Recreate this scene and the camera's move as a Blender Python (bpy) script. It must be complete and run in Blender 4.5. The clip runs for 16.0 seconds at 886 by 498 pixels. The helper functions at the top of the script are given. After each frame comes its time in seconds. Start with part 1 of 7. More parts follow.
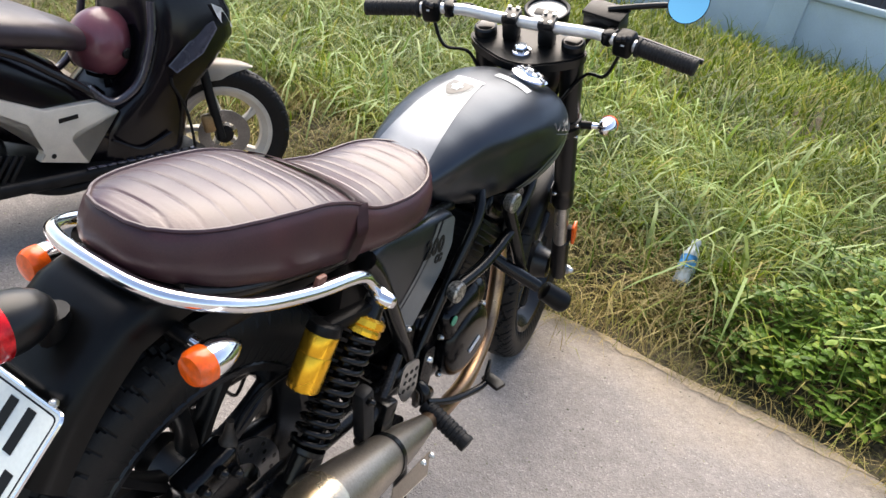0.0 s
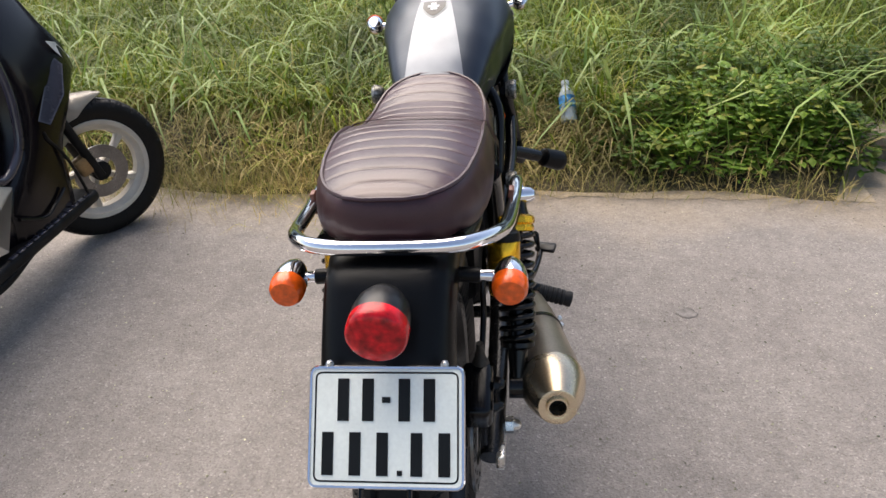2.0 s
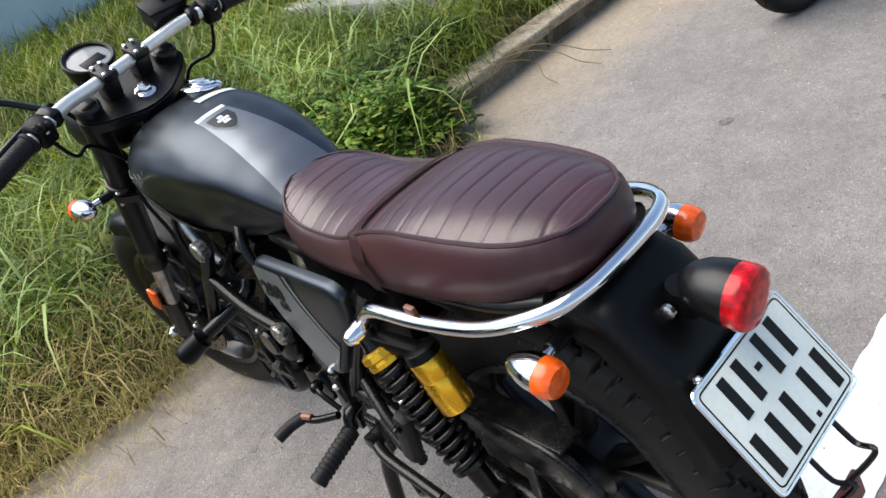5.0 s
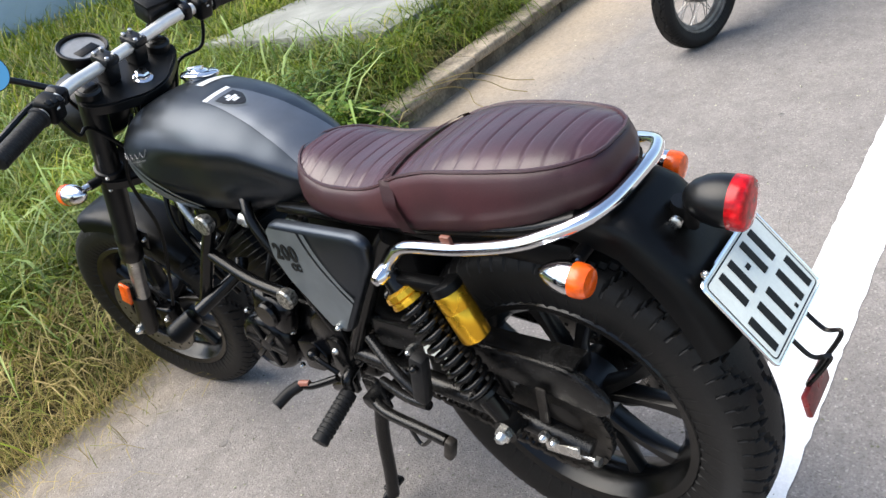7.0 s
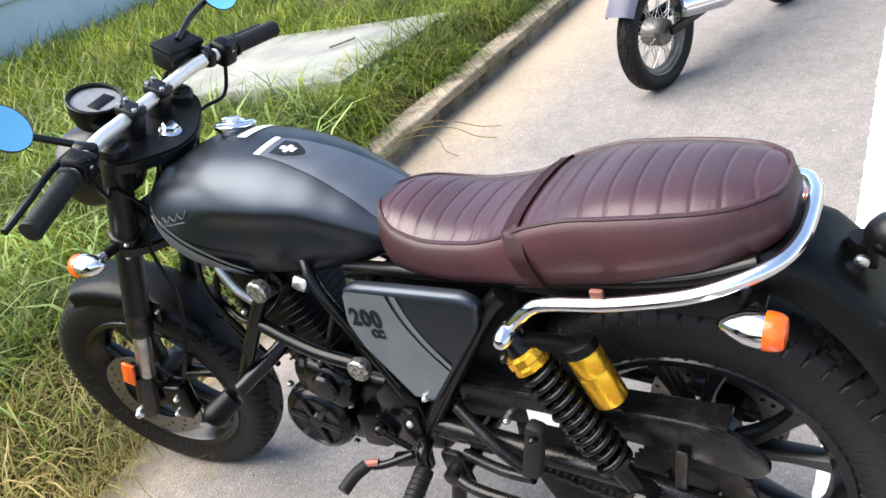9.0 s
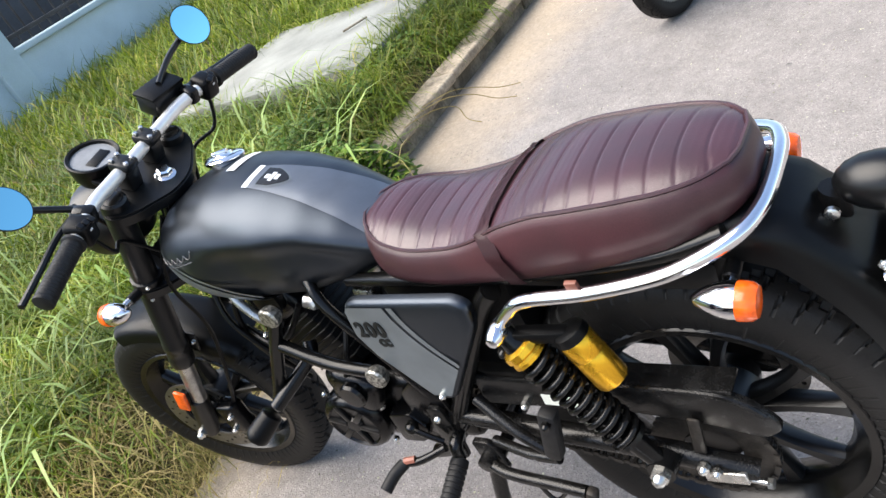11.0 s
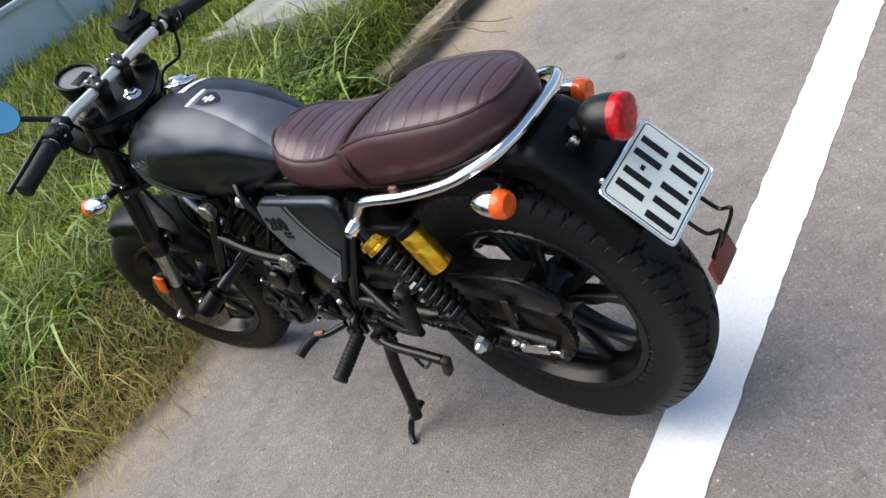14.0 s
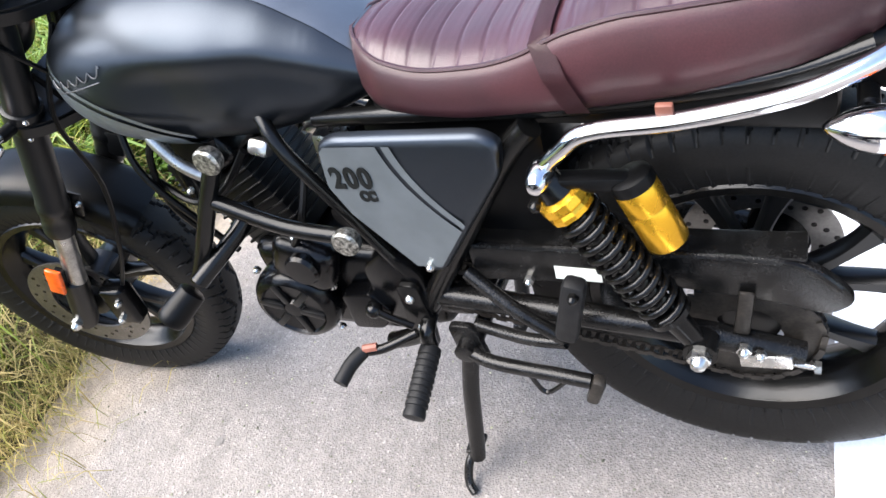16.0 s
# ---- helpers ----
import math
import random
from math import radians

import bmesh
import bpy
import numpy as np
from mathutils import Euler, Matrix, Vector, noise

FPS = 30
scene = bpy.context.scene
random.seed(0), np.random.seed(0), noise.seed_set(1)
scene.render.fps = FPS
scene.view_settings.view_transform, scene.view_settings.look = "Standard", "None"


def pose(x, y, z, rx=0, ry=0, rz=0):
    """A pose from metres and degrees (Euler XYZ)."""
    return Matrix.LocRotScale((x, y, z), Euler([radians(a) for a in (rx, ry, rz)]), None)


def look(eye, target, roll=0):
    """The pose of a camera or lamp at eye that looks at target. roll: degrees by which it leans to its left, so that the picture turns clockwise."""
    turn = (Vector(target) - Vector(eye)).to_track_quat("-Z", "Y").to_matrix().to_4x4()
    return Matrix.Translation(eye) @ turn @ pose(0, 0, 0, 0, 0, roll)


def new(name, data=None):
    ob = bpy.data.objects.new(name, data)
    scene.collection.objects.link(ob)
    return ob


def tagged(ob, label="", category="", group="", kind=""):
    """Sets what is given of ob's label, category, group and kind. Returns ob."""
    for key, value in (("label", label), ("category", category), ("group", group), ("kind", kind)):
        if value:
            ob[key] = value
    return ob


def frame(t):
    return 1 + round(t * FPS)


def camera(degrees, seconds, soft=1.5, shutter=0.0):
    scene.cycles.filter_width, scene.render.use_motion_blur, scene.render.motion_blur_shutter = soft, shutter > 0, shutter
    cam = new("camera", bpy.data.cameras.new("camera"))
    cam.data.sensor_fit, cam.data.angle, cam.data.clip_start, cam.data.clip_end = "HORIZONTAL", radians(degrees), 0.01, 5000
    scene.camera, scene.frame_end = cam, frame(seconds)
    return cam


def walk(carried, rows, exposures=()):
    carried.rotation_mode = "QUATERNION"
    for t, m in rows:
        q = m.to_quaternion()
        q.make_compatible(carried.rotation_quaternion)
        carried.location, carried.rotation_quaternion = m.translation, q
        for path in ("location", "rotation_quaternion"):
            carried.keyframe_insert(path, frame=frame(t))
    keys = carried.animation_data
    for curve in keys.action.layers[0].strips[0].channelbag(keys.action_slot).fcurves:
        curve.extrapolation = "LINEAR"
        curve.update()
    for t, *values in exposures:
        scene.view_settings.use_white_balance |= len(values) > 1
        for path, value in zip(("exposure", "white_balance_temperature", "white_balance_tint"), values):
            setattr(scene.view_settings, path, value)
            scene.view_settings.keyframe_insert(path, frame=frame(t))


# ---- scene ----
cam = camera(60.0, 16.0)
PATH = [
    (0, (0.689, -0.607, 1.328), (-0.138, 0.982, 0.44), 13.4),
    (0.5, (0.625, -0.692, 1.307), (-0.106, 0.945, 0.42), 14.5),
    (1, (0.495, -0.747, 1.309), (-0.225, 0.843, 0.333), 6.4),
    (1.5, (0.335, -0.818, 1.303), (-0.182, 0.83, 0.295), 2.6),
    (2, (0.198, -0.939, 1.32), (-0.063, 0.766, 0.308), -3.5),
    (2.5, (0.111, -0.945, 1.295), (0.153, 0.805, 0.327), -10.9),
    (3, (-0.017, -0.882, 1.331), (0.208, 0.868, 0.389), -14.9),
    (3.2, (-0.008, -0.863, 1.28), (0.322, 0.876, 0.349), -14.7),
    (5.3, (-0.643, -0.6, 1.346), (0.32, 0.818, 0.315), -20.4),
    (5.5, (-0.703, -0.603, 1.339), (0.258, 0.85, 0.356), -17.3),
    (6, (-0.753, -0.598, 1.337), (0.401, 0.722, 0.375), -16.9),
    (6.5, (-0.786, -0.61, 1.338), (0.367, 0.694, 0.353), -17.3),
    (7, (-0.808, -0.605, 1.331), (0.357, 0.682, 0.338), -17.2),
    (7.5, (-0.831, -0.58, 1.329), (0.372, 0.655, 0.315), -17.2),
    (8, (-0.838, -0.507, 1.325), (0.361, 0.738, 0.318), -15.6),
    (8.5, (-0.872, -0.367, 1.333), (0.345, 0.866, 0.334), -16.9),
    (9, (-0.899, -0.283, 1.357), (0.464, 0.836, 0.414), -16.1),
    (9.2, (-0.914, -0.256, 1.363), (0.507, 0.769, 0.399), -17.1),
    (11.3, (-0.794, -0.474, 1.384), (0.399, 0.8, 0.406), -29.6),
    (11.5, (-0.801, -0.543, 1.385), (0.365, 0.741, 0.389), -27.7),
    (12, (-0.753, -0.681, 1.401), (0.361, 0.643, 0.398), -27.0),
    (12.5, (-0.676, -0.781, 1.418), (0.318, 0.639, 0.421), -30.0),
    (13, (-0.678, -0.84, 1.416), (0.32, 0.563, 0.399), -32.0),
    (13.5, (-0.782, -0.879, 1.412), (0.227, 0.512, 0.388), -32.1),
    (14, (-0.843, -0.851, 1.374), (0.174, 0.508, 0.317), -29.9),
    (14.5, (-0.834, -0.701, 1.316), (0.2, 0.651, 0.265), -27.9),
    (15, (-0.83, -0.474, 1.287), (0.284, 0.738, 0.151), -24.2),
    (15.5, (-0.87, -0.261, 1.28), (0.386, 0.771, 0.115), -23.8),
    (16, (-0.826, -0.066, 1.239), (0.432, 0.85, -0.017), -20.2),
]
EXPOSURES = [(0.0, 1.18, 7200, 13), (1.0, 1.12, 7300, 13), (2.0, 0.70, 7300, 14), (3.0, 0.68, 7250, 13), (5.5, 0.72, 6700, 8), (6.0, 0.94, 6700, 9), (7.0, 1.0, 6750, 9), (8.0, 0.92, 6800, 9), (9.0, 1.42, 6800, 10), (11.5, 1.18, 6800, 10), (12.5, 0.70, 6850, 11), (14.0, 0.58, 6800, 9), (15.0, 1.17, 6800, 10), (15.5, 1.53, 6750, 10), (16.0, 1.73, 6550, 11)]
walk(cam, [(t, look(eye, target, roll)) for t, eye, target, roll in PATH], EXPOSURES)

# ---- world, sun, exposure ----
SUN_FROM = Vector((-0.32, 0.45, 0.84)).normalized()
world = bpy.data.worlds.new("sky")
scene.world = world
world.use_nodes = True
wn = world.node_tree.nodes
sky = wn.new("ShaderNodeTexSky")
sky.sky_type = "NISHITA"
sky.sun_disc = False
sky.sun_elevation = math.asin(SUN_FROM.z)
sky.sun_rotation = math.atan2(SUN_FROM.x, SUN_FROM.y)
sky.air_density, sky.dust_density, sky.ozone_density = 1.0, 1.6, 1.0
wn["Background"].inputs["Strength"].default_value = 0.15
world.node_tree.links.new(sky.outputs[0], wn["Background"].inputs["Color"])
sun = new("sun", bpy.data.lights.new("sun", "SUN"))
sun.data.energy, sun.data.angle, sun.data.color = 3.4, radians(66.0), (1.0, 0.97, 0.92)
sun.matrix_world = look((0, 0, 0), -SUN_FROM)


# ---- helpers for building ----
def V(*a):
    return Vector(a)


def part(name, bm, material, parent=None, label="", m=None, smooth=40):
    """One bmesh as one mesh object under a thing or a part."""
    if m is not None:
        bmesh.ops.transform(bm, matrix=m, verts=bm.verts)
    bmesh.ops.recalc_face_normals(bm, faces=bm.faces)
    me = bpy.data.meshes.new(name)
    bm.to_mesh(me)
    bm.free()
    if smooth:
        me.shade_smooth()
        me.set_sharp_from_angle(angle=radians(smooth))
    me.materials.append(material)
    ob = new(name, me)
    ob.parent = parent
    if label:
        ob["label"] = label
    return ob


def raw(name, verts, faces, material, parent=None, label="", smooth=False):
    me = bpy.data.meshes.new(name)
    me.from_pydata([tuple(v) for v in verts], [], [tuple(f) for f in faces])
    me.update()
    if smooth:
        me.shade_smooth()
    me.materials.append(material)
    ob = new(name, me)
    ob.parent = parent
    if label:
        ob["label"] = label
    return ob


def empty(name, m, label, category, group=""):
    ob = new(name)
    ob.matrix_basis = m
    return tagged(ob, label, category, group)


def grid(bm, rings, closed=True, cap=False, loop=False):
    """Faces between rings of points. closed: each ring closes; loop: last ring joins the first."""
    vs = [[bm.verts.new(p) for p in ring] for ring in rings]
    n = len(vs[0])
    last = len(vs) if loop else len(vs) - 1
    for a in range(last):
        r, s = vs[a], vs[(a + 1) % len(vs)]
        for b in range(n if closed else n - 1):
            c = (b + 1) % n
            try:
                bm.faces.new((r[b], r[c], s[c], s[b]))
            except ValueError:
                pass
    if cap:
        bm.faces.new(vs[0])
        bm.faces.new(vs[-1])
    return bm


def smooth_path(pts, steps=6):
    """Catmull-Rom through points."""
    pts = [Vector(p) for p in pts]
    out = []
    for i in range(len(pts) - 1):
        p0, p1, p2, p3 = pts[max(i - 1, 0)], pts[i], pts[i + 1], pts[min(i + 2, len(pts) - 1)]
        for j in range(steps):
            t = j / steps
            out.append(0.5 * ((2 * p1) + (p2 - p0) * t + (2 * p0 - 5 * p1 + 4 * p2 - p3) * t * t + (3 * p1 - p0 - 3 * p2 + p3) * t ** 3))
    out.append(pts[-1])
    return out


def tube(pts, radius, bm=None, sides=10, steps=6, closed=False, flat=1.0):
    """A round bar along a smooth path; radius: a number, or one for each given point."""
    bm = bm or bmesh.new()
    many = isinstance(radius, (list, tuple))
    if steps > 1:
        path = smooth_path(list(pts) + ([pts[0]] if closed else []), steps)
        if closed:
            path = path[:-1]
    else:
        path = [Vector(p) for p in pts]
    rings, up = [], None
    for i, p in enumerate(path):
        a, b = path[max(i - 1, 0)], path[min(i + 1, len(path) - 1)]
        if closed:
            a, b = path[i - 1], path[(i + 1) % len(path)]
        d = (b - a).normalized()
        if up is None:
            up = V(0, 0, 1) if abs(d.z) < 0.9 else V(1, 0, 0)
        side = d.cross(up).normalized()
        up = side.cross(d).normalized()
        if many:
            k = i / max(len(path) - 1, 1) * (len(radius) - 1)
            lo = min(int(k), len(radius) - 2)
            r = radius[lo] + (radius[lo + 1] - radius[lo]) * (k - lo)
        else:
            r = radius
        rings.append([p + side * r * math.cos(q) + up * r * flat * math.sin(q) for q in [2 * math.pi * j / sides for j in range(sides)]])
    return grid(bm, rings, cap=not closed, loop=closed)


def lathe(profile, sides=32, bm=None, axis="x", start=0.0, turn=2 * math.pi, cap=True):
    """A turned body: profile of (along, radius) about an axis."""
    bm = bm or bmesh.new()
    rings = []
    for h, r in profile:
        ring = []
        for j in range(sides):
            q = start + turn * j / sides
            c, s = r * math.cos(q), r * math.sin(q)
            ring.append({"x": V(h, c, s), "y": V(c, h, s), "z": V(c, s, h)}[axis])
        rings.append(ring)
    return grid(bm, rings, cap=cap)


def along(a, b):
    """A matrix that lays local z from a to b, at a."""
    a, b = Vector(a), Vector(b)
    return Matrix.Translation(a) @ (b - a).to_track_quat("Z", "Y").to_matrix().to_4x4()


def box(sx, sy, sz, bevel=0.004, bm=None, m=None, seg=2):
    tmp = bmesh.new()
    bmesh.ops.create_cube(tmp, size=1)
    bmesh.ops.scale(tmp, vec=(sx, sy, sz), verts=tmp.verts)
    if bevel:
        bmesh.ops.bevel(tmp, geom=tmp.edges[:], offset=bevel, segments=seg, affect="EDGES", profile=0.5)
    if m is not None:
        bmesh.ops.transform(tmp, matrix=m, verts=tmp.verts)
    if bm is None:
        return tmp
    return join(bm, tmp)


def join(bm, tmp):
    me = bpy.data.meshes.new("tmp")
    tmp.to_mesh(me)
    tmp.free()
    bm.from_mesh(me)
    bpy.data.meshes.remove(me)
    return bm


def prism(outline, depth, bevel=0.003, seg=2, bulge=0.0):
    """A plate with an outline in (y, z), thickness along -x from 0."""
    bm = bmesh.new()
    vs = [bm.verts.new((0, y, z)) for y, z in outline]
    f = bm.faces.new(vs)
    ret = bmesh.ops.extrude_face_region(bm, geom=[f])
    top = [g for g in ret["geom"] if isinstance(g, bmesh.types.BMVert)]
    bmesh.ops.translate(bm, vec=(-depth, 0, 0), verts=top)
    if bevel:
        es = [e for e in bm.edges if e.verts[0] in top and e.verts[1] in top]
        bmesh.ops.bevel(bm, geom=es, offset=bevel, segments=seg, affect="EDGES", profile=0.5)
    return bm


def rounded(outline, r=0.02, n=4):
    """Round the corners of a (y, z) outline."""
    out = []
    m = len(outline)
    for i in range(m):
        p = Vector(outline[i])
        a, b = Vector(outline[i - 1]), Vector(outline[(i + 1) % m])
        da, db = (a - p), (b - p)
        rr = min(r, da.length * 0.45, db.length * 0.45)
        s, e = p + da.normalized() * rr, p + db.normalized() * rr
        for j in range(n + 1):
            t = j / n
            out.append(tuple((1 - t) ** 2 * s + 2 * t * (1 - t) * p + t * t * e))
    return out


def spherical(r, sx=1.0, sy=1.0, sz=1.0, seg=20, rings=12):
    bm = bmesh.new()
    bmesh.ops.create_uvsphere(bm, u_segments=seg, v_segments=rings, radius=r)
    bmesh.ops.scale(bm, vec=(sx, sy, sz), verts=bm.verts)
    return bm


def mirror_x(m):
    return Matrix.Scale(-1, 4, (1, 0, 0)) @ m


def lerp_table(table, y):
    if y <= table[0][0]:
        return table[0][1]
    for (a, va), (b, vb) in zip(table, table[1:]):
        if y <= b:
            t = (y - a) / (b - a)
            t = t * t * (3 - 2 * t) * 0.5 + t * 0.5
            return va + (vb - va) * t
    return table[-1][1]


# ---- materials ----
def mat(name, color, rough=0.5, metal=0.0, vary=0.12, scale=30.0, bump=0.05, bump_scale=200.0, fine=0.06, color2=None, coat=0.0, rough_vary=0.1, dist=0.002, spec=0.5):
    m = bpy.data.materials.new(name)
    m.use_nodes = True
    nt = m.node_tree
    n, l = nt.nodes, nt.links
    p = n["Principled BSDF"]
    tc = n.new("ShaderNodeTexCoord")
    n1 = n.new("ShaderNodeTexNoise")
    n1.inputs["Scale"].default_value, n1.inputs["Detail"].default_value = scale, 6
    n2 = n.new("ShaderNodeTexNoise")
    n2.inputs["Scale"].default_value, n2.inputs["Detail"].default_value = bump_scale, 3
    l.new(tc.outputs["Object"], n1.inputs["Vector"])
    l.new(tc.outputs["Object"], n2.inputs["Vector"])
    mx = n.new("ShaderNodeMixRGB")
    c = Vector(color)
    c2 = Vector(color2) if color2 else c * (1 - vary * 1.6)
    mx.inputs[1].default_value = (*(c * (1 + vary)), 1)
    mx.inputs[2].default_value = (*c2, 1)
    rp = n.new("ShaderNodeValToRGB")
    rp.color_ramp.elements[0].position, rp.color_ramp.elements[1].position = 0.35, 0.65
    l.new(n1.outputs["Fac"], rp.inputs[0])
    l.new(rp.outputs[0], mx.inputs[0])
    mx2 = n.new("ShaderNodeMixRGB")
    mx2.blend_type = "MULTIPLY"
    mx2.inputs[0].default_value = 1.0
    sp = n.new("ShaderNodeMapRange")
    sp.inputs["From Min"].default_value, sp.inputs["From Max"].default_value = 0.3, 0.7
    sp.inputs["To Min"].default_value, sp.inputs["To Max"].default_value = 1 - fine, 1 + fine
    l.new(n2.outputs["Fac"], sp.inputs["Value"])
    l.new(mx.outputs[0], mx2.inputs[1])
    l.new(sp.outputs[0], mx2.inputs[2])
    l.new(mx2.outputs[0], p.inputs["Base Color"])
    rr = n.new("ShaderNodeMapRange")
    rr.inputs["To Min"].default_value, rr.inputs["To Max"].default_value = max(rough - rough_vary, 0.02), min(rough + rough_vary, 1)
    l.new(n1.outputs["Fac"], rr.inputs["Value"])
    l.new(rr.outputs[0], p.inputs["Roughness"])
    p.inputs["Metallic"].default_value = metal
    p.inputs["Coat Weight"].default_value = coat
    p.inputs["Specular IOR Level"].default_value = spec
    if bump:
        b = n.new("ShaderNodeBump")
        b.inputs["Strength"].default_value, b.inputs["Distance"].default_value = bump, dist
        l.new(n2.outputs["Fac"], b.inputs["Height"])
        l.new(b.outputs[0], p.inputs["Normal"])
    return m


def island_mat(name, ramp, rough=0.55, translucent=0.3):
    """Foliage: colour by piece, with light through the leaf."""
    m = bpy.data.materials.new(name)
    m.use_nodes = True
    nt = m.node_tree
    n, l = nt.nodes, nt.links
    p = n["Principled BSDF"]
    g = n.new("ShaderNodeNewGeometry")
    r = n.new("ShaderNodeValToRGB")
    els = r.color_ramp.elements
    els[0].position, els[0].color = ramp[0][0], (*ramp[0][1], 1)
    els[1].position, els[1].color = ramp[-1][0], (*ramp[-1][1], 1)
    for pos, col in ramp[1:-1]:
        e = els.new(pos)
        e.color = (*col, 1)
    l.new(g.outputs["Random Per Island"], r.inputs[0])
    tc = n.new("ShaderNodeTexCoord")
    no = n.new("ShaderNodeTexNoise")
    no.inputs["Scale"].default_value = 1.6
    l.new(tc.outputs["Object"], no.inputs["Vector"])
    mp = n.new("ShaderNodeMapRange")
    mp.inputs["From Min"].default_value, mp.inputs["From Max"].default_value = 0.3, 0.7
    mp.inputs["To Min"].default_value, mp.inputs["To Max"].default_value = 0.75, 1.25
    l.new(no.outputs["Fac"], mp.inputs["Value"])
    mx = n.new("ShaderNodeMixRGB")
    mx.blend_type, mx.inputs[0].default_value = "MULTIPLY", 1.0
    l.new(r.outputs[0], mx.inputs[1])
    l.new(mp.outputs[0], mx.inputs[2])
    drift = n.new("ShaderNodeTexNoise")
    drift.inputs["Scale"].default_value, drift.inputs["Detail"].default_value = 1.7, 4
    tc_ = n.new("ShaderNodeTexCoord")
    l.new(tc_.outputs["Object"], drift.inputs["Vector"])
    dr_ = n.new("ShaderNodeValToRGB")
    dr_.color_ramp.elements[0].position, dr_.color_ramp.elements[1].position = 0.36, 0.64
    dr_.color_ramp.elements[0].color, dr_.color_ramp.elements[1].color = (0.62, 0.70, 0.55, 1), (1.26, 1.26, 0.98, 1)
    l.new(drift.outputs["Fac"], dr_.inputs[0])
    mx3 = n.new("ShaderNodeMixRGB")
    mx3.blend_type, mx3.inputs[0].default_value = "MULTIPLY", 1.0
    l.new(mx.outputs[0], mx3.inputs[1])
    l.new(dr_.outputs[0], mx3.inputs[2])
    mx = mx3
    l.new(mx.outputs[0], p.inputs["Base Color"])
    p.inputs["Roughness"].default_value = rough
    p.inputs["Specular IOR Level"].default_value = 0.22
    tr = n.new("ShaderNodeBsdfTranslucent")
    l.new(mx.outputs[0], tr.inputs["Color"])
    ms = n.new("ShaderNodeMixShader")
    ms.inputs[0].default_value = translucent
    l.new(p.outputs[0], ms.inputs[1])
    l.new(tr.outputs[0], ms.inputs[2])
    l.new(ms.outputs[0], n["Material Output"].inputs["Surface"])
    return m


black_satin = mat("black satin paint", (0.003, 0.0032, 0.0036), 0.34, 0.0, 0.15, 12, 0.03, 500, 0.1, rough_vary=0.06, spec=0.36)
tank_black = mat("satin black metallic tank paint", (0.050, 0.058, 0.070), 0.36, 0.92, 0.06, 6, 0.015, 900, 0.06, rough_vary=0.03, spec=0.5)
tank_grey = mat("metallic grey stripe paint", (0.15, 0.17, 0.182), 0.36, 0.5, 0.06, 20, 0.02, 900, 0.08, rough_vary=0.03)
tank_band = mat("dark metallic grey stripe paint", (0.155, 0.168, 0.187), 0.36, 0.80, 0.05, 20, 0.02, 900, 0.06, rough_vary=0.03)
decal_white = mat("white decal film", (0.62, 0.65, 0.67), 0.4, 0, 0.05, 40, 0)
black_plastic = mat("black moulded plastic", (0.003, 0.003, 0.0032), 0.36, 0, 0.2, 25, 0.10, 700, 0.15, spec=0.16)
black_metal = mat("black coated steel with dust", (0.0025, 0.0025, 0.0025), 0.20, 0.0, 0.2, 22, 0.10, 300, 0.2, color2=(0.006, 0.0057, 0.0054), spec=0.28)
dusty_black = mat("dusty black swingarm coating", (0.0035, 0.0034, 0.0033), 0.24, 0.0, 0.2, 35, 0.2, 400, 0.6, color2=(0.012, 0.0115, 0.011), spec=0.3)
engine_black = mat("black engine casting", (0.0025, 0.0025, 0.0028), 0.17, 0.0, 0.2, 40, 0.16, 350, 0.25, spec=0.26)
rubber = mat("tyre rubber", (0.0062, 0.0060, 0.0060), 0.5, 0, 0.2, 14, 0.15, 260, 0.25, color2=(0.0095, 0.0090, 0.0086), spec=0.18)
grip_rubber = mat("black grip rubber", (0.008, 0.008, 0.0085), 0.55, 0, 0.15, 60, 0.15, 900, 0.15, spec=0.28)
leather = mat("dark maroon vinyl", (0.046, 0.0165, 0.021), 0.33, 0, 0.12, 9, 0.10, 420, 0.12, color2=(0.036, 0.015, 0.018), rough_vary=0.05, spec=0.58)
leather_side = mat("dark maroon vinyl side", (0.048, 0.0165, 0.0195), 0.40, 0, 0.15, 7, 0.10, 420, 0.12, color2=(0.034, 0.0135, 0.016), rough_vary=0.06, spec=0.35)
piping_mat = mat("maroon piping cord", (0.045, 0.018, 0.020), 0.36, 0, 0.1, 60, 0.1, 600)
chrome = mat("polished chrome", (0.78, 0.78, 0.8), 0.1, 1.0, 0.04, 15, 0.02, 300, 0.03, rough_vary=0.05)
bolt_steel = mat("zinc plated bolt steel", (0.62, 0.62, 0.6), 0.28, 1.0, 0.12, 60, 0.1, 400, 0.1)
silver_bar = mat("silver anodised handlebar", (0.74, 0.73, 0.7), 0.34, 0.6, 0.05, 30, 0.04, 500, 0.05)
stanchion = mat("fork stanchion steel", (0.42, 0.41, 0.39), 0.3, 0.9, 0.15, 30, 0.05, 300, 0.15)
gold = mat("gold anodised aluminium", (0.85, 0.46, 0.035), 0.27, 0.9, 0.02, 20, 0.03, 400, 0.04, rough_vary=0.03)
bronze = mat("heat tinted bronze pipe", (0.36, 0.22, 0.12), 0.32, 0.9, 0.2, 14, 0.06, 200, 0.15, color2=(0.22, 0.14, 0.09))
muffler_mat = mat("brushed titanium muffler", (0.40, 0.35, 0.29), 0.34, 0.9, 0.12, 8, 0.12, 260, 0.12)
muffler_end = mat("pale gold muffler cone", (0.60, 0.50, 0.36), 0.28, 0.95, 0.1, 10, 0.05, 300, 0.1)
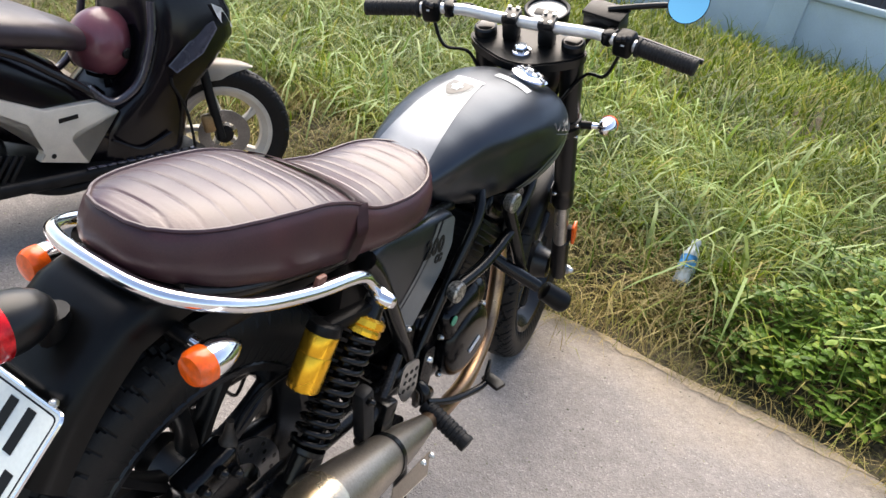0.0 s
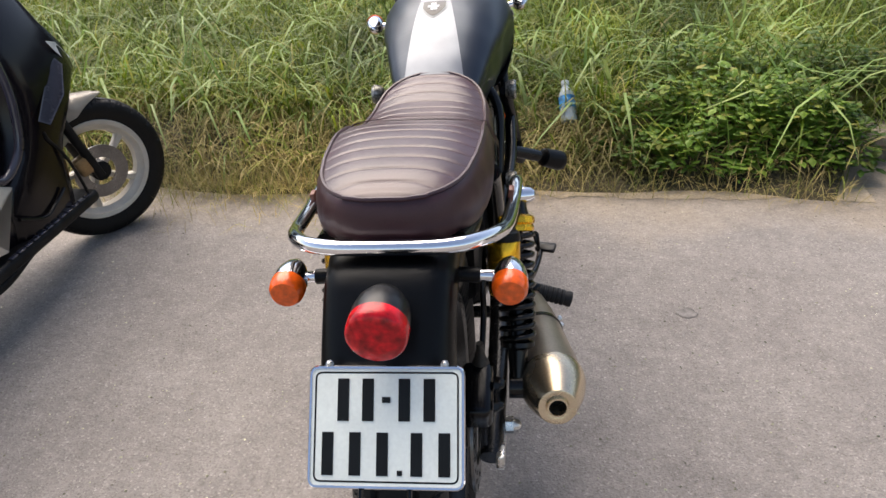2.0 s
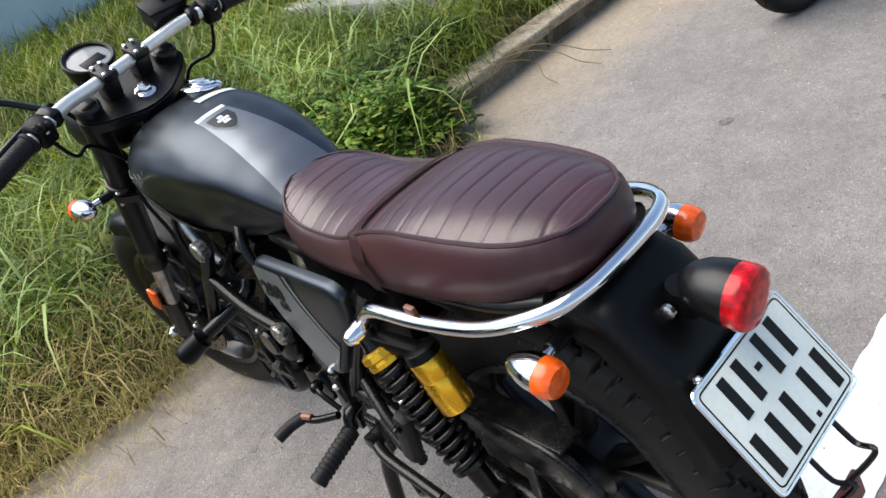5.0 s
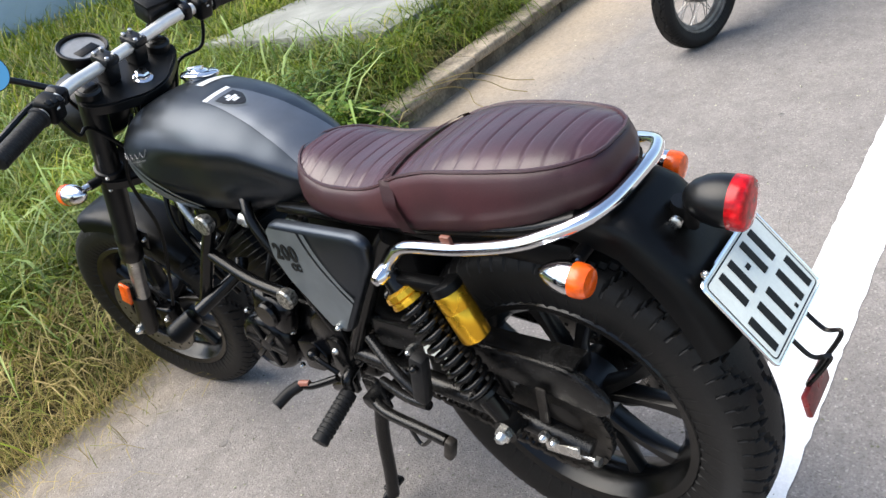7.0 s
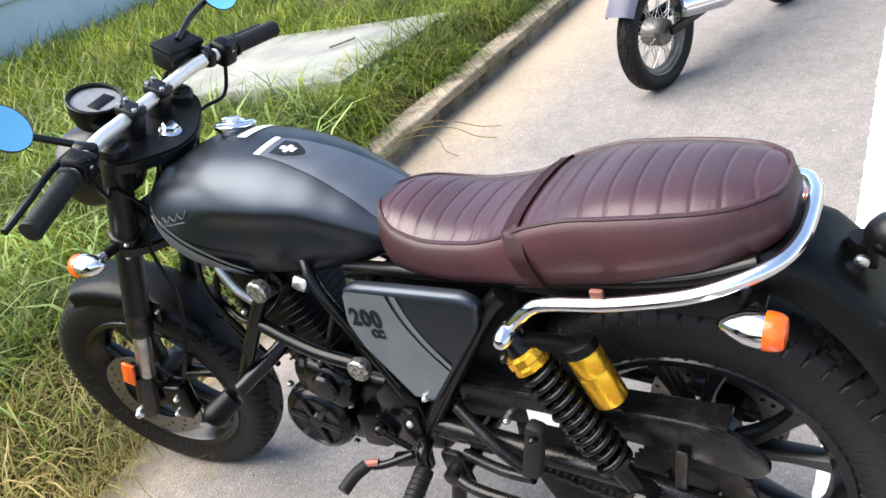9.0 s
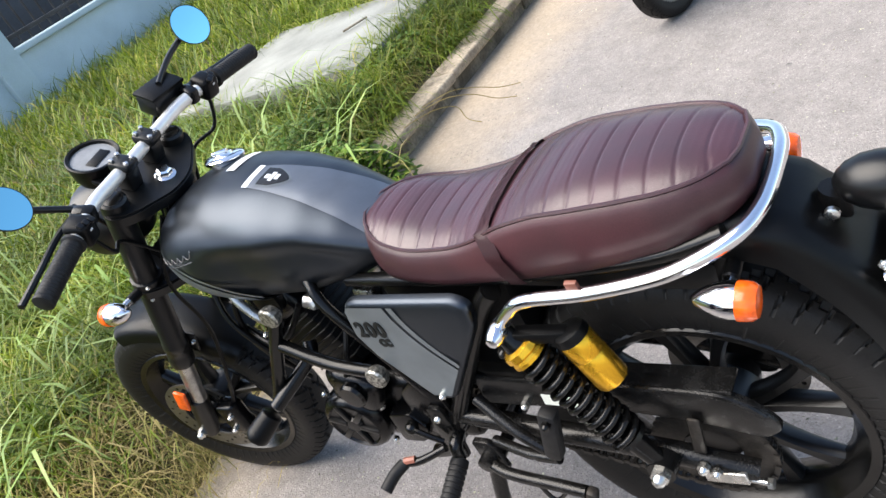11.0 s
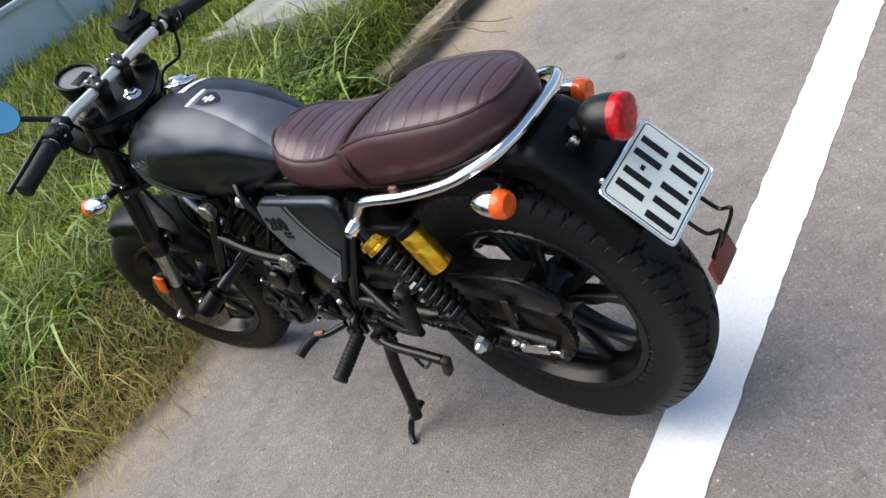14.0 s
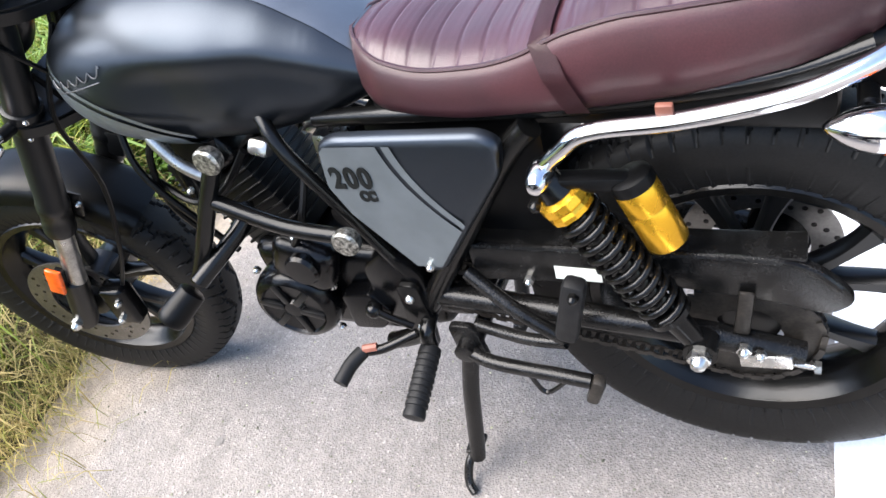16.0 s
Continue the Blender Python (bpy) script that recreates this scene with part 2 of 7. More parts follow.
plate_white = mat("white reflective number plate", (0.74, 0.77, 0.70), 0.42, 0, 0.04, 14, 0.02, 200, 0.04)
plate_ink = mat("black plate characters", (0.006, 0.007, 0.007), 0.5, 0, 0.1, 40, 0, spec=0.2)
amber = mat("amber lens", (0.80, 0.105, 0.008), 0.22, 0, 0.12, 90, 0.15, 160, 0.12, coat=0.15)
red_lens = mat("red tail lamp lens", (0.50, 0.005, 0.010), 0.22, 0, 0.35, 70, 0.25, 110, 0.2, coat=0.12, spec=0.3)
red_reflector = mat("dull red reflector", (0.16, 0.02, 0.02), 0.3, 0, 0.2, 80, 0.1)


def asphalt_material():
    """Worn asphalt: broad patches, fine pale and dark grains, sandy dust towards the kerb."""
    m = bpy.data.materials.new("pale worn asphalt")
    m.use_nodes = True
    nt = m.node_tree
    n, l = nt.nodes, nt.links
    p = n["Principled BSDF"]
    tc = n.new("ShaderNodeTexCoord")

    def tex(scale, detail, rough=0.6):
        t = n.new("ShaderNodeTexNoise")
        t.inputs["Scale"].default_value, t.inputs["Detail"].default_value, t.inputs["Roughness"].default_value = scale, detail, rough
        l.new(tc.outputs["Object"], t.inputs["Vector"])
        return t.outputs["Fac"]

    def ramp(fac, a, b, ca, cb):
        r = n.new("ShaderNodeValToRGB")
        r.color_ramp.elements[0].position, r.color_ramp.elements[1].position = a, b
        r.color_ramp.elements[0].color, r.color_ramp.elements[1].color = (*ca, 1), (*cb, 1)
        l.new(fac, r.inputs[0])
        return r.outputs[0]

    def mult(a, b):
        x = n.new("ShaderNodeMixRGB")
        x.blend_type, x.inputs[0].default_value = "MULTIPLY", 1.0
        l.new(a, x.inputs[1])
        l.new(b, x.inputs[2])
        return x.outputs[0]

    base = mult(ramp(tex(1.4, 8), 0.35, 0.68, (0.203, 0.187, 0.177), (0.250, 0.231, 0.217)), ramp(tex(7.5, 7, 0.7), 0.33, 0.58, (0.86, 0.855, 0.85), (1.06, 1.055, 1.05)))
    mid = ramp(tex(26, 6, 0.75), 0.3, 0.7, (0.85, 0.845, 0.84), (1.12, 1.11, 1.10))
    vor = n.new("ShaderNodeTexVoronoi")
    vor.inputs["Scale"].default_value = 230
    l.new(tc.outputs["Object"], vor.inputs["Vector"])
    hsv = n.new("ShaderNodeSeparateColor")
    l.new(vor.outputs["Color"], hsv.inputs[0])
    grain = n.new("ShaderNodeValToRGB")
    for pos, v in ((0.0, 0.74), (0.25, 0.92), (0.7, 1.03), (0.94, 1.12), (1.0, 1.5)):
        if pos in (0.0, 1.0):
            e = grain.color_ramp.elements[0 if pos == 0 else -1]
        else:
            e = grain.color_ramp.elements.new(pos)
        e.position, e.color = pos, (v, v, v, 1)
    l.new(hsv.outputs[0], grain.inputs[0])
    pits = ramp(tex(75, 3, 0.8), 0.28, 0.42, (0.62, 0.60, 0.58), (1, 1, 1))
    col = mult(mult(mult(base, mid), grain.outputs[0]), pits)
    # dust gathers by the kerb
    sep = n.new("ShaderNodeSeparateXYZ")
    l.new(tc.outputs["Object"], sep.inputs[0])
    d1 = n.new("ShaderNodeMath")
    d1.operation = "MULTIPLY_ADD"
    l.new(tex(2.6, 6), d1.inputs[0])
    d1.inputs[1].default_value, d1.inputs[2].default_value = 0.7, -0.35
    d2 = n.new("ShaderNodeMath")
    d2.operation = "ADD"
    l.new(sep.outputs["Y"], d2.inputs[0])
    l.new(d1.outputs[0], d2.inputs[1])
    mr = n.new("ShaderNodeMapRange")
    mr.inputs["From Min"].default_value, mr.inputs["From Max"].default_value = 1.34, 1.90
    mr.inputs["To Max"].default_value = 0.8
    mr.clamp = True
    l.new(d2.outputs[0], mr.inputs["Value"])
    mx = n.new("ShaderNodeMixRGB")
    l.new(mr.outputs[0], mx.inputs[0])
    l.new(col, mx.inputs[1])
    l.new(mult(ramp(tex(60, 4), 0.3, 0.7, (0.30, 0.235, 0.16), (0.44, 0.36, 0.26)), mid), mx.inputs[2])
    l.new(mx.outputs[0], p.inputs["Base Color"])
    p.inputs["Roughness"].default_value = 0.9
    bp_ = n.new("ShaderNodeBump")
    bp_.inputs["Strength"].default_value, bp_.inputs["Distance"].default_value = 0.6, 0.004
    l.new(vor.outputs["Distance"], bp_.inputs["Height"])
    bq = n.new("ShaderNodeBump")
    bq.inputs["Strength"].default_value, bq.inputs["Distance"].default_value = 0.5, 0.006
    l.new(tex(60, 5, 0.7), bq.inputs["Height"])
    l.new(bp_.outputs[0], bq.inputs["Normal"])
    l.new(bq.outputs[0], p.inputs["Normal"])
    return m


asphalt = asphalt_material()
line_white = mat("white road paint", (0.84, 0.84, 0.84), 0.6, 0, 0.04, 6, 0.3, 150, 0.06)
sand = mat("sandy dust", (0.36, 0.29, 0.20), 0.95, 0, 0.15, 9, 0.6, 120, 0.25, dist=0.004)
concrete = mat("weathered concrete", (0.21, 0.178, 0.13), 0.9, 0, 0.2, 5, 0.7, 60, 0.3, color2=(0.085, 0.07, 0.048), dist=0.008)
slab_mat = mat("pale concrete slab", (0.235, 0.24, 0.215), 0.9, 0, 0.15, 3, 0.4, 80, 0.1, dist=0.004)
soil = mat("soil with dry thatch", (0.085, 0.066, 0.034), 0.95, 0, 0.3, 6, 0.8, 70, 0.5, color2=(0.035, 0.033, 0.015), dist=0.02)
wall_paint = mat("pale blue-grey wall paint", (0.42, 0.52, 0.57), 0.75, 0, 0.06, 2.0, 0.2, 60, 0.04)
grass_mat = island_mat("grass blades", [(0.0, (0.040, 0.072, 0.007)), (0.35, (0.098, 0.148, 0.014)), (0.70, (0.185, 0.235, 0.030)), (0.9, (0.27, 0.28, 0.065)), (1.0, (0.36, 0.30, 0.14))], 0.45, 0.4)
dry_mat = island_mat("dry grass blades", [(0.0, (0.27, 0.20, 0.10)), (0.5, (0.40, 0.31, 0.165)), (0.8, (0.24, 0.22, 0.07)), (1.0, (0.14, 0.17, 0.04))], 0.6, 0.25)
leaf_mat = island_mat("weed leaves", [(0.0, (0.045, 0.095, 0.014)), (0.55, (0.10, 0.175, 0.030)), (0.85, (0.17, 0.24, 0.050)), (1.0, (0.24, 0.22, 0.07))], 0.42, 0.3)

# ---- the place ----
def strip(name, pts_a, pts_b, material, z=0.0022, thick=0.0):
    bm = bmesh.new()
    a = [bm.verts.new((x, y, z)) for x, y in pts_a]
    b = [bm.verts.new((x, y, z)) for x, y in pts_b]
    for i in range(len(a) - 1):
        bm.faces.new((a[i], a[i + 1], b[i + 1], b[i]))
    return part(name, bm, material, smooth=0)


bm = bmesh.new()
for q in ((-400, -400), (400, -400), (400, 400), (-400, 400)):
    bm.verts.new((*q, 0))
bm.faces.new(bm.verts)
tagged(part("ground", bm, asphalt, smooth=0), "pale grey worn asphalt parking ground with fine gravel", "ground", kind="structure")

rng = random.Random(3)


def line_y(x):
    return -0.082 + 0.056 * x


# painted line with slightly ragged edges
xs = [-3 + 0.03 * i for i in range(370)]
tagged(strip("road_marking", [(x, line_y(x) + rng.uniform(-0.003, 0.003)) for x in xs],
             [(x, line_y(x) - 0.145 + rng.uniform(-0.003, 0.003)) for x in xs], line_white),
       "white painted parking line on the asphalt", "road marking", kind="structure")


def edge_y(x):
    """Where the verge meets the asphalt."""
    w = 0.03 * math.sin(3.1 * x) + 0.02 * math.sin(8.3 * x + 1)
    base = 1.70 if x < 1.3 else 1.70 + min((x - 1.3) / 0.5, 1) * (0.27 + 0.056 * (x - 1.3))
    return base + w


def bank_z(x, y):
    """Height of the verge's soil."""
    d = y - edge_y(x)
    rise = min(max(d / 0.45, 0), 1)
    rise = rise * rise * (3 - 2 * rise)
    return 0.012 + 0.13 * rise + 0.03 * noise.noise(V(x * 1.3, y * 1.3, 0)) * rise - max(-d, 0) * 0.3


KERB_A, KERB_B = 1.2, 14.0


def kerb_y(x):
    return 1.99 + 0.056 * (x - 1.6)


# verge: one sheet of soil from the edge to the wall and beyond
bm = bmesh.new()
ny = [0, 0.05, 0.1, 0.16, 0.23, 0.3, 0.4, 0.5, 0.7, 1.0, 1.5, 2.2, 3.2, 4.5, 6.0, 7.4]
rows = []
for i in range(121):
    x = -7 + 0.175 * i
    y0 = edge_y(x) - 0.02 if x < KERB_A + 0.1 else kerb_y(x) + 0.1
    row = []
    for d in ny:
        y = y0 + d
        z = bank_z(x, y) if x < KERB_A + 0.1 else max(bank_z(x, y), 0.112)
        if d == 0 and x < KERB_A + 0.1:
            z = -0.01
        row.append(V(x, y, z))
    rows.append(row)
grid(bm, rows, closed=False)
tagged(part("verge", bm, soil), "soil verge with dry thatch under tall grass", "ground", kind="structure")

# sandy dust and a thin cement edge along the verge
xs = [0.0 + 0.015 * i for i in range(92)]
tagged(strip("cement_edge", [(x, 1.79 - (0.115 + 0.035 * noise.noise(V(x * 4.1, 4, 0)) + 0.02 * noise.noise(V(x * 17, 8, 0))) * min(1, x / 0.25 + 0.05)) for x in xs],
             [(x, 1.79) for x in xs], sand, 0.0022),
       "pale cement edge strip with sandy dust", "ground", kind="structure")

# kerb stones
kerb = empty("kerb", pose(0, 0, 0), "weathered concrete kerb beside the grass, shade put into its darker face", "kerb")
kerb["kind"] = "structure"
def weathered(k, x, amount=0.006):
    """Subdivide a block and roughen it."""
    bmesh.ops.subdivide_edges(k, edges=k.edges[:], cuts=2)
    for v in k.verts:
        v.co += amount * V(noise.noise(v.co * 9 + V(x, 0, 0)), noise.noise(v.co * 9 + V(0, x, 3)), noise.noise(v.co * 9 + V(5, 0, x)))
    return k


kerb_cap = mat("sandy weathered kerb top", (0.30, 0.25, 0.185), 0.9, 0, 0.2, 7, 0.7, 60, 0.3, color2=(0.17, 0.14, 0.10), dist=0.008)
x = KERB_A
while x < KERB_B:
    ln = 0.98
    place = pose(x + ln / 2, kerb_y(x + ln / 2) + 0.08, 0.005 * rng.uniform(-1, 1), 0, 0, math.degrees(0.056))
    # body concrete darker than the sandy top: the overhang's shade in its colour
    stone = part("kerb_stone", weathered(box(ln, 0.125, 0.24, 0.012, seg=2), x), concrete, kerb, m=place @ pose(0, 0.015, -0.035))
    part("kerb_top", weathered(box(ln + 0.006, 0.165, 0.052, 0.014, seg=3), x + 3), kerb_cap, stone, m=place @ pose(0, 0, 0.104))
    x += ln + 0.012

# concrete slab lying in the grass
sl = box(1.36, 1.72, 0.12, 0.012)
tagged(part("concrete_slab", sl, slab_mat, m=pose(2.80, 3.52, 0.21, 0, 1.5, 4)), "pale flat concrete slab set in the grass", "concrete slab")
tagged(part("stick", tube([(2.85, 3.25, 0.285), (2.92, 3.2, 0.287), (3.03, 3.17, 0.280)], 0.008, sides=6), concrete), "short pale stick lying on the slab", "stick")

# boundary wall with piers, ledge and dark railings above
bm = bmesh.new()
box(40, 0.2, 0.86, 0.01, bm, pose(-2, 8.95, 0.40))
tagged(part("wall_north", bm, wall_paint), "pale blue-grey painted boundary wall", "wall", kind="structure")
tagged(part("wall_ledge", box(40, 0.30, 0.07, 0.012), wall_paint, m=pose(-2, 8.93, 0.865)), "pale painted ledge along the wall top", "wall", kind="structure")
for px in (-8.6, -4.6, -0.75, 3.45, 7.4, 11.4):
    tagged(part("wall_pier", box(0.32, 0.34, 2.6, 0.012), wall_paint, m=pose(px, 8.9, 1.2)), "pale blue-grey painted wall pier", "wall", kind="structure")
dark_metal = mat("dark railing paint", (0.03, 0.028, 0.03), 0.5, 0, 0.3, 5, 0.1, 90, 0.2)
for px in (-6.6, -2.68, 1.35, 5.42, 9.4):
    rail_thing = empty("railing", pose(px, 8.95, 0.9), "dark railing panel on the boundary wall", "railing", "railings on the wall")
    part("rail", box(3.6, 0.04, 0.05, 0.005), dark_metal, rail_thing, m=pose(0, 0, 0.12))
    part("rail", box(3.6, 0.04, 0.05, 0.005), dark_metal, rail_thing, m=pose(0, 0, 1.4))
    for i in range(24):
        part("bar", box(0.022, 0.022, 1.4, 0.003, seg=1), dark_metal, rail_thing, m=pose(-1.73 + i * 0.15, 0, 0.72))

# made-up plain sheet that keeps the opening behind the railings dark
tagged(part("backdrop", box(44, 0.2, 2.9, 0.0), mat("dark shaded backdrop", (0.035, 0.045, 0.06), 0.7, 0, 0.3, 0.6, 0.1, 20, 0.1), m=pose(-2, 11.6, 1.45)), "plain dark blue-grey backdrop added behind the railings", "wall", kind="structure")

# ---- motorcycle ----
bike = empty("motorcycle", pose(0.011, 0, 0, 0, -1.0, 1.7),
             "matte black motorcycle with a maroon pleated seat, on its centre stand", "motorcycle")

RW = V(0, 0.04, 0.39)
RAKE, STEER = radians(28), radians(10)
FW = V(-0.03, 1.40, 0.31)
k_ax = V(0, -math.sin(RAKE), math.cos(RAKE))
f_ax = V(0, math.cos(RAKE), math.sin(RAKE))
r_s = V(1, 0, 0) * math.cos(STEER) + f_ax * math.sin(STEER)
f_s = f_ax * math.cos(STEER) - V(1, 0, 0) * math.sin(STEER)
HEAD = FW - 0.06 * f_s + k_ax * 0.796
# steered frame: x across the fork, y ahead of the steering axis, z up along it
S = Matrix(((r_s.x, f_s.x, k_ax.x, HEAD.x), (r_s.y, f_s.y, k_ax.y, HEAD.y), (r_s.z, f_s.z, k_ax.z, HEAD.z), (0, 0, 0, 1)))
SR = S.copy()
SR.translation = FW
# wheel frame, upright about the axle
WF = SR @ Matrix.Rotation(-RAKE, 4, "X")


def tyre(R, w, rim, grooves, seg=900):
    prof = [(-w * 0.74, rim - 0.004), (-w * 0.86, rim + 0.012), (-w * 0.97, rim + (R - rim) * 0.36), (-w, rim + (R - rim) * 0.52), (-w * 0.97, rim + (R - rim) * 0.68),
            (-w * 0.88, rim + (R - rim) * 0.82), (-w * 0.8, rim + (R - rim) * 0.875), (-w * 0.7, rim + (R - rim) * 0.915), (-w * 0.6, rim + (R - rim) * 0.945), (-w * 0.5, rim + (R - rim) * 0.965),
            (-w * 0.4, rim + (R - rim) * 0.98), (-w * 0.3, rim + (R - rim) * 0.99), (-w * 0.2, rim + (R - rim) * 0.996), (-w * 0.1, R), (0, R)]
    prof = prof + [(-x, r) for x, r in reversed(prof[:-1])]
    bm = bmesh.new()
    rings = []
    for j in range(seg):
        q = 2 * math.pi * j / seg
        ring = []
        for x, r in prof:
            a = abs(x) / w
            cut = 0.0
            if 0.34 < a < 0.93:
                u = q * grooves / (2 * math.pi) + (0.0 if x < 0 else 0.5) + 0.55 * a
                if u % 1.0 < 0.065:
                    cut = 0.0070
                if a > 0.62 and (u + 0.5) % 1.0 < 0.055:
                    cut = 0.0058
            zig = 0.40 + 0.20 * (abs((q * grooves / (4 * math.pi)) % 1.0 * 2 - 1) * 2 - 1)
            if abs(a - zig) < 0.045:
                cut = 0.006
            rr = r - cut
            ring.append(V(x, rr * math.cos(q), rr * math.sin(q)))
        rings.append(ring)
    return grid(bm, rings, closed=False, loop=True)


def rim_mesh(rim, w, seg=64):
    prof = [(-w, rim + 0.004), (-w - 0.004, rim), (-w, rim - 0.014), (-w + 0.01, rim - 0.02), (-w * 0.5, rim - 0.034), (0, rim - 0.042), (w * 0.5, rim - 0.034), (w - 0.01, rim - 0.02), (w, rim - 0.014), (w + 0.004, rim), (w, rim + 0.004), (0, rim - 0.02)]
    bm = bmesh.new()
    rings = [[V(x, r * math.cos(q), r * math.sin(q)) for x, r in prof] for q in [2 * math.pi * j / seg for j in range(seg)]]
    return grid(bm, rings, loop=True)


def spoke(r0, r1, q, bend=0.0):
    """One cast spoke, broad at the hub and the rim."""
    bm = bmesh.new()
    rings = []
    for i in range(9):
        t = i / 8
        r = r0 + (r1 - r0) * t
        hw = 0.015 - 0.005 * math.sin(math.pi * t) + 0.006 * t ** 4
        hx = 0.020 - 0.006 * t
        qq = q + bend * t
        c, s = math.cos(qq), math.sin(qq)
        o = V(0, r * c, r * s)
        e = V(0, -s, c)
        rings.append([o + e * hw * a + V(hx * b, 0, 0) for a, b in ((-1, -0.5), (-0.6, -1), (0.6, -1), (1, -0.5), (1, 0.5), (0.6, 1), (-0.6, 1), (-1, 0.5))])
    return grid(bm, rings, cap=True)


def disc(r, holes, thick=0.005, r_in=0.06):
    """A drilled brake disc."""
    bm = bmesh.new()
    lathe([(-thick / 2, r_in), (-thick / 2, r), (thick / 2, r), (thick / 2, r_in), (-thick / 2, r_in)], 72, bm, cap=False)
    return bm


disc_steel = mat("brake disc steel", (0.20, 0.195, 0.19), 0.3, 0.9, 0.15, 12, 0.08, 200, 0.15)
rusty = mat("grey brown dusty iron", (0.028, 0.024, 0.020), 0.5, 0.4, 0.3, 40, 0.2, 200, 0.3)


def make_wheel(name, m, R, w, rim, discs, label):
    wheel = part(name, lathe([(-0.075, 0.03), (-0.072, 0.042), (-0.04, 0.05), (-0.03, 0.062), (0.03, 0.062), (0.04, 0.05), (0.072, 0.042), (0.075, 0.03)], 32), black_satin, bike, label, m=m)
    part("tyre", tyre(R, w, rim, 34), rubber, wheel, "worn black rubber tyre", m=m, smooth=25)
    part("rim", rim_mesh(rim, w * 0.78), black_metal, wheel, m=m)
    for i in range(5):
        for d in (-0.20, 0.20):
            q = 2 * math.pi * i / 5 + 0.25
            part("spoke", spoke(0.05, rim - 0.03, q + d * 0.55, d * 0.9), black_satin, wheel, m=m)
    for x, r in discs:
        part("brake_disc", disc(r, 30, 0.005, r * 0.62), disc_steel, wheel, "drilled steel brake disc", m=m @ Matrix.Translation((x, 0, 0)))
        hb = bmesh.new()
        for i in range(36):
            q = 2 * math.pi * i / 36
            rr = r * (0.74 + 0.09 * (i % 3))
            lathe([(-0.0032, 0.0042), (0.0032, 0.0042)], 8, hb)
            bmesh.ops.translate(hb, vec=(0, rr * math.cos(q), rr * math.sin(q)), verts=hb.verts[-16:])
        part("disc_drilling", hb, black_metal, wheel, m=m @ Matrix.Translation((x, 0, 0)))["kind"] = "stuff"
    return wheel


rear_wheel = make_wheel("rear_wheel", Matrix.Translation(RW), 0.33, 0.066, 0.225, [(0.085, 0.115)], "black five-pair spoke rear wheel")
front_wheel = make_wheel("front_wheel", WF, 0.31, 0.056, 0.222, [(-0.075, 0.135)], "black five-pair spoke front wheel")

# sprocket and chain
sp = bmesh.new()
n = 84
grid(sp, [[V(x, r * math.cos(q), r * math.sin(q)) for q, r in [(2 * math.pi * i / n, (0.098 if i % 2 else 0.090) if rr else 0.045) for i in range(n)]] for x, rr in ((-0.003, 0), (-0.003, 1), (0.003, 1), (0.003, 0))], loop=True)
part("sprocket", sp, rusty, rear_wheel, "toothed rear sprocket", m=Matrix.Translation(RW + V(-0.088, 0, 0)))
CP, rs, rp_ = V(-0.088, 0.545, 0.44), 0.094, 0.034
ch = bmesh.new()
d = (CP - RW)
ang = math.atan2(d.z, d.y)
pts = []
for i in range(14):
    q = ang + math.pi / 2 + math.pi * i / 13
    pts.append(V(-0.088, RW.y + rs * math.cos(q), RW.z + rs * math.sin(q)))
for i in range(8):
    q = ang - math.pi / 2 + math.pi * i / 7
    pts.append(V(-0.088, CP.y + rp_ * math.cos(q), CP.z + rp_ * math.sin(q)))
path, prev = [], None
total = sum((pts[i] - pts[i - 1]).length for i in range(len(pts)))
step = total / 104
acc = 0.0
for i in range(len(pts)):
    a, b = pts[i], pts[(i + 1) % len(pts)]
    ln = (b - a).length
    while acc <= ln:
        path.append(((a + (b - a) * acc / ln), math.atan2((b - a).z, (b - a).y)))
        acc += step
    acc -= ln
for i, (p, q) in enumerate(path):
    for sx in (-1, 1):
        box(0.0016, step * 1.25, 0.0085, 0, ch, Matrix.Translation(p + V(sx * (0.006 if i % 2 else 0.0085), 0, 0)) @ Matrix.Rotation(q, 4, "X"))
    box(0.011, 0.006, 0.006, 0, ch, Matrix.Translation(p))
part("drive_chain", ch, rusty, bike, "greasy roller chain", smooth=0)["kind"] = "stuff"

# ---- tank ----
T_TOP = [(0.44, 0.805), (0.50, 0.846), (0.56, 0.888), (0.63, 0.922), (0.70, 0.944), (0.76, 0.954), (0.84, 0.960), (0.92, 0.954), (0.98, 0.937), (1.03, 0.904), (1.065, 0.85)]
T_BOT = [(0.44, 0.785), (0.50, 0.765), (0.60, 0.730), (0.72, 0.711), (0.84, 0.710), (0.93, 0.724), (1.01, 0.765), (1.065, 0.83)]
T_W = [(0.44, 0.050), (0.50, 0.080), (0.56, 0.102), (0.63, 0.122), (0.72, 0.140), (0.82, 0.150), (0.90, 0.150), (0.96, 0.141), (1.01, 0.118), (1.045, 0.078), (1.065, 0.03)]
T_MID = [(0.44, 0.79), (0.52, 0.815), (0.65, 0.835), (0.82, 0.846), (0.95, 0.846), (1.065, 0.842)]


def eased(table, n=60, reach=0.035):
    """The same profile with its corners smoothed away, ends kept."""
    a, b = table[0][0], table[-1][0]
    out = []
    for i in range(n + 1):
        y = a + (b - a) * i / n
        r = min(reach, y - a, b - y)
        out.append((y, sum(lerp_table(table, y + r * k / 8) * (9 - abs(k)) for k in range(-8, 9)) / 81))
    return out


T_TOP, T_BOT, T_W, T_MID = eased(T_TOP), eased(T_BOT), eased(T_W), eased(T_MID)


